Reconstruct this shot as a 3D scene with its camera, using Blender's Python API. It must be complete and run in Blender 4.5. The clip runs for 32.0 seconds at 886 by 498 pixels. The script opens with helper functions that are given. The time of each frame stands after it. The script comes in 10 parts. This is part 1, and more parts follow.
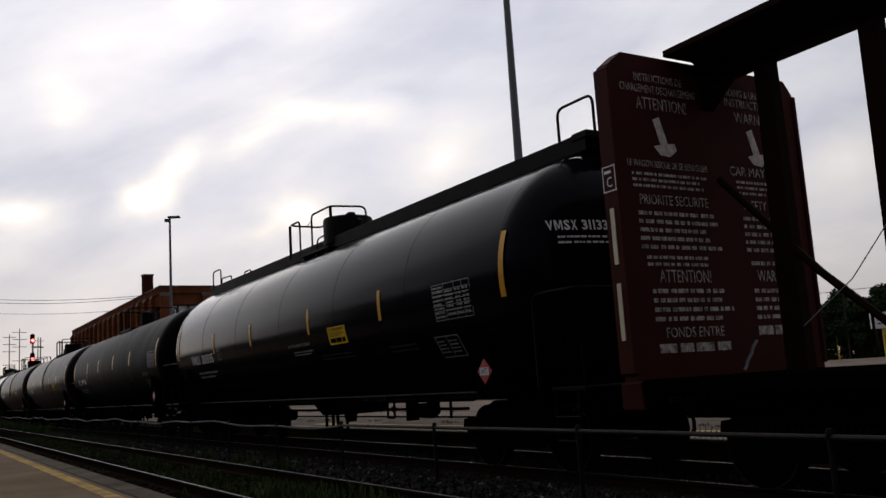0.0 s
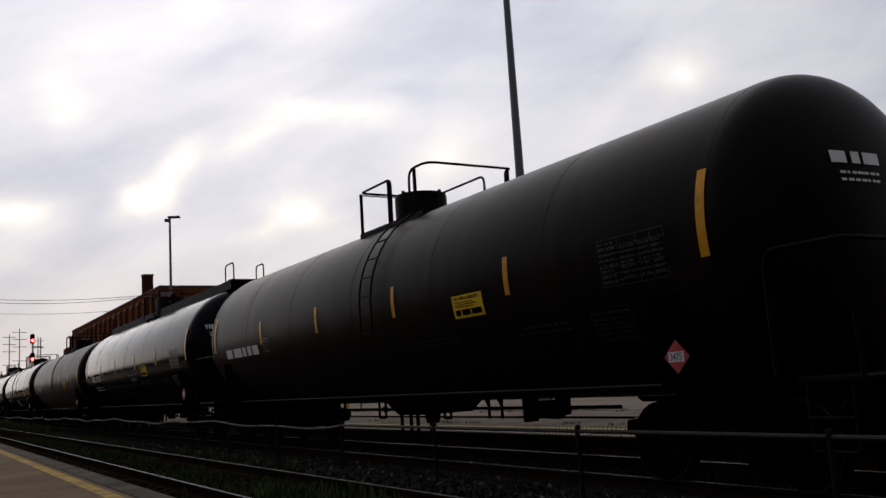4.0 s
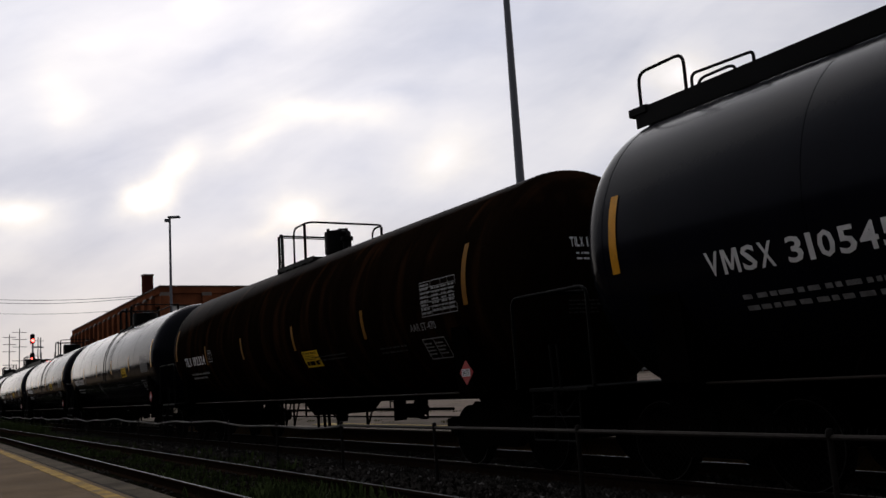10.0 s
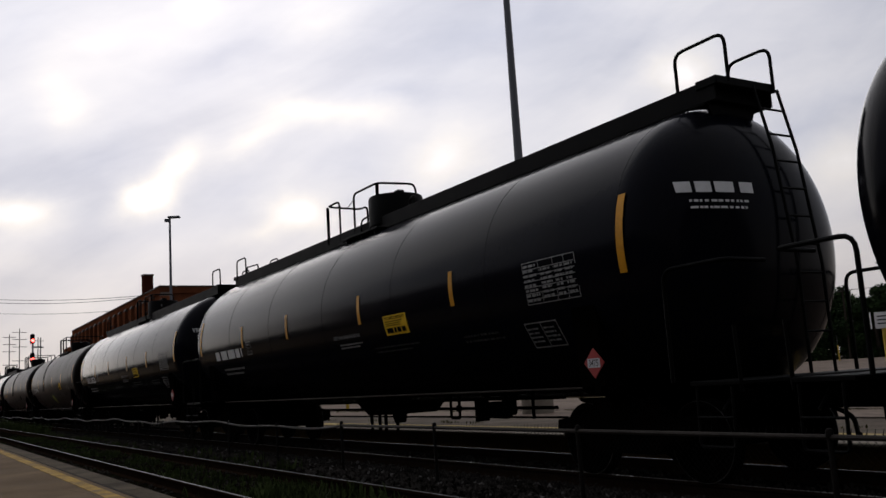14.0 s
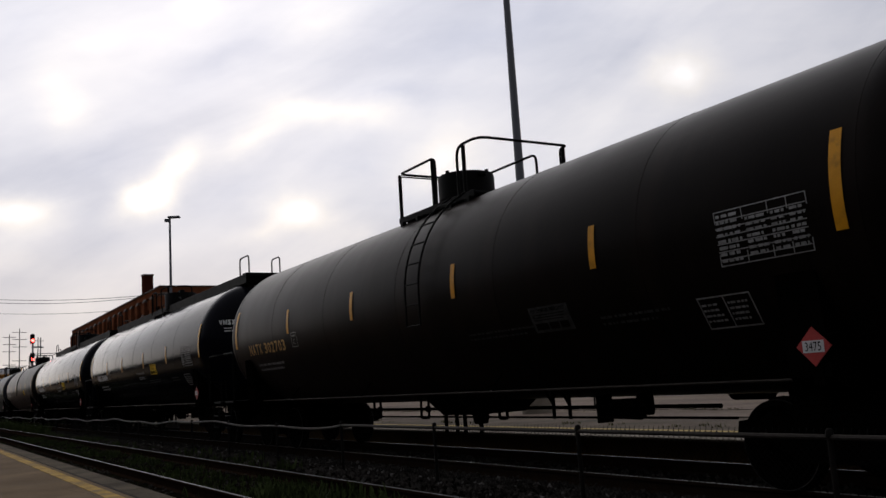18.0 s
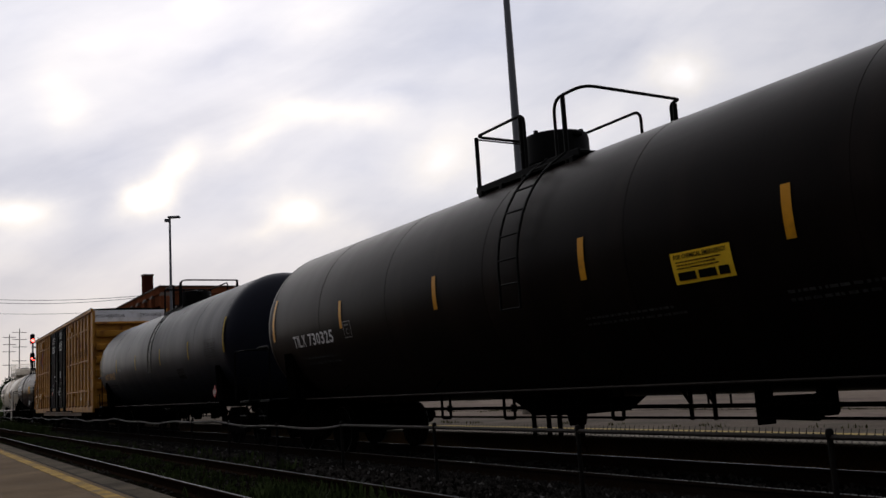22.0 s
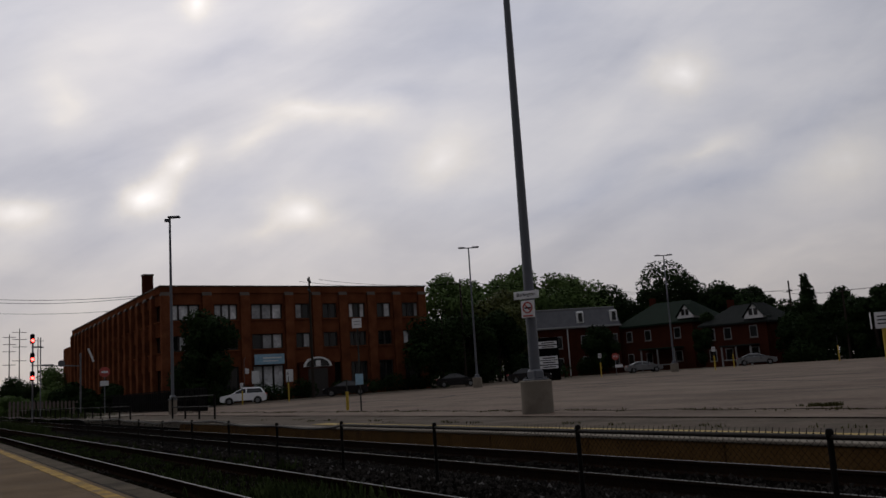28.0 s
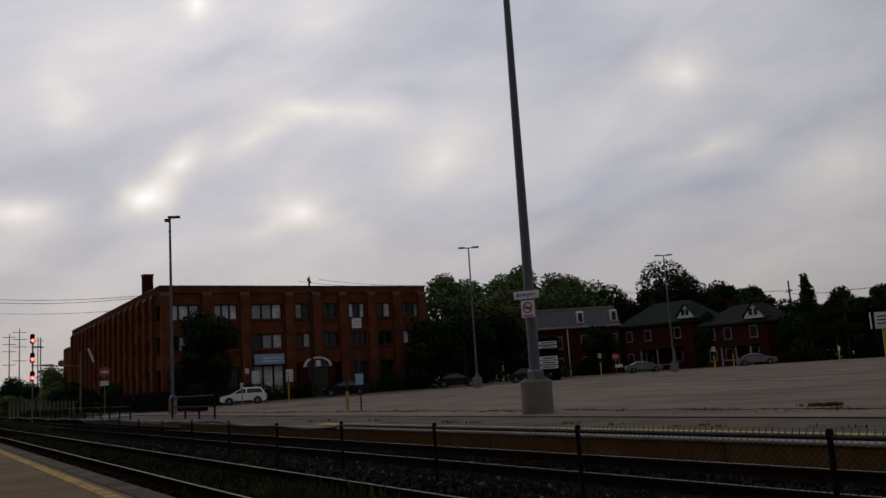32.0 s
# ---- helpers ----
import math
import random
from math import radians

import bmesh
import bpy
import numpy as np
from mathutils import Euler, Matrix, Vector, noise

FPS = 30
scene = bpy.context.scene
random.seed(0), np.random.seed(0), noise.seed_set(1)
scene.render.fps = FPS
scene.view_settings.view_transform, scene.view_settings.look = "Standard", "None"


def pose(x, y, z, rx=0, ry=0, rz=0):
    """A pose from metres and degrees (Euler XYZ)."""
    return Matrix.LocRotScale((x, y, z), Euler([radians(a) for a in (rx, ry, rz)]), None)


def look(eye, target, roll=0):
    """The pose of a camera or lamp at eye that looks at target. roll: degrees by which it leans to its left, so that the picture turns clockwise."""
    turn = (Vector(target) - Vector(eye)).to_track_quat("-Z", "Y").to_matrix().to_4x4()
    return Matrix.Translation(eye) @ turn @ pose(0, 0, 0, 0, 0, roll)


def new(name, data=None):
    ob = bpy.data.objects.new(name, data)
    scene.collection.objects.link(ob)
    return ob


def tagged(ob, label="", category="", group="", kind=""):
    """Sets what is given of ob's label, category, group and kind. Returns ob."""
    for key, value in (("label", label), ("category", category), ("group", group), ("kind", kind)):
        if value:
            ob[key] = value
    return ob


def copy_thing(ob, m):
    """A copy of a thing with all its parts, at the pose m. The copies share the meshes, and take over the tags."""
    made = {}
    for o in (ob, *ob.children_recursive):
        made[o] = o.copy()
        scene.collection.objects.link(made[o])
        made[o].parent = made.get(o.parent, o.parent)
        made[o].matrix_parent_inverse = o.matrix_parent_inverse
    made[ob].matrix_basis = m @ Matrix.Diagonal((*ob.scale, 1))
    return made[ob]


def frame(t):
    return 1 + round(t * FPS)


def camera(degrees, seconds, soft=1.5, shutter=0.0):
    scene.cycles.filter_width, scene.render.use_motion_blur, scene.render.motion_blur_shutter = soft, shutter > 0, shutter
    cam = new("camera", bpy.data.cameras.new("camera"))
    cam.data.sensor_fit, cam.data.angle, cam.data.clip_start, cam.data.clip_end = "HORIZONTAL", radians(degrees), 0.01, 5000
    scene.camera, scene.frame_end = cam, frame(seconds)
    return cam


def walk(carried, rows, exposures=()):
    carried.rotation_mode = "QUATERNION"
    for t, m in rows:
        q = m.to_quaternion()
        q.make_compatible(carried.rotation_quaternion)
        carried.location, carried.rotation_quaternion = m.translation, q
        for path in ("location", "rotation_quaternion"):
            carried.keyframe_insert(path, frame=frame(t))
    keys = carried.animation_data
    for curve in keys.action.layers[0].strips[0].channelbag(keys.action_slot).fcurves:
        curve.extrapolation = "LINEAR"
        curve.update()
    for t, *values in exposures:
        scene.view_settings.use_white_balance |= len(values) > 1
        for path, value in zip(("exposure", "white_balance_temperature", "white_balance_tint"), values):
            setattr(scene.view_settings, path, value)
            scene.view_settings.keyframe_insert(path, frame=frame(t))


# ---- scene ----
# World: rails run along x, the train runs towards +x; y grows away from the near platform; z = 0 at rail top.
EYE_Z = 1.2115
TRACK_Y = 7.843          # centre line of the train's track
NEAR_Y = 4.187           # centre line of the near track
cam = camera(53.416, 32.0, soft=1.5)
STAND = pose(0, 0, EYE_Z, 90 + 8.5185, 3.5928, 59.1477)
walk(cam, [(0.0, STAND), (32.0, STAND)],
     exposures=[(0.0, -0.04), (22.0, -0.03), (24.3, 0.05), (25.6, 0.32), (26.0, 0.18), (26.5, -0.05), (28.5, -0.50), (32.0, -0.52)])


def train_x(t):
    """How far the train has run since the start."""
    return 14.5738 * t - 0.00559 * t * t


# ---- sky and sun ----
SUN_AZ, SUN_EL = radians(165), radians(24)     # azimuth counted from +x towards +y
SUN_DIR = Vector((math.cos(SUN_AZ) * math.cos(SUN_EL), math.sin(SUN_AZ) * math.cos(SUN_EL), math.sin(SUN_EL)))
world = bpy.data.worlds.new("overcast_sky")
scene.world = world
world.use_nodes = True
wn, wl = world.node_tree.nodes, world.node_tree.links
wn.clear()


def wmath(op, a, b=None, c=None):
    n = wn.new("ShaderNodeMath")
    n.operation = op
    for i, v in enumerate((a, b, c)):
        if v is None:
            continue
        if isinstance(v, (int, float)):
            n.inputs[i].default_value = v
        else:
            wl.new(v, n.inputs[i])
    return n.outputs[0]


def wvec(op, a, b):
    n = wn.new("ShaderNodeVectorMath")
    n.operation = op
    for i, v in enumerate((a, b)):
        if isinstance(v, (tuple, Vector)):
            n.inputs[i].default_value = v
        else:
            wl.new(v, n.inputs[i])
    return n


tc = wn.new("ShaderNodeTexCoord")
way = wvec("NORMALIZE", tc.outputs["Generated"], (0, 0, 0)).outputs[0]
sep = wn.new("ShaderNodeSeparateXYZ")
wl.new(way, sep.inputs[0])
# flat coordinates on the part of the sky over the car park, for the shapes of the cloud there
AHEAD = Vector((math.cos(radians(149.15)) * math.cos(radians(8.5)), math.sin(radians(149.15)) * math.cos(radians(8.5)), math.sin(radians(8.5))))
ASIDE = Vector((math.sin(radians(149.15)), -math.cos(radians(149.15)), 0.0))
ABOVE = ASIDE.cross(AHEAD)
depth_ = wmath("MAXIMUM", wvec("DOT_PRODUCT", way, AHEAD).outputs["Value"], 0.12)
plane = wn.new("ShaderNodeCombineXYZ")
wl.new(wmath("DIVIDE", wvec("DOT_PRODUCT", way, ASIDE).outputs["Value"], depth_), plane.inputs[0])
wl.new(wmath("DIVIDE", wvec("DOT_PRODUCT", way, ABOVE).outputs["Value"], depth_), plane.inputs[1])
# curled edges: the coordinates are pushed about by noise
curl = wn.new("ShaderNodeTexNoise")
curl.inputs["Scale"].default_value, curl.inputs["Detail"].default_value, curl.inputs["Roughness"].default_value = 6.5, 5.0, 0.55
wl.new(plane.outputs[0], curl.inputs["Vector"])
pushed = wvec("ADD", plane.outputs[0], wvec("MULTIPLY", wvec("SUBTRACT", curl.outputs["Color"], (0.5, 0.5, 0.5)).outputs[0], (0.10, 0.07, 0.0)).outputs[0]).outputs[0]
softly = wvec("ADD", plane.outputs[0], wvec("MULTIPLY", wvec("SUBTRACT", curl.outputs["Color"], (0.5, 0.5, 0.5)).outputs[0], (0.05, 0.03, 0.0)).outputs[0]).outputs[0]
# long thin streaks that rise to the right
streak_map = wn.new("ShaderNodeMapping")
streak_map.inputs["Rotation"].default_value = (0, 0, radians(-14))
streak_map.inputs["Scale"].default_value = (2.2, 7.0, 1.0)
wl.new(pushed, streak_map.inputs[0])
streak = wn.new("ShaderNodeTexNoise")
streak.inputs["Scale"].default_value, streak.inputs["Detail"].default_value, streak.inputs["Roughness"].default_value = 1.3, 6.0, 0.55
wl.new(streak_map.outputs[0], streak.inputs["Vector"])
# a second, nearer sheet of soft rounded patches
patchy = wn.new("ShaderNodeTexNoise")
patchy.inputs["Scale"].default_value, patchy.inputs["Detail"].default_value = 4.6, 5.0
patchy.inputs["Roughness"].default_value, patchy.inputs["Distortion"].default_value = 0.52, 0.5
tilted = wn.new("ShaderNodeCombineXYZ")
wl.new(sep.outputs[0], tilted.inputs[0])
wl.new(wmath("ADD", wmath("MULTIPLY", sep.outputs[1], 0.8), wmath("MULTIPLY", sep.outputs[2], -0.9)), tilted.inputs[1])
wl.new(wmath("ADD", wmath("MULTIPLY", sep.outputs[2], 1.45), wmath("MULTIPLY", sep.outputs[1], -0.45)), tilted.inputs[2])
wl.new(tilted.outputs[0], patchy.inputs["Vector"])
cloud = wmath("SUBTRACT", wmath("ADD", wmath("MULTIPLY", streak.outputs[0], 0.42), wmath("MULTIPLY", patchy.outputs[0], 0.58)), 0.5)
# thin and thick places in the cloud: place on the plane (across, up), half widths, tilt in degrees, gain or loss of light
CLOUDS = [(-0.254, 0.296, 0.045, 0.035, 4, 0.55), (-0.409, 0.193, 0.045, 0.085, 16, 0.24), (-0.317, 0.077, 0.067, 0.048, 4, 0.85), (-0.281, 0.115, 0.070, 0.044, 36, 0.46), (-0.469, 0.078, 0.116, 0.045, 4, 0.55),
          (-0.141, 0.056, 0.103, 0.061, -6, 0.55), (-0.184, 0.035, 0.103, 0.027, 12, 0.25), (-0.075, 0.025, 0.096, 0.039, 4, 0.18), (0.013, 0.100, 0.135, 0.067, 14, 0.42), (-0.125, 0.160, 0.154, 0.039, -4, 0.30),
          (-0.196, 0.139, 0.103, 0.033, 24, 0.36), (-0.074, 0.152, 0.083, 0.026, -6, 0.20), (0.294, 0.186, 0.090, 0.061, 4, 0.55), (0.303, 0.093, 0.160, 0.031, 22, 0.24), (0.477, 0.078, 0.160, 0.071, 9, 0.36),
          (-0.128, 0.266, 0.103, 0.048, 4, 0.18), (-0.375, 0.249, 0.122, 0.096, 4, 0.14), (0.183, 0.144, 0.180, 0.077, 19, 0.09), (-0.466, 0.024, 0.109, 0.042, 4, 0.14), (-0.236, 0.224, 0.160, 0.055, 29, -0.20),
          (-0.034, 0.176, 0.148, 0.039, -1, -0.18), (0.067, 0.242, 0.231, 0.058, 12, -0.17), (-0.376, 0.126, 0.135, 0.048, 14, -0.17), (-0.077, 0.096, 0.109, 0.055, 4, -0.13), (-0.216, 0.085, 0.077, 0.039, 14, -0.14),
          (0.164, 0.049, 0.205, 0.039, 22, -0.20), (0.320, 0.057, 0.193, 0.027, 19, -0.16), (0.434, 0.120, 0.173, 0.045, 26, -0.15), (-0.376, 0.031, 0.173, 0.042, 4, -0.10), (0.440, 0.009, 0.167, 0.039, 9, -0.07),
          (-0.443, 0.285, 0.135, 0.077, 4, -0.12)]
# the thinnest spots, where the light comes through
BREAKS = [(-0.317, 0.076, 0.048, 0.033, 4, 0.62), (-0.282, 0.116, 0.055, 0.031, 36, 0.42), (-0.474, 0.077, 0.061, 0.027, 4, 0.42), (-0.141, 0.054, 0.058, 0.032, -4, 0.42), (0.293, 0.186, 0.048, 0.033, 4, 0.28),
          (0.016, 0.102, 0.071, 0.042, 14, 0.20), (-0.254, 0.297, 0.029, 0.022, 4, 0.30), (-0.418, 0.171, 0.039, 0.039, 4, 0.16), (-0.150, 0.168, 0.071, 0.017, -8, 0.20), (0.316, 0.096, 0.071, 0.013, 24, 0.14)]
glow = None
for cu_, cv_, ru_, rv_, tilt_, gain_ in CLOUDS + BREAKS:
    mp_ = wn.new("ShaderNodeMapping")
    mp_.vector_type = "TEXTURE"
    mp_.inputs["Location"].default_value, mp_.inputs["Rotation"].default_value, mp_.inputs["Scale"].default_value = (cu_, cv_, 0), (0, 0, radians(tilt_)), (ru_, rv_, 1)
    wl.new(softly if (cu_, cv_, ru_, rv_, tilt_, gain_) in BREAKS else pushed, mp_.inputs[0])
    ball = wn.new("ShaderNodeTexGradient")
    ball.gradient_type = "QUADRATIC_SPHERE"
    wl.new(mp_.outputs[0], ball.inputs[0])
    glow = wmath("MULTIPLY_ADD", ball.outputs["Fac"], gain_, glow if glow is not None else 0.0)
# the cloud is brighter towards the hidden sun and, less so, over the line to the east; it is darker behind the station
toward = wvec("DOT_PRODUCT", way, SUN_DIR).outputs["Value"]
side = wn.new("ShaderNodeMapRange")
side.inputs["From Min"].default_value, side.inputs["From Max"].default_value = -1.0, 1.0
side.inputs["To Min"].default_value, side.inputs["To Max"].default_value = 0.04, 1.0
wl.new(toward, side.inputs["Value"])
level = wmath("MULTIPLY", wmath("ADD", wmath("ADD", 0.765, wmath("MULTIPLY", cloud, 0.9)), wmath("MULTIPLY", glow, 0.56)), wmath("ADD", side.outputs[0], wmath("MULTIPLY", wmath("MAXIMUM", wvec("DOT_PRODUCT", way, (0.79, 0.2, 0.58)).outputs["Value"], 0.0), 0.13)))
near_sun = wn.new("ShaderNodeMapRange")
near_sun.inputs["From Min"].default_value, near_sun.inputs["From Max"].default_value = 0.5, 1.0
near_sun.inputs["To Min"].default_value, near_sun.inputs["To Max"].default_value = 0.76, 1.0
wl.new(toward, near_sun.inputs["Value"])
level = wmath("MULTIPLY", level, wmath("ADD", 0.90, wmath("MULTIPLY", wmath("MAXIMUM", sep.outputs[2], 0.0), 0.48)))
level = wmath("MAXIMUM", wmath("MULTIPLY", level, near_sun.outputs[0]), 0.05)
tint = wn.new("ShaderNodeValToRGB")
tint.color_ramp.elements[0].position, tint.color_ramp.elements[0].color = 0.0, (1.085, 0.985, 0.905, 1)
tint.color_ramp.elements[1].position, tint.color_ramp.elements[1].color = 0.20, (0.962, 0.968, 1.035, 1)
wl.new(sep.outputs[2], tint.inputs[0])
# thick cloud is blue-grey, thin cloud cream
thin = wmath("ADD", wmath("ADD", 0.45, wmath("MULTIPLY", cloud, 1.6)), wmath("MULTIPLY", glow, 1.6))
hue = wn.new("ShaderNodeValToRGB")
hue.color_ramp.elements[0].position, hue.color_ramp.elements[0].color = 0.05, (0.938, 0.975, 1.10, 1)
hue.color_ramp.elements[1].position, hue.color_ramp.elements[1].color = 0.95, (1.05, 1.0, 0.93, 1)
wl.new(thin, hue.inputs[0])
tinted = wvec("MULTIPLY", tint.outputs[0], hue.outputs[0])
grey = wn.new("ShaderNodeVectorMath")
grey.operation = "SCALE"
wl.new(tinted.outputs[0], grey.inputs[0])
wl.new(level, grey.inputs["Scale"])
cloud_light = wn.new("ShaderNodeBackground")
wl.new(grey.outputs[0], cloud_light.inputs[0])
cloud_light.inputs[1].default_value = 1.0
sky = wn.new("ShaderNodeTexSky")
sky.sky_type, sky.sun_disc = "NISHITA", False
sky.sun_elevation, sky.sun_rotation = SUN_EL, math.pi / 2 - SUN_AZ
sky.air_density, sky.dust_density = 1.0, 4.0
clear = wn.new("ShaderNodeBackground")
wl.new(sky.outputs[0], clear.inputs[0])
clear.inputs[1].default_value = 0.002
both = wn.new("ShaderNodeAddShader")
wl.new(cloud_light.outputs[0], both.inputs[0])
wl.new(clear.outputs[0], both.inputs[1])
wout = wn.new("ShaderNodeOutputWorld")
wl.new(both.outputs[0], wout.inputs[0])

sun_data = bpy.data.lights.new("sun", "SUN")
sun_data.energy, sun_data.angle, sun_data.color = 0.5, radians(75), (1.0, 0.95, 0.88)
sun = new("sun", sun_data)
sun.matrix_world = look(SUN_DIR * 50, (0, 0, 0))
# ---- mesh tools ----
class Geo:
    """Vertices and faces of one mesh."""

    def __init__(self):
        self.v, self.f = [], []

    def add(self, verts, faces):
        k = len(self.v)
        self.v += [tuple(p) for p in verts]
        self.f += [tuple(i + k for i in f) for f in faces]
        return self

    def box(self, c, size, bev=0.0, m=None):
        (cx, cy, cz), (sx, sy, sz) = c, [a / 2 for a in size]
        if bev <= 0:
            pts = [(x, y, z) for x in (-sx, sx) for y in (-sy, sy) for z in (-sz, sz)]
            faces = [(0, 1, 3, 2), (4, 6, 7, 5), (0, 4, 5, 1), (2, 3, 7, 6), (0, 2, 6, 4), (1, 5, 7, 3)]
        else:
            b = min(bev, sx * 0.49, sy * 0.49, sz * 0.49)
            pts, idx = [], {}
            for i, x in enumerate((-1, 1)):
                for j, y in enumerate((-1, 1)):
                    for k, z in enumerate((-1, 1)):
                        for a in range(3):
                            p = [x * sx, y * sy, z * sz]
                            for o in range(3):
                                if o != a:
                                    p[o] -= (x, y, z)[o] * b
                            idx[i, j, k, a] = len(pts)
                            pts.append(tuple(p))
            faces = []
            for a in range(3):
                o1, o2 = [o for o in range(3) if o != a]
                for s in (0, 1):
                    ring = []
                    for u, w in ((0, 0), (1, 0), (1, 1), (0, 1)):
                        key = [0, 0, 0]
                        key[a], key[o1], key[o2] = s, u, w
                        ring.append(idx[(*key, a)])
                    faces.append(tuple(ring))
                for u in (0, 1):
                    for w in (0, 1):
                        k0, k1 = [0, 0, 0], [0, 0, 0]
                        k0[a], k1[a] = 0, 1
                        for kk in (k0, k1):
                            kk[o1], kk[o2] = u, w
                        faces.append((idx[(*k0, o1)], idx[(*k1, o1)], idx[(*k1, o2)], idx[(*k0, o2)]))
            for i in (0, 1):
                for j in (0, 1):
                    for k in (0, 1):
                        faces.append(tuple(idx[i, j, k, a] for a in range(3)))
        if m is not None:
            pts = [m @ Vector(p) for p in pts]
        return self.add([(p[0] + cx, p[1] + cy, p[2] + cz) for p in pts], faces)

    def tube(self, pts, r, seg=8, caps=True):
        """A round bar along the points; r may be one radius or one for each point."""
        pts = [Vector(p) for p in pts]
        n = len(pts)
        rr = r if isinstance(r, (list, tuple)) else [r] * n
        verts, up = [], None
        for i, p in enumerate(pts):
            d = (pts[min(i + 1, n - 1)] - pts[max(i - 1, 0)])
            d = d.normalized() if d.length > 1e-9 else Vector((0, 0, 1))
            if up is None:
                up = Vector((0, 0, 1)) if abs(d.z) < 0.9 else Vector((1, 0, 0))
            s = d.cross(up)
            s.normalize()
            up = s.cross(d).normalized()
            for k in range(seg):
                a = 2 * math.pi * k / seg
                verts.append(p + (s * math.cos(a) + up * math.sin(a)) * rr[i])
        faces = [(i * seg + k, i * seg + (k + 1) % seg, (i + 1) * seg + (k + 1) % seg, (i + 1) * seg + k)
                 for i in range(n - 1) for k in range(seg)]
        if caps:
            faces += [tuple(range(seg))[::-1], tuple((n - 1) * seg + k for k in range(seg))]
        return self.add(verts, faces)

    def lathe(self, profile, seg=32, axis="z", at=(0, 0, 0)):
        """Turn (position along the axis, radius) pairs round the axis; radius 0 closes an end."""
        verts, rings = [], []
        for h, r in profile:
            k = len(verts)
            if r < 1e-6:
                ring = [(0, 0, h)]
            else:
                ring = [(r * math.cos(2 * math.pi * i / seg), r * math.sin(2 * math.pi * i / seg), h) for i in range(seg)]
            verts += ring
            rings.append(range(k, k + len(ring)))
        faces = []
        for a, b in zip(rings, rings[1:]):
            for i in range(seg):
                j = (i + 1) % seg
                if len(a) == 1 and len(b) == 1:
                    continue
                if len(a) == 1:
                    faces.append((a[0], b[j], b[i]))
                elif len(b) == 1:
                    faces.append((a[i], a[j], b[0]))
                else:
                    faces.append((a[i], a[j], b[j], b[i]))
        if axis == "x":
            verts = [(z, x, y) for x, y, z in verts]
        elif axis == "y":
            verts = [(y, z, x) for x, y, z in verts]
        return self.add([(x + at[0], y + at[1], z + at[2]) for x, y, z in verts], faces)

    def prism(self, outline, lo, hi, axis="x"):
        """A flat outline (two coordinates a point) pushed along an axis."""
        n = len(outline)
        def put(p, h):
            return {"x": (h, p[0], p[1]), "y": (p[0], h, p[1]), "z": (p[0], p[1], h)}[axis]
        verts = [put(p, lo) for p in outline] + [put(p, hi) for p in outline]
        faces = [(i, (i + 1) % n, n + (i + 1) % n, n + i) for i in range(n)]
        faces += [tuple(range(n))[::-1], tuple(range(n, 2 * n))]
        return self.add(verts, faces)

    def move(self, m):
        self.v = [tuple(m @ Vector(p)) for p in self.v]
        return self


def fillet(pts, r, n=4):
    """Round the corners of a polyline."""
    pts = [Vector(p) for p in pts]
    out = [pts[0]]
    for a, b, c in zip(pts, pts[1:], pts[2:]):
        u, w = (a - b), (c - b)
        k = min(r, u.length * 0.48, w.length * 0.48)
        p, q = b + u.normalized() * k, b + w.normalized() * k
        for i in range(n + 1):
            t = i / n
            out.append((1 - t) ** 2 * p + 2 * t * (1 - t) * b + t * t * q)
    return out + [pts[-1]]


def mesh_of(name, geo, mat, smooth=None):
    me = bpy.data.meshes.new(name)
    me.from_pydata(geo.v, [], geo.f)
    if mat is not None:
        for one in (mat if isinstance(mat, (list, tuple)) else [mat]):
            me.materials.append(one)
    bm = bmesh.new()
    bm.from_mesh(me)
    bmesh.ops.recalc_face_normals(bm, faces=bm.faces[:])
    bm.to_mesh(me)
    bm.free()
    if smooth:
        me.polygons.foreach_set("use_smooth", [True] * len(me.polygons))
        me.set_sharp_from_angle(angle=radians(smooth))
    return me


def raw_mesh(name, geo, mat):
    """For very many faces: no clean-up pass."""
    me = bpy.data.meshes.new(name)
    me.from_pydata(geo.v, [], geo.f)
    me.materials.append(mat)
    return me


def part(name, geo, mat, parent, label="", smooth=35):
    ob = new(name, geo if isinstance(geo, bpy.types.Mesh) else mesh_of(name, geo, mat, smooth))
    ob.parent = parent
    if label:
        ob["label"] = label
    if name in SMALL_PRINT:
        ob["kind"] = "stuff"
    return ob


SMALL_PRINT = {"word_mark", "notice", "decal_writing", "test_table", "weight_lettering", "inspection_box", "plate_mark", "small_lettering", "warning_text", "sticker_print", "scribble",
               "end_lettering", "stencil_block", "stencil_line", "sill_lettering", "coating_lettering", "clearance_mark", "board_edge", "board_writing", "banner_writing", "end_number", "car_number"}


def thing(name, label, category, group="", kind="", at=None):
    ob = new(name)
    ob.empty_display_size = 0.2
    if at is not None:
        ob.matrix_basis = at if isinstance(at, Matrix) else Matrix.Translation(at)
    return tagged(ob, label, category, group, kind)


def solid(name, geo, mat, label, category, group="", kind="", smooth=35, at=None):
    ob = new(name, mesh_of(name, geo, mat, smooth))
    if at is not None:
        ob.matrix_basis = at if isinstance(at, Matrix) else Matrix.Translation(at)
    return tagged(ob, label, category, group, kind)


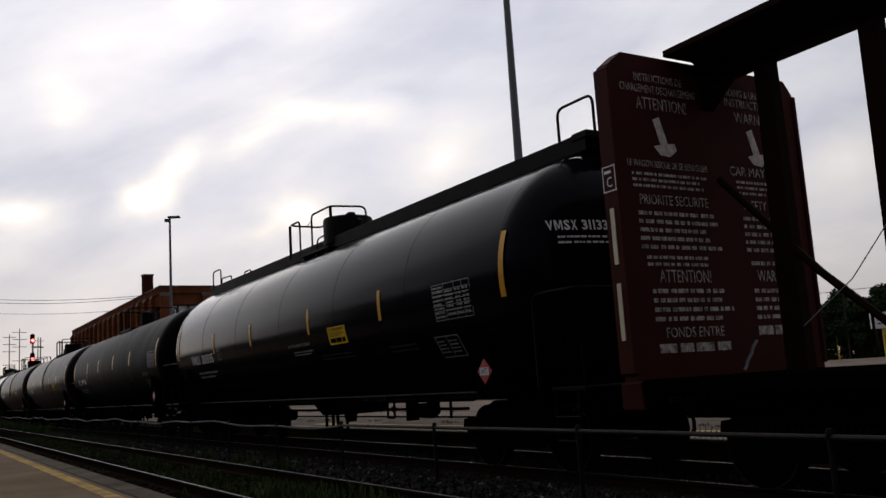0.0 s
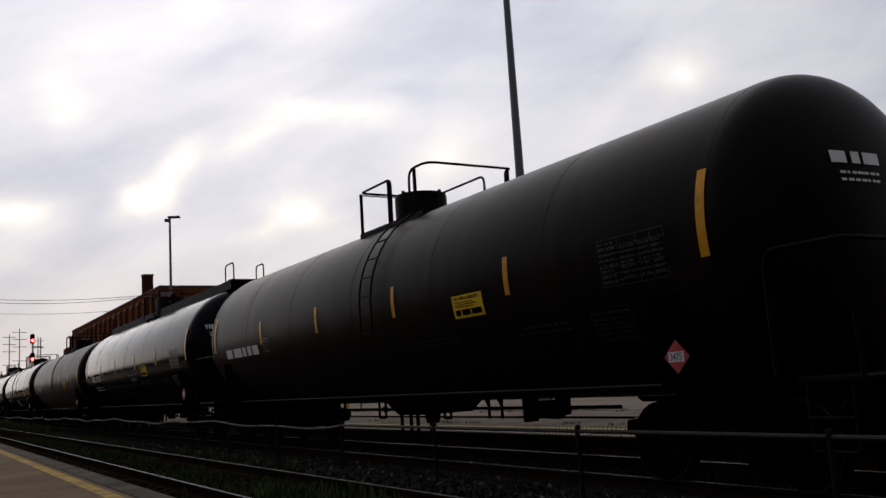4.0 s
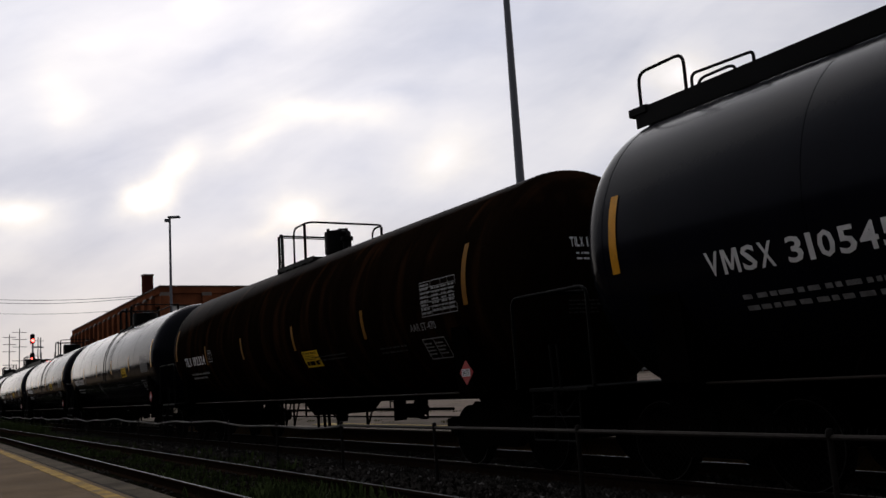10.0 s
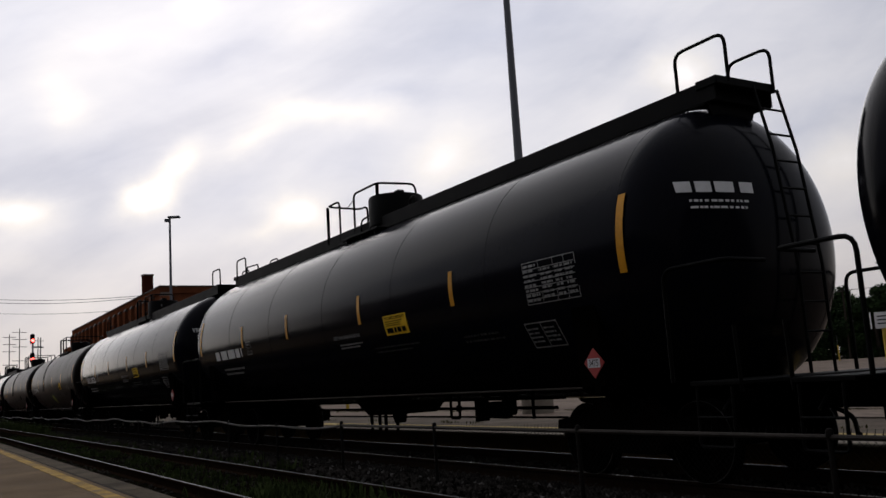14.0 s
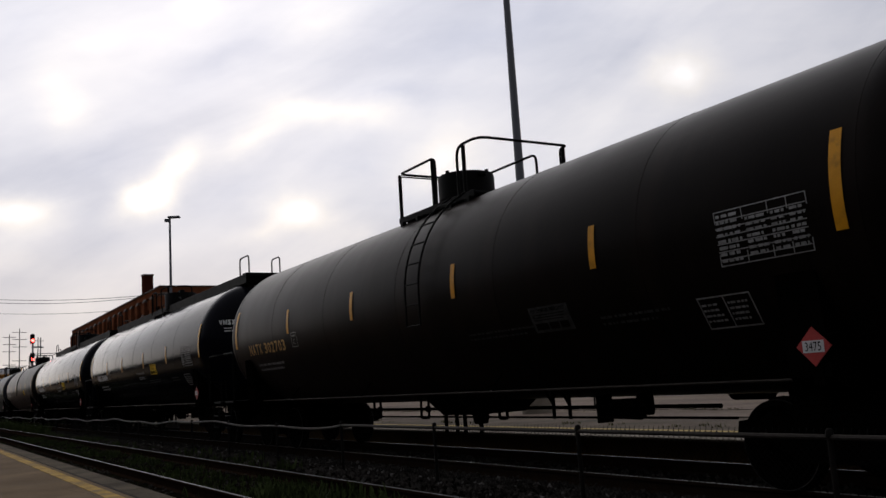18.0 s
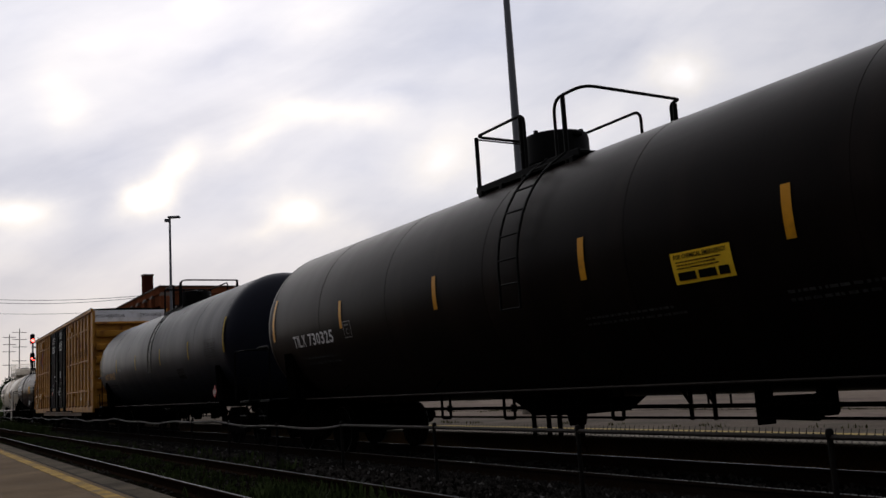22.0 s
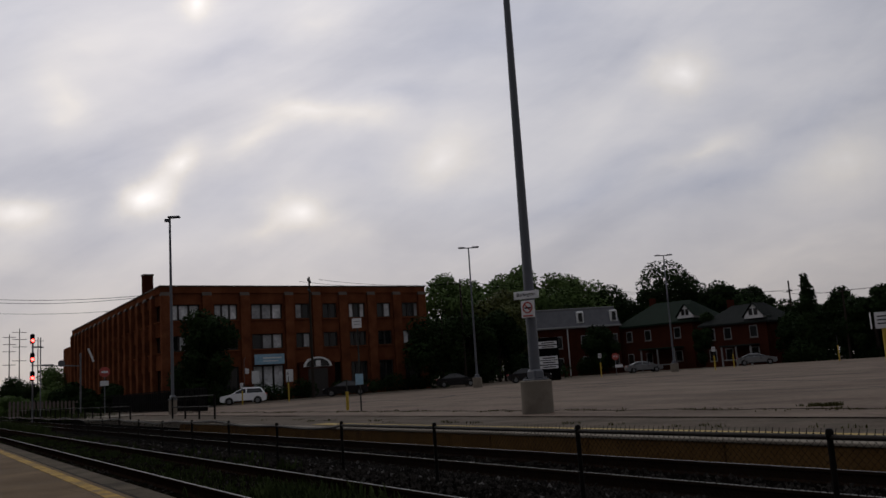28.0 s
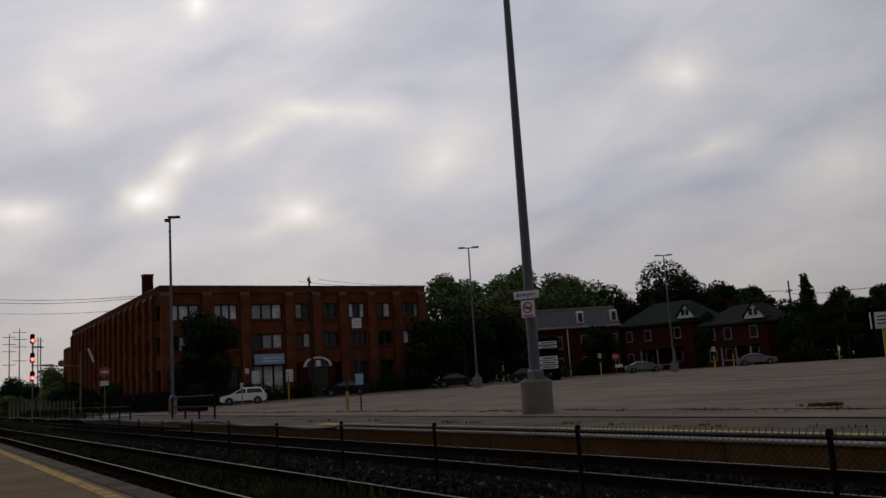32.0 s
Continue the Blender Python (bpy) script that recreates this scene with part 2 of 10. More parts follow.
def letters(text, width, height, bold=0.0):
    """The flat mesh of a line of writing as (x, y) pairs and faces, filling width x height from (0, 0)."""
    cu = bpy.data.curves.new("writing", "FONT")
    cu.body, cu.size, cu.resolution_u = text, 1.0, 2
    cu.offset = bold
    ob = bpy.data.objects.new("writing", cu)
    me = bpy.data.meshes.new_from_object(ob)
    pts = [v.co.copy() for v in me.vertices]
    faces = [tuple(p.vertices) for p in me.polygons]
    bpy.data.objects.remove(ob)
    bpy.data.curves.remove(cu)
    bpy.data.meshes.remove(me)
    x0, x1 = min(p.x for p in pts), max(p.x for p in pts)
    y0, y1 = min(p.y for p in pts), max(p.y for p in pts)
    return [((p.x - x0) / (x1 - x0) * width, (p.y - y0) / (y1 - y0) * height) for p in pts], faces


GLYPH_W = {"I": 0.36, "1": 0.62, " ": 0.55, "M": 1.22, "-": 0.7, "L": 0.9}
M_SHAPE = [(0, 0), (0, 1), (0.26, 1), (0.5, 0.36), (0.74, 1), (1, 1), (1, 0), (0.80, 0), (0.80, 0.68), (0.58, 0.14), (0.42, 0.14), (0.20, 0.68), (0.20, 0)]


def stencil(text, width, height, bold=0.02):
    """A line of evenly set stencil letters, filling width x height from (0, 0)."""
    cells = [GLYPH_W.get(ch, 1.0) for ch in text]
    unit = width / sum(cells)
    pts, faces, x = [], [], 0.0
    for ch, cell in zip(text, cells):
        w = cell * unit
        if ch != " ":
            p, f = ([(0.84 * w * u, v * height) for u, v in M_SHAPE], [tuple(range(13))]) if ch == "M" else letters(ch, w * (0.46 if ch == "1" else 0.5 if ch == "I" else 0.84), height, 0.0 if ch in "1I" else bold)
            k = len(pts)
            pts += [(x + u + (0.27 if ch in "1I" else 0.08) * w, v) for u, v in p]
            faces += [tuple(i + k for i in g) for g in f]
        x += w
    return pts, faces


def bars(width, height, rows, rng, fill=0.62, gaps=0.16, ragged=0.25):
    """Rows of short strokes where writing cannot be read: (x, y) pairs and faces."""
    pts, faces = [], []
    step = height / rows
    for i in range(rows):
        y0 = height - (i + 1) * step + step * (1 - fill) / 2
        y1, x = y0 + step * fill, 0.0
        end = width * (1 - ragged * rng.random())
        while x < end:
            w = min(step * fill * rng.uniform(0.9, 3.4), end - x)
            if w > step * 0.25:
                k = len(pts)
                pts += [(x, y0), (x + w, y0), (x + w, y1), (x, y1)]
                faces.append((k, k + 1, k + 2, k + 3))
            x += w + step * fill * rng.uniform(0.3, 0.3 + gaps * 4)
    return pts, faces


def frame_lines(width, height, t, cols=(), rows=()):
    """An outlined rectangle with inner lines: (x, y) pairs and faces."""
    pts, faces = [], []
    def rect(x0, y0, x1, y1):
        k = len(pts)
        pts.extend([(x0, y0), (x1, y0), (x1, y1), (x0, y1)])
        faces.append((k, k + 1, k + 2, k + 3))
    rect(0, 0, width, t), rect(0, height - t, width, height), rect(0, t, t, height - t), rect(width - t, t, width, height - t)
    for c in cols:
        rect(c * width - t / 2, t, c * width + t / 2, height - t)
    for r in rows:
        rect(t, r * height - t / 2, width - t, r * height + t / 2)
    return pts, faces


def lay(flat, put):
    """Flat (x, y) drawing -> Geo, each point placed by put(x, y)."""
    pts, faces = flat
    return Geo().add([put(x, y) for x, y in pts], faces)


def joined(*flats):
    pts, faces = [], []
    for (p, f), dx, dy in flats:
        k = len(pts)
        pts += [(x + dx, y + dy) for x, y in p]
        faces += [tuple(i + k for i in g) for g in f]
    return pts, faces
# ---- materials ----
def surface(name, low, high, rough=0.6, metal=0.0, grain=6.0, fine=60.0, bump=0.0, contrast=1.0, spec=0.5, vary=0.0,
            stain=None, stain_scale=1.2, stain_amount=0.0, stretch=(1, 1, 1), rough_vary=0.12, bump_scale=None, coat=0.0, coat_rough=0.1, stain_from=0.52, dust=0.0):
    """A painted, mineral or metal surface: two scales of colour variation, optional stains, fine relief."""
    m = bpy.data.materials.new(name)
    m.use_nodes = True
    n, l = m.node_tree.nodes, m.node_tree.links
    bsdf = n["Principled BSDF"]
    tex = n.new("ShaderNodeTexCoord")
    mp = n.new("ShaderNodeMapping")
    mp.inputs["Scale"].default_value = stretch
    l.new(tex.outputs["Object"], mp.inputs[0])
    def noise_at(scale_, detail=4.0):
        z = n.new("ShaderNodeTexNoise")
        z.inputs["Scale"].default_value, z.inputs["Detail"].default_value = scale_, detail
        l.new(mp.outputs[0], z.inputs["Vector"])
        return z.outputs[0]
    big, small = noise_at(grain), noise_at(fine, 2.0)
    mix = n.new("ShaderNodeMath")
    mix.operation = "MULTIPLY_ADD"
    l.new(small, mix.inputs[0])
    mix.inputs[1].default_value = 0.4
    half = n.new("ShaderNodeMath")
    half.operation = "MULTIPLY_ADD"
    l.new(big, half.inputs[0])
    half.inputs[1].default_value, half.inputs[2].default_value = 0.6, 0.0
    l.new(half.outputs[0], mix.inputs[2])
    rng_ = n.new("ShaderNodeMapRange")
    rng_.inputs["From Min"].default_value, rng_.inputs["From Max"].default_value = 0.5 - 0.22 / contrast, 0.5 + 0.22 / contrast
    l.new(mix.outputs[0], rng_.inputs["Value"])
    col = n.new("ShaderNodeMix")
    col.data_type = "RGBA"
    col.inputs[6].default_value, col.inputs[7].default_value = (*low, 1), (*high, 1)
    l.new(rng_.outputs[0], col.inputs[0])
    out = col.outputs[2]
    if stain:
        st = noise_at(stain_scale, 6.0)
        ramp = n.new("ShaderNodeMapRange")
        ramp.inputs["From Min"].default_value, ramp.inputs["From Max"].default_value = stain_from, stain_from + 0.18
        ramp.inputs["To Max"].default_value = stain_amount
        l.new(st, ramp.inputs["Value"])
        sm = n.new("ShaderNodeMix")
        sm.data_type = "RGBA"
        sm.inputs[7].default_value = (*stain, 1)
        l.new(out, sm.inputs[6])
        l.new(ramp.outputs[0], sm.inputs[0])
        out = sm.outputs[2]
    if vary:
        info = n.new("ShaderNodeObjectInfo")
        hs = n.new("ShaderNodeHueSaturation")
        vr = n.new("ShaderNodeMapRange")
        vr.inputs["To Min"].default_value, vr.inputs["To Max"].default_value = 1 - vary, 1 + vary
        l.new(info.outputs["Random"], vr.inputs["Value"])
        l.new(vr.outputs[0], hs.inputs["Value"])
        l.new(out, hs.inputs["Color"])
        out = hs.outputs[0]
    l.new(out, bsdf.inputs["Base Color"])
    rr = n.new("ShaderNodeMapRange")
    rr.inputs["To Min"].default_value, rr.inputs["To Max"].default_value = max(0.02, rough - rough_vary), min(1.0, rough + rough_vary)
    l.new(big, rr.inputs["Value"])
    l.new(rr.outputs[0], bsdf.inputs["Roughness"])
    bsdf.inputs["Metallic"].default_value = metal
    bsdf.inputs["Specular IOR Level"].default_value = spec
    if coat:
        # old gloss paint shines at a glancing angle only
        lw = n.new("ShaderNodeLayerWeight")
        lw.inputs["Blend"].default_value = 0.5
        cr = n.new("ShaderNodeMapRange")
        cr.inputs["From Min"].default_value, cr.inputs["From Max"].default_value, cr.inputs["To Max"].default_value = 0.80, 0.97, coat
        l.new(lw.outputs["Facing"], cr.inputs["Value"])
        l.new(cr.outputs[0], bsdf.inputs["Coat Weight"])
        bsdf.inputs["Coat Roughness"].default_value = coat_rough
    if dust:
        bsdf.inputs["Sheen Weight"].default_value, bsdf.inputs["Sheen Roughness"].default_value = dust, 0.35
        bsdf.inputs["Sheen Tint"].default_value = (0.85, 0.60, 0.50, 1)
    if bump:
        b = n.new("ShaderNodeBump")
        b.inputs["Strength"].default_value, b.inputs["Distance"].default_value = bump, 0.02
        l.new(noise_at(bump_scale, 5.0) if bump_scale else small, b.inputs["Height"])
        l.new(b.outputs[0], bsdf.inputs["Normal"])
    return m


def glowing(name, colour, strength):
    m = bpy.data.materials.new(name)
    m.use_nodes = True
    b = m.node_tree.nodes["Principled BSDF"]
    b.inputs["Base Color"].default_value = (*colour, 1)
    b.inputs["Emission Color"].default_value = (*colour, 1)
    b.inputs["Emission Strength"].default_value = strength
    return m


def glass(name, tint, rough=0.06):
    m = bpy.data.materials.new(name)
    m.use_nodes = True
    b = m.node_tree.nodes["Principled BSDF"]
    b.inputs["Base Color"].default_value = (*tint, 1)
    b.inputs["Roughness"].default_value = rough
    b.inputs["Specular IOR Level"].default_value = 0.6
    return m


# train
TANK_BLACK = surface("tank_black_paint", (0.0022, 0.0025, 0.0044), (0.0042, 0.0047, 0.0078), 0.17, grain=1.3, fine=24, stain=(0.0045, 0.0043, 0.0045), stain_scale=0.9, stain_amount=0.55, stretch=(1.6, 0.7, 0.35), bump=0.02, bump_scale=2.2, vary=0.12, spec=0.045, rough_vary=0.05, coat=0.44, coat_rough=0.13)
TANK_WORN = surface("tank_worn_paint", (0.0040, 0.0029, 0.0023), (0.0074, 0.0053, 0.0043), 0.34, grain=1.3, fine=24, stain=(0.016, 0.0108, 0.0082), stain_scale=1.1, stain_amount=0.6, stretch=(1.6, 0.7, 0.35), bump=0.02, bump_scale=2.2, vary=0.12, spec=0.03, rough_vary=0.08, coat=0.09, coat_rough=0.30, dust=0.042)
TANK_SOOT = surface("tank_sooty_paint", (0.0010, 0.0010, 0.0010), (0.0026, 0.0025, 0.0024), 0.5, grain=1.3, fine=24, stain=(0.005, 0.0045, 0.004), stain_scale=1.1, stain_amount=0.6, stretch=(1.6, 0.7, 0.35), bump=0.02, bump_scale=2.2, spec=0.02, coat=0.07, coat_rough=0.3)
TANK_RUST = surface("tank_rusty_paint", (0.0028, 0.0018, 0.0012), (0.009, 0.005, 0.003), 0.62, grain=2.0, fine=30, stain=(0.034, 0.015, 0.007), stain_scale=1.3, stain_amount=0.7, stretch=(1.9, 0.6, 0.3), bump=0.05, bump_scale=9, spec=0.0, coat=0.2, coat_rough=0.4)
TANK_BLUE = surface("tank_blue_grey_paint", (0.0068, 0.0080, 0.0142), (0.0106, 0.0124, 0.0198), 0.42, grain=1.3, fine=24, stain=(0.011, 0.0108, 0.0103), stain_scale=1.0, stain_amount=0.5, stretch=(1.6, 0.7, 0.35), spec=0.08, coat=0.22, coat_rough=0.35)
TANK_WHITE = surface("tank_white_paint", (0.70, 0.61, 0.48), (0.86, 0.80, 0.69), 0.42, grain=0.8, fine=26, stain=(0.50, 0.37, 0.22), stain_scale=0.9, stain_amount=0.45, stretch=(1.2, 0.8, 0.55), bump=0.02, bump_scale=3, stain_from=0.47)


def run_off(m, bands):
    """Rusty run-off down a tank: bands (place along it, half width, highest, lowest, strength, colour)."""
    n, l = m.node_tree.nodes, m.node_tree.links
    def calc(op, a, b=0.0, c=0.0):
        q = n.new("ShaderNodeMath")
        q.operation = op
        for slot, v in enumerate((a, b, c)):
            if isinstance(v, (int, float)):
                q.inputs[slot].default_value = v
            else:
                l.new(v, q.inputs[slot])
        return q.outputs[0]
    def ramp(v, a, b, to=1.0):
        q = n.new("ShaderNodeMapRange")
        q.interpolation_type = "SMOOTHSTEP"
        q.inputs["From Min"].default_value, q.inputs["From Max"].default_value, q.inputs["To Max"].default_value = a, b, to
        l.new(v, q.inputs["Value"])
        return q.outputs[0]
    def blend(colour, fac):
        q = n.new("ShaderNodeMix")
        q.data_type = "RGBA"
        l.new(m.node_tree.nodes["Principled BSDF"].inputs["Base Color"].links[0].from_socket, q.inputs[6])
        q.inputs[7].default_value = (*colour, 1)
        l.new(fac, q.inputs[0])
        l.new(q.outputs[2], n["Principled BSDF"].inputs["Base Color"])
    tex = n.new("ShaderNodeTexCoord")
    xyz = n.new("ShaderNodeSeparateXYZ")
    l.new(tex.outputs["Object"], xyz.inputs[0])
    wob = n.new("ShaderNodeTexNoise")
    wob.inputs["Scale"].default_value, wob.inputs["Detail"].default_value = 2.2, 5.0
    l.new(tex.outputs["Object"], wob.inputs["Vector"])
    mp = n.new("ShaderNodeMapping")
    mp.inputs["Scale"].default_value = (9.0, 1.2, 0.8)
    l.new(tex.outputs["Object"], mp.inputs[0])
    drip = n.new("ShaderNodeTexNoise")
    drip.inputs["Scale"].default_value, drip.inputs["Detail"].default_value = 1.0, 4.0
    l.new(mp.outputs[0], drip.inputs["Vector"])
    drips = ramp(drip.outputs[0], 0.36, 0.62)
    shifted = calc("MULTIPLY_ADD", wob.outputs[0], 0.16, calc("SUBTRACT", xyz.outputs[0], 0.08))
    for x, w, high, low, much, colour in bands:
        near = ramp(calc("ABSOLUTE", calc("SUBTRACT", shifted, x)), w, w * 0.15)
        down = calc("MULTIPLY", ramp(xyz.outputs[2], low, high), near)
        blend(colour, calc("MULTIPLY", calc("MULTIPLY", down, much), calc("MULTIPLY_ADD", drips, 0.5, 0.5)))


RUST, OCHRE = (0.15, 0.06, 0.018), (0.40, 0.235, 0.08)
run_off(TANK_WHITE, [(1.2, 1.2, 3.5, 1.9, 0.95, OCHRE), (0.15, 0.40, 3.5, 1.6, 0.85, OCHRE), (1.95, 0.42, 3.3, 1.6, 1.0, (0.30, 0.155, 0.05)), (2.13, 0.17, 3.0, 1.5, 1.3, RUST), (-0.25, 0.5, 2.6, 1.3, 0.5, OCHRE), (-2.3, 0.12, 3.3, 1.6, 0.5, OCHRE), (4.75, 0.16, 3.4, 1.4, 0.5, OCHRE)])
WHITE_STEEL = surface("white_painted_steel", (0.64, 0.58, 0.48), (0.78, 0.73, 0.64), 0.5, grain=5, fine=60, stain=(0.30, 0.20, 0.12), stain_scale=3, stain_amount=0.5)
BLACK_STEEL = surface("black_painted_steel", (0.0015, 0.0015, 0.0015), (0.003, 0.003, 0.0028), 0.6, grain=4, fine=50, spec=0.05)
# running gear: grime, with the deep shade under the cars put into the colour
GRIME_SHADE = surface("grimy_shaded_running_gear", (0.001, 0.0009, 0.0008), (0.003, 0.0026, 0.0021), 0.85, grain=5, fine=60, spec=0.0, bump=0.1)
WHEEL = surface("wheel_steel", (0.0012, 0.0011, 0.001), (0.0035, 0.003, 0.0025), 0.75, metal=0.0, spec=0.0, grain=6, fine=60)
TREAD = surface("polished_wheel_tread", (0.03, 0.03, 0.03), (0.06, 0.06, 0.06), 0.5, metal=1.0, grain=8, fine=90)
AMBER = surface("amber_reflective_tape", (0.5, 0.22, 0.008), (0.64, 0.3, 0.014), 0.35, grain=12, fine=90, stain=(0.20, 0.11, 0.02), stain_scale=9, stain_amount=0.5, spec=0.15)
AMBER_DULL = surface("dull_amber_tape", (0.20, 0.085, 0.006), (0.30, 0.13, 0.01), 0.5, grain=12, fine=90, stain=(0.09, 0.045, 0.01), stain_scale=9, stain_amount=0.6, spec=0.06)
OLD_TAPE = surface("old_yellow_tape", (0.22, 0.15, 0.012), (0.36, 0.25, 0.025), 0.6, grain=12, fine=90, stain=(0.06, 0.045, 0.02), stain_scale=9, stain_amount=0.6, spec=0.04)
PALE_TAPE = surface("pale_reflective_tape", (0.50, 0.44, 0.30), (0.66, 0.60, 0.44), 0.35, grain=12, fine=90)
YELLOW_SIGN = surface("yellow_decal", (0.74, 0.46, 0.02), (0.86, 0.56, 0.04), 0.45, grain=6, fine=60, spec=0.04)
GREEN_SIGN = surface("faded_lime_decal", (0.20, 0.22, 0.03), (0.30, 0.31, 0.05), 0.5, grain=6, fine=60)
STENCIL = surface("white_stencil_paint", (0.56, 0.56, 0.55), (0.76, 0.76, 0.75), 0.6, grain=8, fine=90)
STENCIL_DIM = surface("worn_stencil_paint", (0.13, 0.13, 0.13), (0.28, 0.28, 0.275), 0.7, grain=14, fine=120, contrast=1.8)
STENCIL_FAINT = surface("almost_gone_stencil_paint", (0.020, 0.020, 0.020), (0.06, 0.06, 0.058), 0.8, grain=14, fine=120, contrast=1.8, spec=0.05)
STENCIL_CREAM = surface("worn_cream_stencil_paint", (0.42, 0.36, 0.33), (0.76, 0.7, 0.66), 0.7, grain=10, fine=90, contrast=1.7, spec=0.1)
CHALK = surface("pale_chalk", (0.05, 0.055, 0.055), (0.15, 0.16, 0.16), 0.8, grain=9, fine=70, contrast=2.0, spec=0.1)
STENCIL_FLAKED = surface("flaking_cream_stencil_paint", (0.13, 0.10, 0.09), (0.60, 0.55, 0.51), 0.7, grain=13, fine=60, contrast=1.9, spec=0.05)
STENCIL_GOLD = surface("gold_stencil_paint", (0.36, 0.2, 0.05), (0.52, 0.3, 0.08), 0.6, grain=8, fine=90)
STENCIL_FADED = surface("faded_grey_stencil_paint", (0.26, 0.21, 0.15), (0.52, 0.45, 0.36), 0.7, grain=9, fine=70, contrast=1.7, spec=0.02)
STENCIL_BROWN = surface("worn_black_stencil_paint", (0.020, 0.016, 0.013), (0.12, 0.095, 0.07), 0.7, grain=9, fine=70, contrast=1.7, spec=0.02)
STENCIL_BLACK = surface("black_stencil_paint", (0.004, 0.0035, 0.003), (0.012, 0.01, 0.009), 0.6, grain=8, fine=90, spec=0.0)
PLACARD_RED = surface("red_placard", (0.3, 0.02, 0.018), (0.42, 0.04, 0.035), 0.5, grain=8, fine=80)
PLACARD_WHITE = surface("white_placard", (0.5, 0.5, 0.5), (0.64, 0.64, 0.64), 0.5, grain=8, fine=80)
BOX_YELLOW = surface("yellow_boxcar_paint", (0.33, 0.150, 0.017), (0.43, 0.205, 0.028), 0.55, grain=1.1, fine=30, stain=(0.15, 0.056, 0.014), stain_scale=2.3, stain_amount=0.85, stretch=(1.5, 1.0, 0.6), stain_from=0.50, bump=0.25, bump_scale=3, spec=0.2)
BOX_BROWN = surface("rust_browned_sill_paint", (0.09, 0.040, 0.010), (0.15, 0.070, 0.018), 0.55, grain=1.1, fine=30, stain=(0.245, 0.107, 0.028), stain_scale=1.4, stain_amount=0.55, stretch=(1.4, 1.0, 0.45), bump=0.05, bump_scale=3, spec=0.2)
BOX_INK = surface("worn_dark_brown_lettering", (0.022, 0.012, 0.008), (0.12, 0.055, 0.02), 0.7, grain=5, fine=50, contrast=1.6, spec=0.03)
BOX_BLACK = surface("black_door_paint", (0.001, 0.001, 0.0012), (0.002, 0.002, 0.0023), 0.55, grain=1.5, fine=30, stain=(0.004, 0.0037, 0.003), stain_scale=1.8, stain_amount=0.5, bump=0.05, bump_scale=4, spec=0.01)
DOOR_WORN = surface("scuffed_door_paint", (0.0016, 0.0014, 0.0014), (0.012, 0.0085, 0.0075), 0.6, grain=1.6, fine=26, contrast=1.8, stain=(0.02, 0.014, 0.011), stain_scale=2.6, stain_amount=0.6, stretch=(1.8, 1, 0.6), spec=0.02)
BOX_WHITE = surface("white_end_band", (0.7, 0.71, 0.74), (0.84, 0.85, 0.88), 0.5, grain=2, fine=40, stain=(0.35, 0.33, 0.30), stain_scale=3, stain_amount=0.4)
LOGO_BLUE = surface("blue_emblem_paint", (0.012, 0.028, 0.20), (0.022, 0.045, 0.28), 0.5, grain=8, fine=80, spec=0.04)
LOGO_RED = surface("red_emblem_paint", (0.4, 0.022, 0.016), (0.52, 0.04, 0.026), 0.5, grain=8, fine=80, spec=0.04)
LOGO_BROWN = surface("faded_red_emblem_paint", (0.13, 0.038, 0.018), (0.19, 0.06, 0.03), 0.6, grain=4, fine=60, spec=0.04)
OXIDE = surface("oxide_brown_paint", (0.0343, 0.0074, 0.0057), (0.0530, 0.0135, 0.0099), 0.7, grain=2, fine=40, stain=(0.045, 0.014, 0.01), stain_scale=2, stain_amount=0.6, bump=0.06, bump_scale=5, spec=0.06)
# the same oxide paint with the shade of the centre beam put into its colour
OXIDE_SHADED = surface("shaded_oxide_paint", (0.008, 0.0032, 0.0026), (0.02, 0.0072, 0.0055), 0.7, grain=2, fine=40, stain=(0.012, 0.006, 0.0045), stain_scale=2, stain_amount=0.6, bump=0.06, bump_scale=5, spec=0.02)
ORANGE = surface("orange_sticker", (0.55, 0.12, 0.02), (0.65, 0.17, 0.03), 0.5)
# place
RAIL_TOP = surface("polished_rail_head", (0.05, 0.05, 0.053), (0.1, 0.1, 0.104), 0.5, metal=0.3, grain=3, fine=40)
# darker rail head, with the train's shade put into the colour
RAIL_SHADED = surface("shaded_rail_head", (0.035, 0.033, 0.031), (0.07, 0.066, 0.061), 0.55, metal=0.0, grain=3, fine=40, spec=0.4)
RAIL_SIDE = surface("rusty_rail_web", (0.01, 0.0065, 0.0045), (0.024, 0.0145, 0.0095), 0.85, grain=6, fine=60, spec=0.0)
TIE_WOOD = surface("creosoted_wood", (0.0025, 0.002, 0.0016), (0.009, 0.007, 0.0054), 0.9, grain=3, fine=30, stretch=(6, 1, 6), spec=0.0, vary=0.3, bump=0.3)
# ballast and soil colours are lowered to near black to hold the deep shadow
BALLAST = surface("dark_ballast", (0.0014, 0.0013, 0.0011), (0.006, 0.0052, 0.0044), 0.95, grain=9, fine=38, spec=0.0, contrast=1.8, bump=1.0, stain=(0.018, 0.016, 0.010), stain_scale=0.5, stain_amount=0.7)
STONE = surface("ballast_stone", (0.006, 0.0054, 0.0048), (0.05, 0.045, 0.04), 0.9, grain=4, fine=50, spec=0.0, contrast=1.6)
PALE_STONE = surface("pale_ballast_stone", (0.06, 0.056, 0.052), (0.15, 0.142, 0.134), 0.85, grain=8, fine=70, spec=0.05)
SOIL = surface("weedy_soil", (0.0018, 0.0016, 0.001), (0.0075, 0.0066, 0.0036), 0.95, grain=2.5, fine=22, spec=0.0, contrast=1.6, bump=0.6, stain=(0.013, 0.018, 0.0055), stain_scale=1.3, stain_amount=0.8)
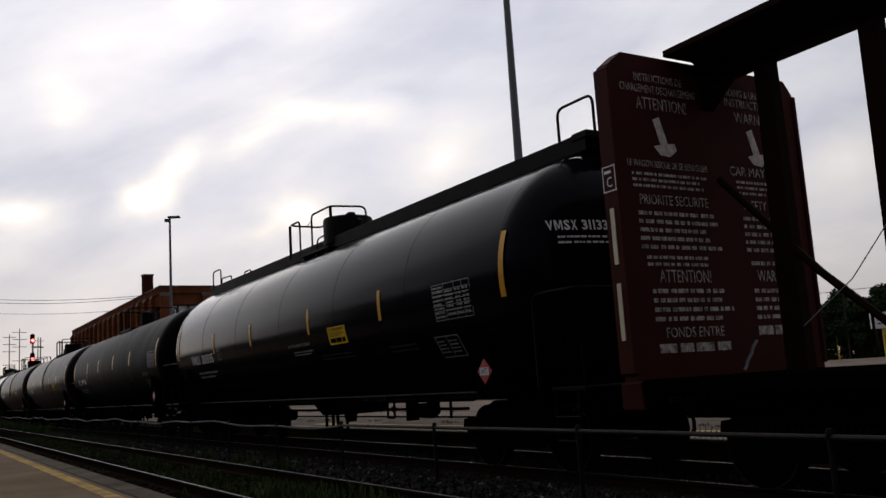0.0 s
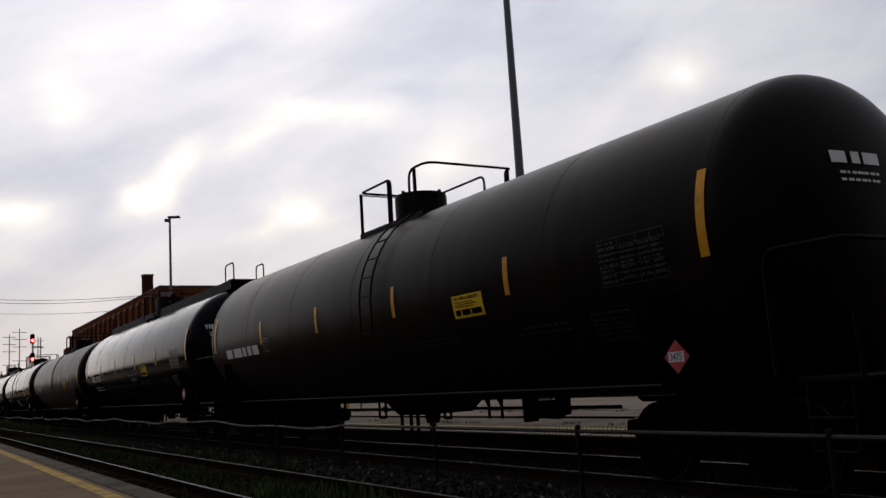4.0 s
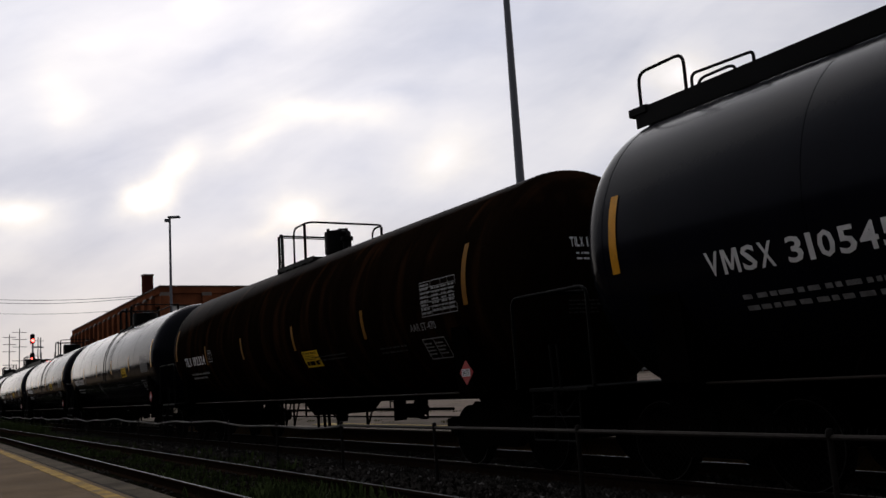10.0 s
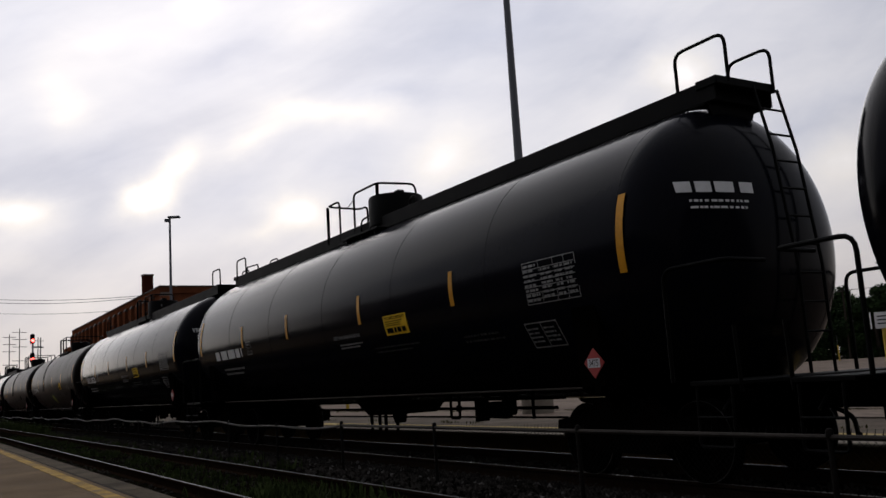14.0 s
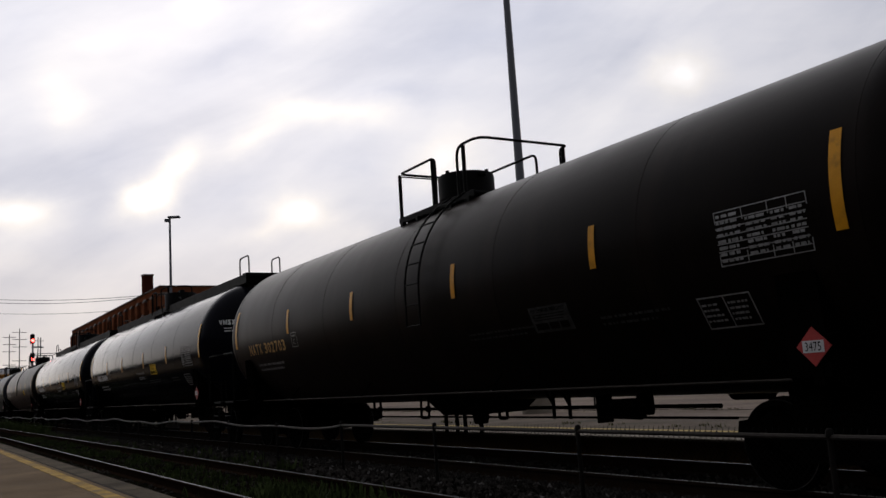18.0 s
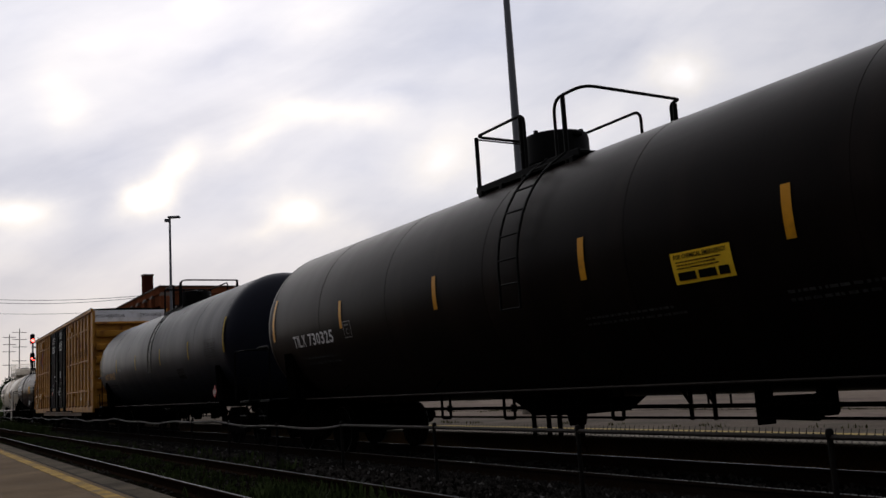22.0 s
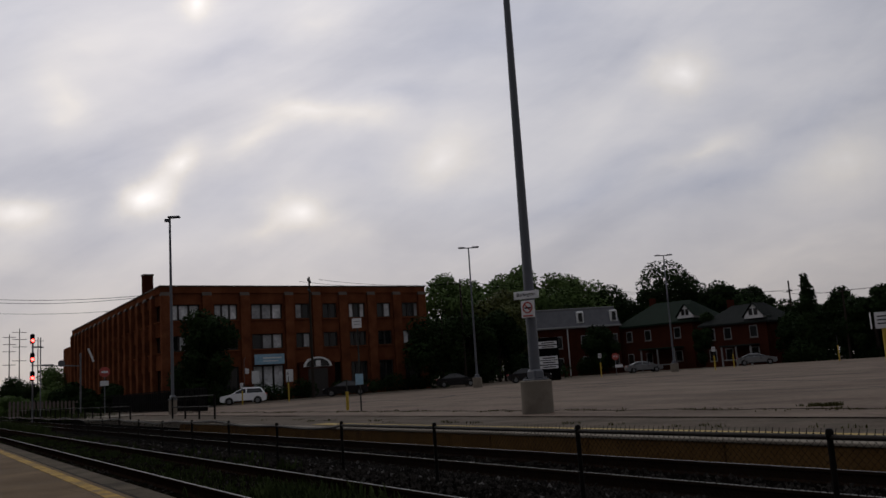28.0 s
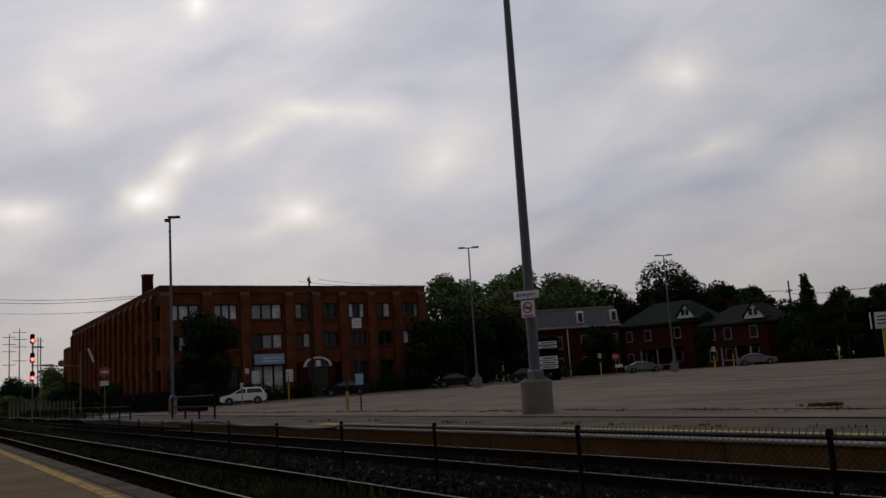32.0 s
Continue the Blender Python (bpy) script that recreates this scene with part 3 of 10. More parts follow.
ASPHALT = surface("platform_asphalt", (0.088, 0.060, 0.033), (0.168, 0.118, 0.07), 0.9, grain=0.9, fine=45, spec=0.05, bump=0.6, stain=(0.105, 0.082, 0.062), stain_scale=0.6, stain_amount=0.6, contrast=1.5)
LOT = surface("parking_lot_asphalt", (0.105, 0.078, 0.06), (0.2, 0.158, 0.125), 0.92, grain=0.5, fine=9, spec=0.04, stain=(0.07, 0.055, 0.043), stain_scale=0.16, stain_amount=0.6, stretch=(0.5, 1, 1), contrast=1.5)
LOT_OLD = surface("cracked_old_asphalt", (0.055, 0.043, 0.032), (0.13, 0.104, 0.08), 0.95, grain=0.8, fine=20, spec=0.04, stain=(0.06, 0.055, 0.04), stain_scale=1.2, stain_amount=0.7, contrast=1.5)
CONCRETE = surface("weathered_concrete", (0.155, 0.135, 0.108), (0.235, 0.206, 0.168), 0.9, grain=1.4, fine=40, spec=0.05, bump=0.2, stain=(0.075, 0.063, 0.05), stain_scale=1.1, stain_amount=0.6)
EDGE_WALL = surface("stained_platform_wall", (0.085, 0.046, 0.016), (0.145, 0.083, 0.032), 0.95, grain=1.0, fine=26, spec=0.0, stain=(0.05, 0.03, 0.014), stain_scale=1.4, stain_amount=0.7, stretch=(1, 1, 0.4))
YELLOW_LINE = surface("worn_yellow_line", (0.2, 0.13, 0.04), (0.42, 0.27, 0.07), 0.85, grain=3, fine=40, stain=(0.14, 0.108, 0.075), stain_scale=3.2, stain_amount=0.95, spec=0.05, contrast=1.9)
EDGE_STONE = surface("dirty_edge_stone", (0.05, 0.04, 0.028), (0.105, 0.086, 0.062), 0.92, grain=1.4, fine=40, spec=0.03, bump=0.3, stain=(0.035, 0.03, 0.02), stain_scale=1.1, stain_amount=0.7, contrast=1.5)
YELLOW_EDGE = surface("yellow_tactile_strip", (0.26, 0.19, 0.065), (0.42, 0.31, 0.11), 0.8, grain=3, fine=50, stain=(0.20, 0.17, 0.11), stain_scale=2.6, stain_amount=0.7, spec=0.05)
DARK_JOINT = surface("dark_joint", (0.018, 0.016, 0.014), (0.035, 0.031, 0.027), 0.95, spec=0.1)
GALV = surface("galvanised_steel", (0.10, 0.105, 0.115), (0.16, 0.165, 0.175), 0.5, metal=0.4, grain=3, fine=40)
POLE_GREY = surface("grey_lamp_mast", (0.075, 0.082, 0.097), (0.11, 0.119, 0.137), 0.55, grain=1.5, fine=30, stretch=(1, 1, 0.3), stain=(0.06, 0.065, 0.07), stain_scale=1.5, stain_amount=0.5)
FENCE = surface("rusty_fence_pipe", (0.0045, 0.004, 0.0035), (0.013, 0.0115, 0.01), 0.6, metal=0.0, spec=0.05, grain=4, fine=50)
# lighter than the posts: the top rail's sky highlight is put into the colour
FENCE_RAIL = surface("highlit_fence_rail", (0.02, 0.017, 0.015), (0.05, 0.044, 0.038), 0.5, spec=0.05, grain=4, fine=50)
WIRE = surface("fence_wire", (0.002, 0.0018, 0.0016), (0.005, 0.0046, 0.0042), 0.8, spec=0.05)
BRICK = surface("red_brick", (0.085, 0.027, 0.0125), (0.185, 0.066, 0.031), 0.92, grain=0.5, fine=9, spec=0.0, stain=(0.07, 0.026, 0.015), stain_scale=0.35, stain_amount=0.6, contrast=1.4)
BRICK_PIER = surface("red_brick_pier", (0.10, 0.033, 0.0155), (0.205, 0.075, 0.036), 0.92, grain=0.7, fine=9, spec=0.0, stain=(0.07, 0.026, 0.015), stain_scale=0.5, stain_amount=0.6, contrast=1.4)
BRICK_DARK = surface("dark_house_brick", (0.036, 0.011, 0.007), (0.075, 0.023, 0.014), 0.92, grain=0.8, fine=18, spec=0.0)
COPING = surface("stone_coping", (0.06, 0.045, 0.036), (0.11, 0.085, 0.068), 0.9, grain=1, fine=20)
SILL = surface("stone_sill", (0.13, 0.10, 0.085), (0.20, 0.16, 0.14), 0.85, grain=1, fine=20)
DARK_INSIDE = surface("dark_interior", (0.006, 0.006, 0.006), (0.012, 0.011, 0.010), 0.9, spec=0.1)
WINDOW_DARK = glass("window_glass_dark", (0.012, 0.013, 0.014), 0.15)
WINDOW_BLIND = surface("window_with_pale_blind", (0.34, 0.345, 0.35), (0.72, 0.73, 0.74), 0.25, grain=0.8, fine=5, contrast=1.6, vary=0.45)
FRAME_DARK = surface("dark_window_frame", (0.018, 0.015, 0.013), (0.034, 0.028, 0.024), 0.7)
TRIM_WHITE = surface("white_trim", (0.62, 0.62, 0.61), (0.76, 0.76, 0.75), 0.6, grain=3, fine=30)
TRIM_GREY = surface("weathered_grey_trim", (0.22, 0.22, 0.22), (0.32, 0.32, 0.32), 0.7, grain=3, fine=30)
ROOF_GREY = surface("grey_shingle", (0.12, 0.123, 0.135), (0.18, 0.183, 0.198), 0.9, grain=1.2, fine=14, spec=0.2)
ROOF_GREEN = surface("green_shingle", (0.009, 0.016, 0.011), (0.017, 0.027, 0.019), 0.9, grain=1.2, fine=14, spec=0.06)
ROOF_DARK = surface("dark_shingle", (0.012, 0.014, 0.013), (0.026, 0.029, 0.027), 0.9, grain=1.2, fine=14, spec=0.05)
BARK = surface("bark", (0.022, 0.017, 0.013), (0.045, 0.036, 0.028), 0.95, grain=3, fine=20, stretch=(2, 2, 0.4), spec=0.1)
LEAF = surface("leaf_green", (0.042, 0.074, 0.02), (0.11, 0.165, 0.05), 0.75, grain=0.6, fine=5, spec=0.08, contrast=1.5)
LEAF_DARK = surface("leaf_dark", (0.009, 0.018, 0.006), (0.024, 0.041, 0.014), 0.8, grain=0.6, fine=5, spec=0.03, contrast=1.5)
LEAF_YELLOW = surface("leaf_yellow_green", (0.045, 0.055, 0.012), (0.085, 0.095, 0.022), 0.75, grain=0.8, fine=6, spec=0.2)
GRASS = surface("weed_green", (0.013, 0.021, 0.005), (0.042, 0.058, 0.016), 0.8, grain=2, fine=12, spec=0.05)
DRY_WEED = surface("dry_weed", (0.030, 0.030, 0.010), (0.085, 0.080, 0.030), 0.9, grain=2, fine=12, spec=0.05)
LOT_LINE = surface("worn_bay_paint", (0.12, 0.105, 0.085), (0.24, 0.22, 0.185), 0.9, grain=1.5, fine=20, contrast=2.0, spec=0.05)
CAR_WHITE = surface("white_car_paint", (0.84, 0.85, 0.86), (0.9, 0.91, 0.92), 0.15, grain=2, fine=30)
CAR_DARK = surface("dark_car_paint", (0.004, 0.0045, 0.006), (0.008, 0.0085, 0.011), 0.2, grain=2, fine=30)
CAR_SILVER = surface("silver_car_paint", (0.15, 0.155, 0.16), (0.21, 0.215, 0.22), 0.3, metal=0.3, grain=2, fine=30)
TYRE = surface("tyre_rubber", (0.010, 0.010, 0.010), (0.02, 0.02, 0.02), 0.9, spec=0.2)
HEADLIGHT = glass("lamp_glass", (0.45, 0.46, 0.48), 0.15)
SIGN_WHITE = surface("white_sign", (0.62, 0.62, 0.63), (0.74, 0.74, 0.75), 0.55, grain=4, fine=40)
SIGN_RED = surface("red_sign", (0.34, 0.045, 0.035), (0.46, 0.08, 0.06), 0.55, grain=4, fine=40)
SIGN_BLUE = surface("pale_blue_banner", (0.2, 0.36, 0.48), (0.36, 0.55, 0.66), 0.6, grain=0.5, fine=6, contrast=1.6)
SIGN_POST = surface("green_sign_post", (0.008, 0.009, 0.006), (0.016, 0.017, 0.012), 0.7)
YELLOW_POST = surface("yellow_post_sleeve", (0.34, 0.23, 0.012), (0.46, 0.32, 0.025), 0.6, grain=4, fine=40)
RED_LAMP = glowing("red_signal_light", (1.0, 0.05, 0.04), 16.0)
# pale colour for the highlight along the lower edge of the tanks
EDGE_GLINT = surface("edge_glint_colour", (0.022, 0.018, 0.015), (0.045, 0.038, 0.032), 0.7, grain=3, fine=50, spec=0.1)
RUSTY_TAPE = surface("grimy_reflective_tape", (0.14, 0.065, 0.008), (0.23, 0.105, 0.014), 0.6, grain=12, fine=90, spec=0.04)
ORANGE_SIGN = surface("orange_yellow_decal", (0.6, 0.31, 0.015), (0.74, 0.40, 0.03), 0.45, grain=6, fine=60, spec=0.04)
DECAL_INK = surface("faded_decal_ink", (0.10, 0.05, 0.012), (0.17, 0.09, 0.02), 0.6, grain=9, fine=90, spec=0.04)
SIGNAL_BLACK = surface("signal_black", (0.002, 0.002, 0.002), (0.004, 0.004, 0.004), 0.85, spec=0.02)
# ---- ground, tracks, platforms ----
def lot_z(y):
    """The car park rises gently away from the tracks."""
    return 0.13 + 0.008 * max(0.0, y - 12.0)


ground = Geo()
ground.add([(-3000, -3000, -0.55), (3000, -3000, -0.55), (3000, 3000, -0.55), (-3000, 3000, -0.55)], [(0, 1, 2, 3)])
solid("ground", ground, SOIL, "dark weedy ground reaching to the horizon", "ground", kind="structure", smooth=None)


def strip(y0, y1, z_of, x0, x1, nx, ny, bumpy, seed):
    """A gently uneven strip of ground."""
    g = Geo()
    ys = [y0 + (y1 - y0) * j / ny for j in range(ny + 1)]
    # finer steps near the eye
    xs = [x0 + (x1 - x0) * i / nx for i in range(nx + 1)]
    verts = []
    for x in xs:
        for y in ys:
            n = noise.noise(Vector((x * 1.7 + seed, y * 1.9, seed))) + 0.5 * noise.noise(Vector((x * 5.1, y * 5.3, seed + 4)))
            verts.append((x, y, z_of(y) + bumpy * n))
    k = ny + 1
    faces = [(i * k + j, (i + 1) * k + j, (i + 1) * k + j + 1, i * k + j + 1) for i in range(nx) for j in range(ny)]
    return g.add(verts, faces)


def bed_z(y):
    """Ballast profile across both tracks."""
    pts = ((2.60, -0.22), (3.0, -0.17), (3.3, -0.16), (5.1, -0.16), (5.5, -0.06), (6.3, -0.06), (6.8, -0.15), (8.9, -0.16), (9.6, -0.18), (10.1, -0.20))
    for (a, za), (b, zb) in zip(pts, pts[1:]):
        if y <= b:
            return za + (zb - za) * max(0.0, (y - a) / (b - a))
    return pts[-1][1]


solid("ballast_between_tracks", strip(5.05, 9.98, bed_z, -75, 12, 520, 26, 0.018, 3.0), BALLAST, "near-black gravel ballast round the far track", "ballast", kind="structure")
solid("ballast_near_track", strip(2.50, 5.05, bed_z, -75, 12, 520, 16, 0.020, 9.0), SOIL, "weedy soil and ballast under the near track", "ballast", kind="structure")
far_bed = Geo()
for x0, x1 in ((-640, -75), (12, 560)):
    far_bed.add([(x0, 2.5, -0.2), (x1, 2.5, -0.2), (x1, 9.98, -0.2), (x0, 9.98, -0.2)], [(0, 1, 2, 3)])
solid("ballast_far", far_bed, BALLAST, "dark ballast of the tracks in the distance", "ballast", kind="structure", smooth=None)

RAIL_SHAPE = [(-0.07, -0.17), (0.07, -0.17), (0.07, -0.155), (0.012, -0.13), (0.010, -0.045), (0.036, -0.030), (0.036, -0.004), (0.030, 0.0),
              (-0.030, 0.0), (-0.036, -0.004), (-0.036, -0.030), (-0.010, -0.045), (-0.012, -0.13), (-0.07, -0.155)]
tie_shapes = []
rng = random.Random(5)
for k in range(4):
    g = Geo().box((0, 0, -0.085), (0.22 + 0.012 * k, 2.55, 0.17), 0.015 + 0.004 * k)
    tie_shapes.append(mesh_of("tie", g, TIE_WOOD, None))


def railway_track(name, y, head, label, x0, x1):
    track = thing(name, label, "railway track", kind="structure", at=(0, y, 0))
    for s in (-0.75, 0.75):
        g = Geo().prism([(a + s, b) for a, b in RAIL_SHAPE], -640, 560, "x")
        part("rail", g, RAIL_SIDE, track, "rust-sided steel rail")
        cap = Geo().box((-40, s - 0.010, 0.002), (1200, 0.032, 0.006), 0.002)
        # the far rail stays bright; the far track's near rail is coloured as shaded
        part("running_surface", cap, RAIL_TOP if s > 0 else head, track, "shiny worn rail head")
    n = int((x1 - x0) / 0.53)
    for i in range(n):
        ob = new("tie", tie_shapes[rng.randrange(4)])
        ob.parent = track
        ob.matrix_basis = pose(x0 + i * 0.53 + rng.uniform(-0.02, 0.02), rng.uniform(-0.05, 0.05), -0.145 - rng.uniform(0, 0.02), 0, 0, rng.uniform(-1.0, 1.0))
    return track


railway_track("track_near", NEAR_Y, RAIL_TOP, "little-used track with weeds between its ties", -62, 6)
railway_track("track_far", TRACK_Y, RAIL_SHADED, "freight track on dark ballast behind a low fence", -62, 6)

# loose stones of the ballast
def rocks(name, n, x0, x1, y0, y1, size, mat, label, seed, zoff=0.0, power=1.6):
    rg = random.Random(seed)
    g = Geo()
    octa = [(1, 0, 0), (-1, 0, 0), (0, 1, 0), (0, -1, 0), (0, 0, 1), (0, 0, -1)]
    faces = [(0, 2, 4), (2, 1, 4), (1, 3, 4), (3, 0, 4), (2, 0, 5), (1, 2, 5), (3, 1, 5), (0, 3, 5)]
    for _ in range(n):
        x = x1 + (x0 - x1) * rg.random() ** power
        y = rg.uniform(y0, y1)
        s = size * rg.uniform(0.5, 1.5)
        m = Euler((rg.uniform(0, 6), rg.uniform(0, 6), rg.uniform(0, 6))).to_matrix()
        c = Vector((x, y, bed_z(y) + zoff + s * 0.25))
        g.add([c + m @ Vector((p[0] * s * rg.uniform(0.7, 1.3), p[1] * s * rg.uniform(0.6, 1.0), p[2] * s * rg.uniform(0.5, 0.9))) for p in octa], faces)
    tagged(new(name, raw_mesh(name, g, mat)), label, "gravel", kind="stuff")


rocks("gravel", 15000, -48, -3, 5.0, 6.95, 0.034, STONE, "loose grey ballast stones between the tracks", 1)
rocks("pale_gravel", 420, -40, -3, 5.1, 6.7, 0.036, PALE_STONE, "scattered pale ballast stones between the tracks", 2)
rocks("track_gravel", 5000, -40, -3, 7.0, 9.5, 0.032, STONE, "dark ballast stones between the far rails", 3)
rocks("near_gravel", 3500, -40, -6, 2.7, 5.0, 0.028, STONE, "dirty ballast stones among weeds of the near track", 4)


def weeds(name, spots, label, mat=GRASS, seed=7):
    """Grass and weeds: bent blades in clumps. spots: (x, y, z, spread, blades, height)."""
    rg = random.Random(seed)
    g = Geo()
    for x, y, z, spread, n, h in spots:
        for _ in range(n):
            a, d = rg.uniform(0, 6.28), spread * rg.random() ** 0.7
            bx, by = x + math.cos(a) * d, y + math.sin(a) * d
            hh, t = h * rg.uniform(0.35, 1.1), rg.uniform(0, 6.28)
            lean = hh * rg.uniform(0.1, 0.7)
            w = rg.uniform(0.006, 0.016) * (1 + h)
            ux, uy = math.cos(t), math.sin(t)
            px, py = -uy * w, ux * w
            g.add([(bx - px, by - py, z), (bx + px, by + py, z), (bx + px * 0.8 + ux * lean * 0.4, by + py * 0.8 + uy * lean * 0.4, z + hh * 0.6),
                   (bx - px * 0.8 + ux * lean * 0.4, by - py * 0.8 + uy * lean * 0.4, z + hh * 0.6), (bx + ux * lean, by + uy * lean, z + hh)],
                  [(0, 1, 2, 3), (3, 2, 4)])
    tagged(new(name, raw_mesh(name, g, mat)), label, "weeds", kind="stuff")


spots = []
rg = random.Random(11)
for _ in range(300):
    x = -6 - 40 * rg.random() ** 1.2
    spots.append((x, rg.uniform(3.55, 4.85), -0.15, rg.uniform(0.1, 0.35), rg.randrange(8, 26), rg.uniform(0.05, 0.15)))
for _ in range(60):
    spots.append((rg.uniform(-11.8, -9.0), rg.uniform(3.7, 4.8), -0.15, rg.uniform(0.1, 0.3), 26, rg.uniform(0.10, 0.24)))
for _ in range(110):
    spots.append((rg.uniform(-75, -14), rg.uniform(5.1, 5.6), -0.06, rg.uniform(0.1, 0.4), 14, rg.uniform(0.08, 0.2)))
for _ in range(60):
    spots.append((rg.uniform(-60, -12), rg.uniform(2.6, 3.3), -0.18, rg.uniform(0.1, 0.25), 12, rg.uniform(0.06, 0.16)))
weeds("weeds", spots, "low green weeds growing between the rails")

# near platform
near = thing("platform_near", "worn asphalt platform with a yellow safety line", "platform", kind="structure")
part("slab", Geo().box((-60, -1.74, -0.235), (400, 7.9, 0.73), 0.01), ASPHALT, near, "grey-brown asphalt surface")
for i in range(66):
    x = 8 - 2.44 * i
    part("coping_stone", Geo().box((x - 1.22, 2.375, -0.05), (2.425, 0.31, 0.372), 0.018), EDGE_STONE, near, "dirty concrete edge stone")
part("edge_joint", Geo().box((-72, 2.214, 0.128), (160, 0.022, 0.014)), DARK_JOINT, near)
part("edge_step", Geo().box((-72, 2.62, -0.22), (160, 0.18, 0.30), 0.02), EDGE_WALL, near)
part("safety_line", Geo().box((-72, 2.03, 0.132), (160, 0.17, 0.006)), YELLOW_LINE, near, "worn yellow painted line")

# unseen wall, added behind the platform to darken light and reflections from there
wall_g = Geo().box((-2.0, -9.2, 3.0), (92, 0.4, 6.2), 0.02).box((-2.0, -9.0, 0.35), (92.1, 0.5, 0.9), 0.02).box((-2.0, -8.9, 6.2), (93, 1.1, 0.25), 0.02)
solid("wall_south", wall_g, BRICK_DARK, "plain dark unseen wall, added behind the platform to block light", "wall", kind="structure", smooth=None)

# far platform and car park
far = thing("platform_far", "low far platform with a stained wall and yellow edge", "platform", kind="structure")
for i in range(21):
    x = 24 - 3.0 * i
    part("wall_panel", Geo().box((x - 1.5, 10.06, -0.17), (2.985, 0.16, 0.54), 0.012), EDGE_WALL, far, "brown stained concrete face")
    part("coping_stone", Geo().box((x - 1.5, 10.10, 0.115), (2.985, 0.30, 0.05), 0.012), CONCRETE, far)
part("slab", Geo().box((-5.5, 12.2, -0.2), (60, 3.9, 0.652), 0.0), LOT_OLD, far, "cracked asphalt surface")
part("yellow_edge", Geo().box((2.0, 10.98, 0.131), (56, 0.56, 0.012), 0.003), YELLOW_EDGE, far, "yellow tactile strip")
lot = Geo()
xs = [-75, -40, 0, 40, 90, 160]
ys = [14.0, 20, 30, 40, 55, 70, 86, 90]
verts = [(x, y, lot_z(y) + 0.004) for x in xs for y in ys]
k = len(ys)
lot.add(verts, [(i * k + j, (i + 1) * k + j, (i + 1) * k + j + 1, i * k + j + 1) for i in range(len(xs) - 1) for j in range(k - 1)])
solid("parking_lot", lot, LOT, "wide empty asphalt parking lot, faded and patched", "parking lot", kind="structure", smooth=None)
street = Geo()
verts = [(x, y, lot_z(y) - 0.03) for x in (-170, -75) for y in [10.2] + ys]
k = len(ys) + 1
street.add(verts, [(j, k + j, k + j + 1, j + 1) for j in range(k - 1)])
verts = [(x, y, lot_z(88) - 0.02 + 0.004 * (y - 88)) for x in (-240, 260) for y in (89.5, 170, 400)]
street.add(verts, [(0, 3, 4, 1), (1, 4, 5, 2)])
solid("street", street, LOT_OLD, "asphalt side street past the brick factory", "street", kind="structure", smooth=None)
fill = Geo().add([(-75, 14.1, 0.11), (-35, 14.1, 0.11), (-35, 10.2, 0.11), (-75, 10.2, 0.11)], [(0, 1, 2, 3)])
solid("gravel_apron", fill, LOT_OLD, "bare ground beside the end of the far platform", "ground", kind="structure", smooth=None)
solid("kerb", Geo().box((-50, 10.35, 0.03), (30, 0.22, 0.30), 0.02), CONCRETE, "pale concrete kerb beyond the platform's end", "kerb", kind="structure")
solid("sidewalk", Geo().box((-70, 13.0, 0.06), (9, 2.6, 0.26), 0.02), CONCRETE, "pale concrete sidewalk slab by the crossing", "sidewalk", kind="structure")

spots = []
for i in range(150):
    x = -62 + 66 * rg.random()
    y = 15.9 + rg.gauss(0, 0.18)
    spots.append((x, y, lot_z(y), rg.uniform(0.08, 0.4), rg.randrange(6, 22), rg.uniform(0.03, 0.08)))
for i in range(26):
    spots.append((-12.25 + rg.gauss(0, 0.22), 16.8 + rg.gauss(0, 0.12), 0.15, 0.12, 14, 0.11))
for i in range(40):
    x = -34 + 45 * rg.random()
    spots.append((x, 12.0 + rg.gauss(0, 0.15), 0.13, 0.2, 10, 0.07))
weeds("lot_weeds", spots, "dry weeds in the cracks of the parking lot", DRY_WEED, seed=8)
crack = Geo()
for k in range(120):
    x = -62 + 64 * k / 120
    y = 15.9 + 0.12 * math.sin(k * 0.9) + rg.gauss(0, 0.05)
    crack.add([(x, y, lot_z(y) + 0.006), (x + 0.62, y + rg.gauss(0, 0.04), lot_z(y) + 0.006), (x + 0.62, y + 0.12 + rg.random() * 0.1, lot_z(y) + 0.007), (x, y + 0.12 + rg.random() * 0.1, lot_z(y) + 0.007)], [(0, 1, 2, 3)])
solid("crack_line", crack, SOIL, "soil-filled seam across the asphalt", "crack", kind="structure", smooth=None)

def crack_strip(pts, z_of, w, rg, g):
    for (xa, ya), (xb, yb) in zip(pts, pts[1:]):
        d = Vector((xb - xa, yb - ya)).normalized()
        n = Vector((-d.y, d.x)) * w * rg.uniform(0.5, 1.2)
        g.add([(xa - n.x, ya - n.y, z_of(ya)), (xb - n.x, yb - n.y, z_of(yb)), (xb + n.x, yb + n.y, z_of(yb)), (xa + n.x, ya + n.y, z_of(ya))], [(0, 1, 2, 3)])


rc = random.Random(71)
cracks = Geo()
for k in range(70):
    x, y = rc.uniform(-70, 10), 17.5 + 62 * rc.random() ** 1.5
    a = rc.choice((0.0, 0.0, 1.57)) + rc.gauss(0, 0.25)
    pts = [(x, y)]
    for _ in range(rc.randrange(4, 12)):
        a += rc.gauss(0, 0.22)
        x, y = x + 1.4 * math.cos(a), min(88.0, max(16.5, y + 1.4 * math.sin(a)))
        pts.append((x, y))
    crack_strip(pts, lambda v: lot_z(v) + 0.008, 0.05 + 0.0022 * pts[0][1], rc, cracks)
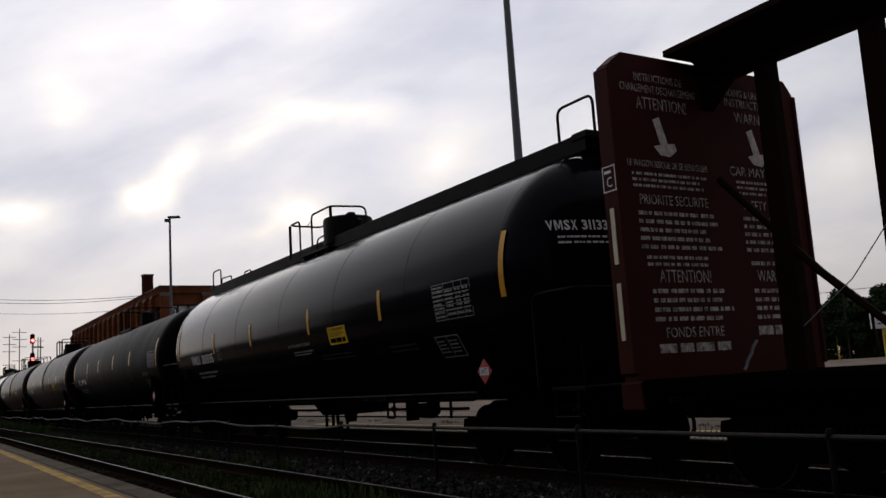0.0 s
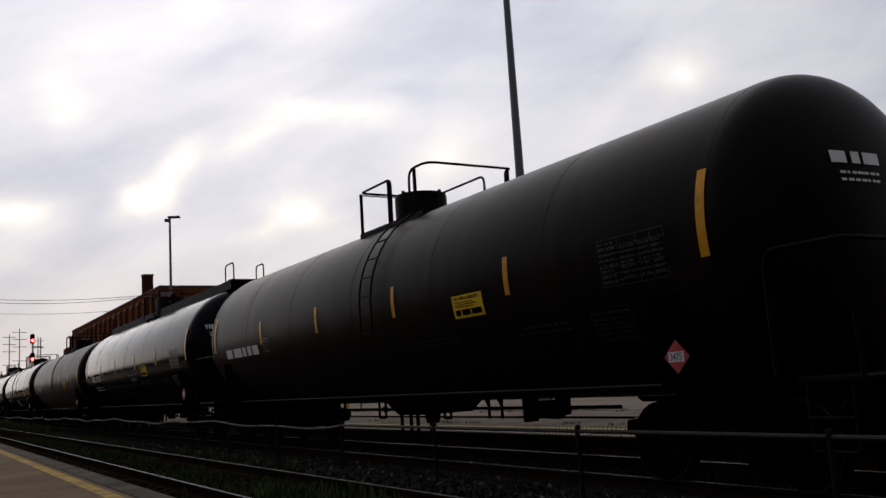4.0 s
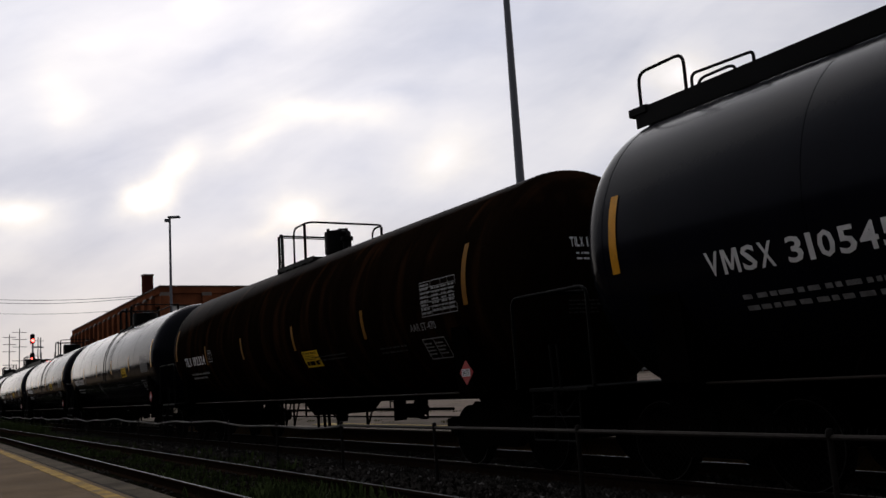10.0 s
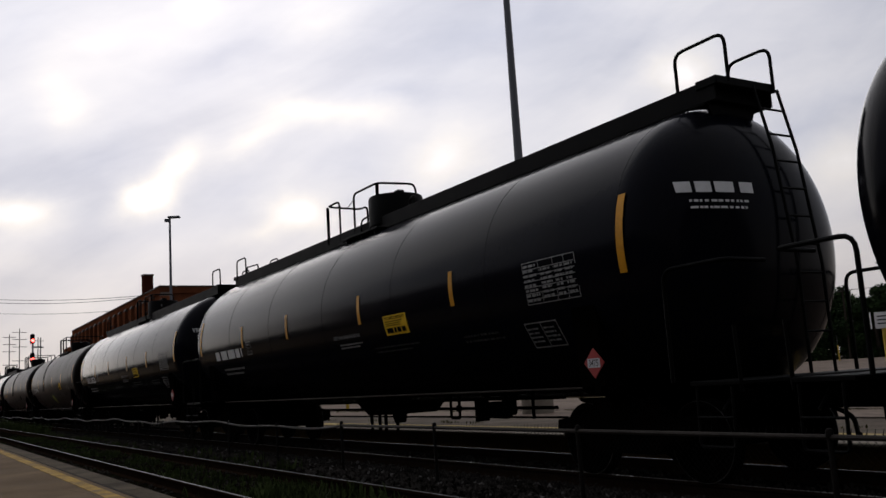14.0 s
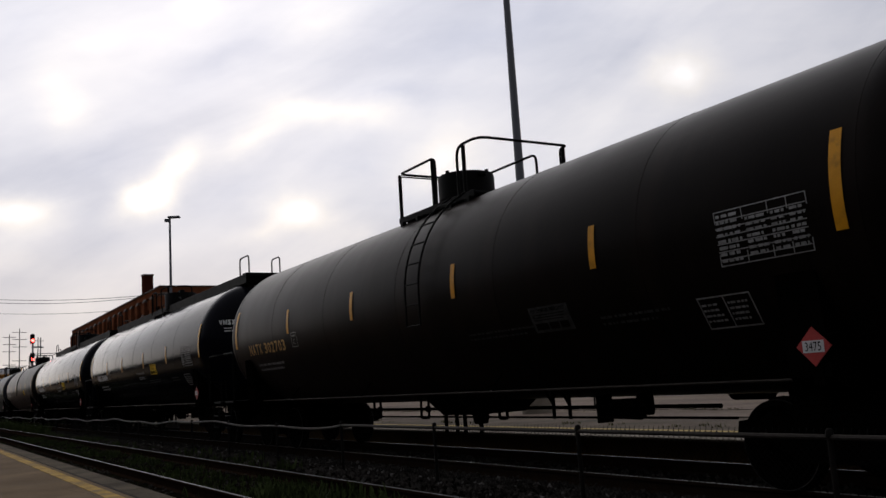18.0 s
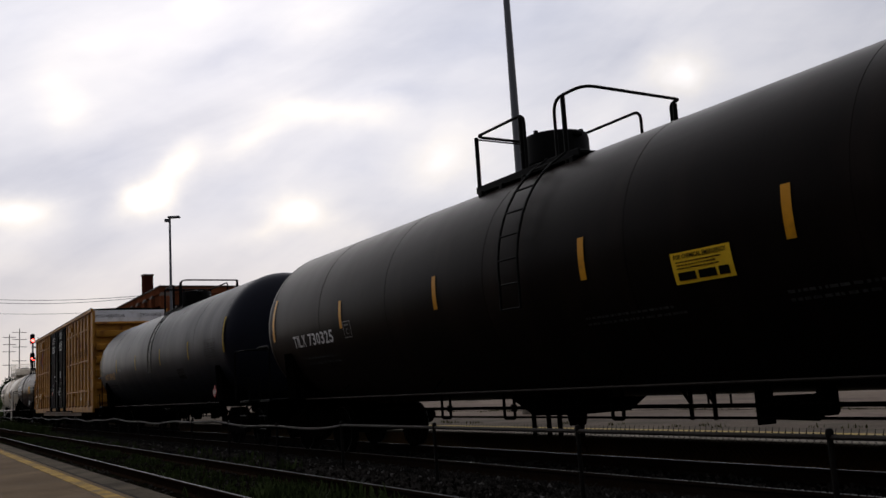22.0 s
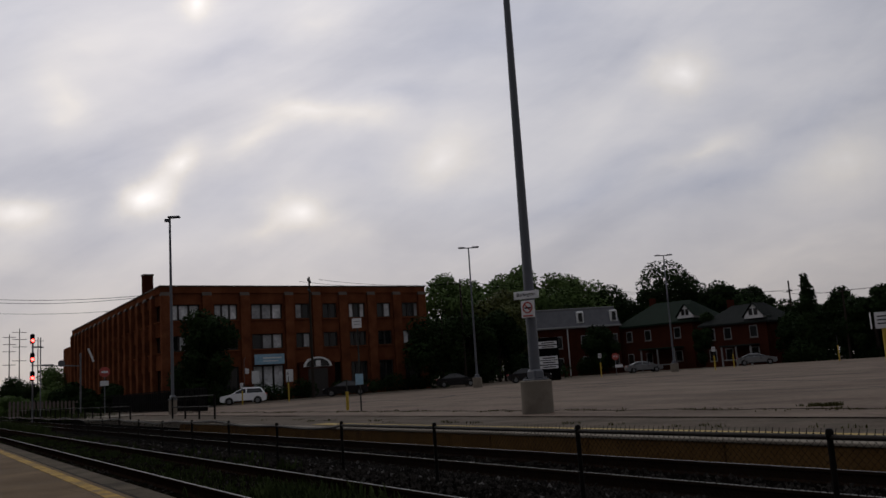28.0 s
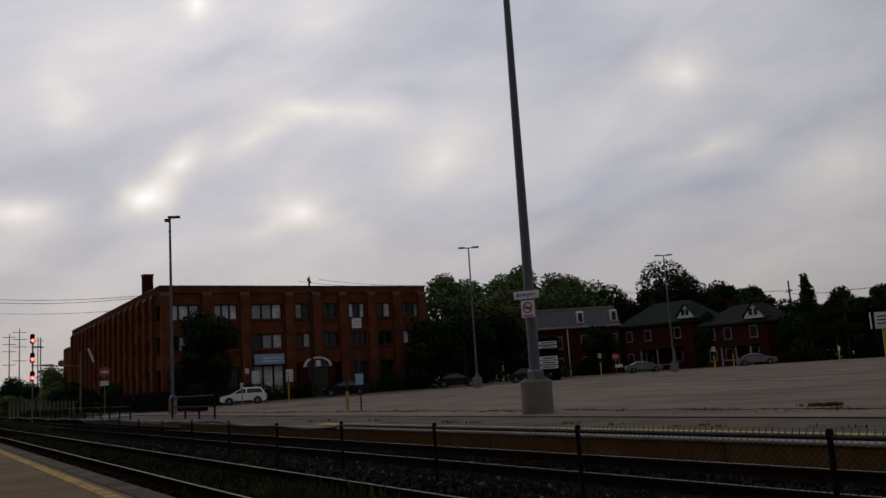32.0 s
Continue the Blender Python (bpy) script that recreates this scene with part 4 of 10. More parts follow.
tagged(new("lot_crack", raw_mesh("lot_crack", cracks, DARK_JOINT)), "dark sealed cracks wandering over the parking lot", "crack", kind="stuff")
faded = Geo()
for k in range(26):
    x = -66 + 3.0 * k
    crack_strip([(x, 40.0), (x + 1.2, 45.0)], lambda v: lot_z(v) + 0.009, 0.05, rc, faded)
    crack_strip([(x, 60.0), (x + 1.2, 65.0)], lambda v: lot_z(v) + 0.009, 0.06, rc, faded)
tagged(new("bay_line", raw_mesh("bay_line", faded, LOT_LINE)), "worn painted bay lines of the parking lot", "road marking", kind="stuff")
small = Geo()
for k in range(9):
    x, y = rc.uniform(-16, -4), rc.uniform(0.2, 1.9)
    pts = [(x, y)]
    a = rc.uniform(0, 6.28)
    for _ in range(7):
        a += rc.gauss(0, 0.4)
        x, y = x + 0.22 * math.cos(a), min(1.9, y + 0.22 * math.sin(a))
        pts.append((x, y))
    crack_strip(pts, lambda v: 0.134, 0.004, rc, small)
tagged(new("platform_crack", raw_mesh("platform_crack", small, DARK_JOINT)), "hairline cracks in the platform asphalt", "crack", kind="stuff")

# ---- low fence between the tracks ----
FENCE_Y = 5.75
def fence_top(x):
    z = 0.665
    if x < -13:
        z += 0.035 * math.sin((x + 13) * 0.62) - 0.03 + 0.02 * math.sin((x + 13) * 1.7)
    return z


fence = thing("chain_link_fence", "low rusty chain-link fence with a bent top rail", "fence", at=(0, FENCE_Y, 0))
for i in range(26):
    x = -1.33 - 2.86 * i
    z = fence_top(x)
    g = Geo().tube([(x, 0, -0.12), (x + rng.uniform(-0.012, 0.012), 0.0, z - 0.01)], 0.024, 10)
    g.lathe([(z - 0.03, 0.030), (z + 0.01, 0.030), (z + 0.026, 0.02), (z + 0.032, 0.0)], 10, at=(x, 0, 0))
    part("post", g, FENCE, fence, "round steel post with a domed cap")
    a, b = x, x + 2.86
    pts = [(a + (b - a) * k / 8, 0, fence_top(a + (b - a) * k / 8) - 0.035) for k in range(9)]
    part("top_rail", Geo().tube(pts, 0.021, 8), FENCE_RAIL, fence)
mesh = Geo()
pitch, low = 0.062, 0.0
x = -40.0
while x < 1.5:
    for s in (1, -1):
        top = fence_top(x) - 0.01
        n = 6
        x2 = x + s * (top - low)
        p, q = Vector((x, 0.03 + 0.003 * s, top)), Vector((x2, 0.03 + 0.003 * s, low))
        w = Vector((0.0016, 0, 0))
        mesh.add([p - w, p + w, q + w, q - w, p + Vector((0, 0.004, 0)), q + Vector((0, 0.004, 0))], [(0, 1, 2, 3), (1, 4, 5, 2), (4, 0, 3, 5)])
        # twisted ends above the rail
    mesh.add([(x - 0.004, 0.03, fence_top(x) - 0.02), (x + 0.004, 0.03, fence_top(x) - 0.02), (x + 0.014, 0.03, fence_top(x) + 0.025), (x + 0.008, 0.034, fence_top(x) + 0.028)], [(0, 1, 2, 3)])
    x += pitch
ob = new("wire_mesh", raw_mesh("wire_mesh", mesh, WIRE))
ob.parent = fence
ob["kind"] = "stuff"
# ---- street lamps, signals and signs ----
def lamp_mast(at, height, r0, r1, label, head="box", base=True, foot=0.45):
    x, y, z = at
    mast = thing("light_mast", label, "light mast", "car park light masts", at=(x, y, z))
    zb = 0.95 if base else 0.0
    if base:
        part("concrete_base", Geo().lathe([(-0.1, foot), (zb - 0.03, foot - 0.01), (zb, foot - 0.04), (zb, 0.0)], 28), CONCRETE, mast, "round stained concrete footing")
        part("base_plate", Geo().box((0, 0, zb + 0.02), (0.52, 0.52, 0.05), 0.01), POLE_GREY, mast)
        for sx in (-0.2, 0.2):
            for sy in (-0.2, 0.2):
                part("anchor_bolt", Geo().lathe([(zb + 0.04, 0.03), (zb + 0.10, 0.03), (zb + 0.10, 0.0)], 6, at=(sx, sy, 0)), GALV, mast)
        part("base_collar", Geo().box((0, 0, zb + 0.16), (0.40, 0.34, 0.28), 0.05), POLE_GREY, mast)
    part("shaft", Geo().tube([(0, 0, zb), (0, 0, zb + (height - zb) * 0.5), (0, 0, height)], [r0, (r0 + r1) / 2, r1], 14), POLE_GREY, mast, "tapered grey steel shaft")
    if head == "cross":
        part("cross_arm", Geo().tube([(-0.42, -0.70, height - 0.02), (0.42, 0.70, height - 0.02)], 0.045, 6), POLE_GREY, mast)
        for s in (-1, 1):
            part("luminaire", Geo().box((s * 0.34, s * 0.57, height + 0.02), (0.62, 0.34, 0.13), 0.03, Euler((0, 0, radians(59))).to_matrix()), POLE_GREY, mast)
    else:
        m = Euler((0, 0, radians(60))).to_matrix()
        part("luminaire", Geo().box((0.10, 0.26, height + 0.05), (0.80, 0.36, 0.14), 0.04, m), POLE_GREY, mast, "flat box luminaire")
        part("luminaire", Geo().box((-0.30, -0.10, height - 0.12), (0.34, 0.26, 0.22), 0.05, m), POLE_GREY, mast)
    return mast


tall = lamp_mast((-20.12, 15.05, 0.12), 19.5, 0.16, 0.06, "tall grey light mast on a round concrete footing")
TILT = Matrix.Rotation(radians(30), 4, "Z")
sign = part("station_sign", Geo().box((0, -0.22, 3.34), (0.76, 0.03, 0.22), 0.006).move(TILT), SIGN_WHITE, tall, "white name board with dark writing")
part("name", lay(letters("Burlington", 0.56, 0.13), lambda u, v: TILT @ Vector((-0.28 + u, -0.240, 3.275 + v))), STENCIL_BLACK, sign, "", None)
sign = part("no_smoking_sign", Geo().box((0.02, -0.22, 2.94), (0.40, 0.03, 0.48), 0.006).move(TILT), SIGN_WHITE, tall, "white sign with a red ring")
ring = [(0.155 * math.cos(a * math.pi / 12), 0.165 * math.sin(a * math.pi / 12)) for a in range(24)]
ring_in = [(x * 0.74, y * 0.74) for x, y in ring]
g = Geo().add([(0.02 + x, -0.240, 2.98 + y) for x, y in ring + ring_in], [(i, (i + 1) % 24, 24 + (i + 1) % 24, 24 + i) for i in range(24)])
g.add([(-0.10, -0.242, 3.07), (-0.07, -0.242, 3.10), (0.14, -0.242, 2.89), (0.11, -0.242, 2.86)], [(0, 1, 2, 3)])
part("red_ring", g.move(TILT), SIGN_RED, sign, "", None)
part("cigarette", Geo().box((0.02, -0.241, 2.97), (0.20, 0.004, 0.035)).move(TILT), STENCIL_BLACK, sign)
part("bottom_strip", Geo().box((0.02, -0.241, 2.75), (0.30, 0.004, 0.04)).move(TILT), SIGN_RED, sign)
for z in (3.26, 3.42, 2.80, 3.08):
    part("sign_bracket", Geo().box((0, -0.19, z), (0.3, 0.05, 0.03)).move(TILT), GALV, tall)
lamp_mast((-59.35, 14.78, 0.13), 13.1, 0.11, 0.07, "slim grey light mast beside the street crossing", foot=0.27)
lamp_mast((-69.6, 45.3, 0.38), 13.2, 0.11, 0.06, "slim grey light mast with a cross-arm head", head="cross")
lamp_mast((-70.1, 71.3, 0.58), 12.85, 0.11, 0.06, "slim grey light mast with a cross-arm head", head="cross")

# railway signal
def signal_mast(at):
    mast = thing("railway_signal", "black three-lamp railway signal showing red", "railway signal", at=at)
    part("post", Geo().tube([(0, 0, -0.4), (0, 0, 8.4)], 0.08, 10), GALV, mast)
    for z in (8.0, 6.08, 4.2):
        hd_ = part("signal_head", Geo().box((0.10, -0.05, z + 0.10), (0.40, 0.42, 1.02), 0.16), SIGNAL_BLACK, mast, "black oval signal head")
        for dz, lit in ((-0.10, True), (0.28, False)):
            lamp = Geo().lathe([(0.0, 0.0), (0.0, 0.17), (0.05, 0.16), (0.05, 0.0)], 16, "x", at=(0.34, -0.05, z + dz))
            part("lens", lamp, RED_LAMP if lit else SIGNAL_BLACK, hd_, "glowing red lens" if lit else "")
            hood = Geo().lathe([(0.30, 0.20), (0.62, 0.19), (0.62, 0.18), (0.30, 0.19)], 16, "x", at=(0.0, -0.05, z + dz + 0.04))
            part("hood", hood, SIGNAL_BLACK, hd_)
    for dx in (-0.75, -1.25):
        part("ladder_rail", Geo().tube([(dx, 0.85, -0.4), (dx, 0.85, 8.3)], 0.03, 6), GALV, mast)
    for k in range(22):
        part("ladder_rung", Geo().tube([(-0.75, 0.85, 0.1 + 0.38 * k), (-1.25, 0.85, 0.1 + 0.38 * k)], 0.018, 5), GALV, mast)
    for z in (3.5, 5.4, 7.3):
        part("platform_arm", Geo().box((-0.5, 0.45, z), (1.0, 1.0, 0.06), 0.01), GALV, mast)
    return mast


signal_mast((-99.4, 10.7, 0.0))


def sign_post(at, h, w, sh, board, post, label, name="road_sign", second=None, turn_=35, category="road sign"):
    s = thing(name, label, category, at=pose(at[0], at[1], at[2], 0, 0, turn_))
    part("post", Geo().tube([(0, 0, -0.05), (0, 0, h)], 0.035, 8), post, s)
    b = part("board", Geo().box((0, -0.05, h - sh / 2), (w, 0.02, sh), 0.01), board, s)
    part("board_edge", Geo().add([(-w * 0.4, -0.063, h - sh * 0.3), (w * 0.4, -0.063, h - sh * 0.3), (w * 0.4, -0.063, h - sh * 0.36), (-w * 0.4, -0.063, h - sh * 0.36),
                                  (-w * 0.3, -0.063, h - sh * 0.6), (w * 0.3, -0.063, h - sh * 0.6), (w * 0.3, -0.063, h - sh * 0.66), (-w * 0.3, -0.063, h - sh * 0.66)], [(0, 1, 2, 3), (4, 5, 6, 7)]), STENCIL_DIM, s, "", None)
    if second:
        z, w2, h2, m2 = second
        part("lower_board", Geo().box((0, -0.05, z), (w2, 0.02, h2), 0.01), m2, s)
    return s


sign_post((-34.6, 16.53, 0.16), 3.96, 0.46, 0.42, SIGN_WHITE, SIGN_POST, "square white parking sign on a dark post", second=(1.35, 0.38, 0.46, SIGN_BLUE))
for (x, y), h, kind in (((-37.0, 17.0), 1.35, "plain"), ((-80.5, 26.4), 1.95, "board"), ((-76.5, 29.4), 2.7, "board"), ((-13.6, 21.4), 2.05, "wide"), ((-62.5, 69.2), 2.3, "board"), ((-57.7, 82.3), 2.6, "plain"), ((-72.0, 62.5), 2.5, "board"), ((-66.0, 76.0), 2.4, "plain")):
    z = lot_z(y)
    s = thing("bollard_sign", "yellow-sleeved sign post in the car park", "sign post", "yellow sign posts", at=pose(x, y, z, 0, 0, 35))
    part("sleeve", Geo().tube([(0, 0, -0.05), (0, 0, h * (0.8 if kind == "wide" else 0.62))], 0.075 if kind == "wide" else 0.07, 10), YELLOW_POST, s, "yellow plastic sleeve")
    part("post", Geo().tube([(0, 0, 0), (0, 0, h)], 0.035, 8), SIGN_POST, s)
    if kind != "plain":
        w, hh = (0.42, 0.42) if kind == "wide" else (0.34, 0.46)
        part("board", Geo().box((0, -0.06, h - hh / 2), (w, 0.02, hh), 0.01), SIGN_WHITE, s)
        for k in range(3):
            part("board_writing", Geo().box((0, -0.073, h - hh * (0.25 + 0.22 * k)), (w * 0.7, 0.002, hh * 0.07)), STENCIL_BLACK, s, "", None)
        if kind == "wide":
            part("board", Geo().box((-0.30, 0.0, h - 0.2), (0.02, 0.42, 0.42), 0.01), SIGN_WHITE, s)
stop = thing("stop_sign", "red octagonal stop sign on a pale post", "road sign", at=pose(-78.1, 70.1, 0.6, 0, 0, 56))
part("post", Geo().tube([(0, 0, -0.05), (0, 0, 2.5)], 0.04, 8), GALV, stop)
part("board", Geo().prism([(0.42 * math.cos((k + 0.5) * math.pi / 4), 2.15 + 0.42 * math.sin((k + 0.5) * math.pi / 4)) for k in range(8)], -0.06, -0.04, "y"), SIGN_RED, stop, "red octagon board", None)
part("word", lay(letters("STOP", 0.52, 0.22, 0.02), lambda u, v: (-0.26 + u, -0.064, 2.04 + v)), SIGN_WHITE, stop, "", None)
part("lower_board", Geo().box((0.35, -0.05, 1.05), (0.9, 0.03, 0.32), 0.01), SIGN_WHITE, stop)
# crossing hardware by the street
cross = thing("crossing_mast", "railway crossing mast with a red and white board", "crossing signal", at=(-92.0, 15.6, 0.1))
part("post", Geo().tube([(0, -1.45, -0.1), (0, -1.45, 5.9)], 0.07, 8), GALV, cross)
oct_ = [(0.75 + 0.52 * math.cos((k + 0.5) * math.pi / 4), 4.05 + 0.52 * math.sin((k + 0.5) * math.pi / 4)) for k in range(8)]
part("board", Geo().prism(oct_, 0.06, 0.10, "x"), SIGN_RED, cross, "pinkish red octagon board", None)
part("board_band", Geo().box((0.11, 0.75, 4.05), (0.02, 0.62, 0.2)), SIGN_WHITE, cross)
part("lower_board", Geo().box((0.1, 0.72, 2.95), (0.05, 0.80, 0.48), 0.02), SIGN_WHITE, cross, "white board below the octagon")
part("sign_post", Geo().tube([(0.04, 0.75, 0.0), (0.04, 0.75, 4.4)], 0.045, 8), GALV, cross)
part("gate_arm", Geo().tube([(0, -0.75, 6.4), (0, -0.25, 5.1)], 0.09, 6), SIGN_WHITE, cross)
part("gate_post", Geo().box((0, -1.45, 3.7), (0.16, 0.16, 4.6), 0.03), GALV, cross, "pale square gate post")
part("lamp_arm", Geo().tube([(0, -4.2, 4.9), (0, -1.4, 4.75)], 0.05, 6).box((0.1, -4.4, 4.95), (0.2, 1.1, 0.16), 0.04).lathe([(-0.05, 0), (-0.05, 0.30), (0.08, 0.32), (0.08, 0)], 14, "x", at=(0.15, -3.2, 5.05)), GALV, cross)


def utility_pole(at, h, arms, label="weathered wooden utility pole", tr=0):
    p = thing("utility_pole", label, "utility pole", "utility poles", at=pose(at[0], at[1], at[2], 0, 0, tr))
    part("pole", Geo().tube([(0, 0, -0.3), (0, 0, h)], [0.17, 0.10], 9), BARK, p)
    for z, w in arms:
        part("crossarm", Geo().box((0, 0, z), (0.12, w, 0.12), 0.01), BARK, p)
        for k in (-0.45, -0.2, 0.2, 0.45):
            part("insulator", Geo().lathe([(z + 0.06, 0.05), (z + 0.2, 0.06), (z + 0.22, 0)], 8, at=(0, k * w, 0)), GALV, p)
    return p


utility_pole((-248.9, 23.7, 0), 21.2, ((20.2, 3.6), (18.4, 3.6), (16.5, 3.6), (13.0, 3.6)), tr=20)
utility_pole((-249.1, 21.4, 0), 19.8, ((19.0, 3.2), (17.2, 3.2), (15.4, 3.2), (12.0, 3.2)), tr=20)
utility_pole((-262.0, 29.5, 0), 19.8, ((18.8, 3.2), (17.0, 3.2)), tr=20)
utility_pole((-88.8, 36.9, 0.3), 13.0, ((12.5, 2.4), (11.4, 2.0)), tr=60)
utility_pole((-90.0, 57.0, 0.4), 12.9, ((12.4, 2.0), (11.5, 2.0), (10.6, 1.6)), tr=60)
utility_pole((-76.1, 99.8, 0.7), 10.8, ((9.4, 1.0),), tr=80)
utility_pole((-66.1, 96.5, 0.7), 8.7, ((8.2, 3.0),), tr=60)
utility_pole((-35.0, 104.0, 0.7), 10.4, ((9.9, 2.4),), tr=80)


def wire(p, q, sag, r=0.018, n=14):
    p, q = Vector(p), Vector(q)
    pts = [p.lerp(q, i / n) - Vector((0, 0, sag * 4 * (i / n) * (1 - i / n))) for i in range(n + 1)]
    solid("overhead_wire", Geo().tube(pts, r, 4), BLACK_STEEL, "thin black overhead wire between poles", "wire", "overhead wires")


wire((-148, -2.0, 19.0), (-108.5, 24.0, 13.6), 1.0, 0.03)
wire((-148, -2.6, 19.0), (-108.8, 23.6, 13.4), 1.3, 0.03)
wire((-150, -3.0, 17.3), (-120, 24.0, 13.0), 1.0, 0.025)
for k in (-0.8, 0.8):
    wire((-90 + k, 57 + k, 12.8), (-88.8 + k, 36.9 + k, 12.9), 0.5)
    wire((-90 + k, 57 + k, 12.8), (-76.1 + k, 99.8 + k, 10.2), 0.8)
    wire((-76.1 + k, 99.8 + k, 10.2), (-66.1 + k, 96.5 + k, 9.0), 0.4)
    wire((-66.1 + k, 96.5 + k, 9.0), (-35 + k, 104 + k, 10.2), 0.5)
    wire((-35 + k, 104 + k, 10.2), (0 + k, 108 + k, 10.4), 0.5)

# ---- brick factory ----
BX, BY0, BY1, BZ0, BZ1 = -96.0, 22.75, 55.4, 0.05, 13.2
factory = thing("brick_factory", "three-storey red brick factory with tall piers", "factory", at=(BX, 0, 0))
BACK = -60.0


def window_unit(parent, y0, y1, z0, z1, x, blinds, panes=3):
    """Recessed window: dark frame, panes, sill. Lies in a plane of constant x."""
    w = part("window", Geo().box((x - 0.06, (y0 + y1) / 2, z1 - 0.06), (0.12, y1 - y0, 0.12)).box((x - 0.06, (y0 + y1) / 2, z0 + 0.05), (0.12, y1 - y0, 0.10))
             .box((x - 0.06, y0 + 0.06, (z0 + z1) / 2), (0.12, 0.12, z1 - z0)).box((x - 0.06, y1 - 0.06, (z0 + z1) / 2), (0.12, 0.12, z1 - z0)), FRAME_DARK, parent, "dark framed factory window")
    step = (y1 - y0) / panes
    for i in range(panes):
        part("pane", Geo().box((x - 0.10, y0 + (i + 0.5) * step, (z0 + z1) / 2), (0.03, step - 0.22, z1 - z0 - 0.2)), WINDOW_BLIND if blinds[i % len(blinds)] else WINDOW_DARK, w)
        if i:
            part("mullion", Geo().box((x - 0.05, y0 + i * step, (z0 + z1) / 2), (0.13, 0.20, z1 - z0 - 0.1)), FRAME_DARK, w)
    part("sill", Geo().box((x + 0.12, (y0 + y1) / 2, z0 - 0.08), (0.42, y1 - y0 + 0.2, 0.16), 0.02), BRICK_PIER, parent)


part("core", Geo().box(((BACK - 0.5) / 2, (BY0 + BY1) / 2, (BZ0 + BZ1) / 2 - 0.2), (-BACK - 0.5, BY1 - BY0 - 0.9, BZ1 - BZ0 - 0.6)), DARK_INSIDE, factory)
BAYS = [22.75, 27.75, 32.0, 37.25, 40.65, 44.05, 47.8, 51.3, 55.4]
FLOORS = [(0.9, 4.2), (6.05, 7.75), (9.40, 11.15)]
BLINDS = [[(0, 0, 0), (0, 0, 0), (1, 1, 1), (0, 0, 0), (0, 0, 0), (0, 0, 0), (0, 0, 0), (0, 0, 0)],
          [(0, 1, 0), (1, 1, 0), (0, 1, 1), (0, 1, 0), (0, 0, 0), (0, 0, 0), (0, 0, 0), (1, 0, 0)],
          [(1, 1, 1), (1, 1, 1), (1, 1, 1), (1, 0, 1), (0, 0, 1), (1, 0, 1), (0, 1, 0), (0, 0, 1)]]
for i, (a, b) in enumerate(zip(BAYS, BAYS[1:])):
    a0, b0 = a + 0.55, b - 0.55
    zz = [BZ0] + [v for f in FLOORS for v in f] + [12.35]
    for z0, z1 in zip(zz[0::2], zz[1::2]):
        part("spandrel", Geo().box((-0.20, (a0 + b0) / 2, (z0 + z1) / 2), (0.36, b0 - a0, z1 - z0)), BRICK, factory, "flat brick panel")
    for f, (z0, z1) in enumerate(FLOORS):
        if f == 0 and i in (4,):
            continue
        window_unit(factory, a0 + 0.25, b0 - 0.25, z0, z1, -0.22, BLINDS[f][i], 3 if b - a > 3.6 else 2)
        for q in (a0 + 0.125, b0 - 0.125):
            part("jamb", Geo().box((-0.20, q, (z0 + z1) / 2), (0.36, 0.25, z1 - z0)), BRICK, factory)
for i, y in enumerate(BAYS):
    yy = min(max(y, BY0 + 0.55), BY1 - 0.55)
    part("pier", Geo().box((0.0, yy, (BZ0 + 12.1) / 2), (0.62, 1.06, 12.1 - BZ0), 0.03), BRICK_PIER, factory, "projecting brick pier")
    part("pier_cap", Geo().prism([(-0.31, 12.1), (0.31, 12.1), (0.12, 12.5), (-0.31, 12.5)], yy - 0.53, yy + 0.53, "y"), COPING, factory)
part("parapet", Geo().box((-0.15, (BY0 + BY1) / 2, 12.72), (0.5, BY1 - BY0, 0.75), 0.02), BRICK, factory)
part("coping", Geo().box((-0.15, (BY0 + BY1) / 2, 13.15), (0.66, BY1 - BY0 + 0.2, 0.14), 0.02), COPING, factory)
# side along the railway
SIDE = [0.0 + (BACK * k / 17) for k in range(18)]
for k, (a, b) in enumerate(zip(SIDE, SIDE[1:])):
    a1, b1 = a - 0.55, b + 0.55
    zz = [BZ0] + [v for f in FLOORS for v in f] + [12.35]
    for z0, z1 in zip(zz[0::2], zz[1::2]):
        part("spandrel", Geo().box(((a1 + b1) / 2, BY0 + 0.30, (z0 + z1) / 2), (a1 - b1, 0.36, z1 - z0)), BRICK, factory)
    for z0, z1 in FLOORS:
        part("side_window", Geo().box(((a1 + b1) / 2, BY0 + 0.42, (z0 + z1) / 2), (a1 - b1, 0.06, z1 - z0)), WINDOW_DARK, factory, "dark side window")
        part("sill", Geo().box(((a1 + b1) / 2, BY0 + 0.14, z0 - 0.08), (a1 - b1, 0.30, 0.14)), BRICK_PIER, factory)
for k, x in enumerate(SIDE[1:]):
    part("pier", Geo().box((x, BY0 + 0.05, (BZ0 + 12.1) / 2), (1.05, 0.62, 12.1 - BZ0), 0.03), BRICK_PIER, factory)
    part("pier_cap", Geo().prism([(BY0 - 0.26, 12.1), (BY0 + 0.36, 12.1), (BY0 + 0.36, 12.5), (BY0 - 0.05, 12.5)], x - 0.52, x + 0.52, "x"), COPING, factory)
part("parapet", Geo().box((BACK / 2 - 0.2, BY0 + 0.22, 12.72), (-BACK - 0.4, 0.5, 0.75), 0.02), BRICK, factory)
part("coping", Geo().box((BACK / 2, BY0 + 0.2, 13.15), (-BACK, 0.66, 0.14), 0.02), COPING, factory)
part("roof", Geo().box((BACK / 2, (BY0 + BY1) / 2, 12.6), (-BACK - 0.6, BY1 - BY0 - 0.8, 0.3)), ROOF_DARK, factory)
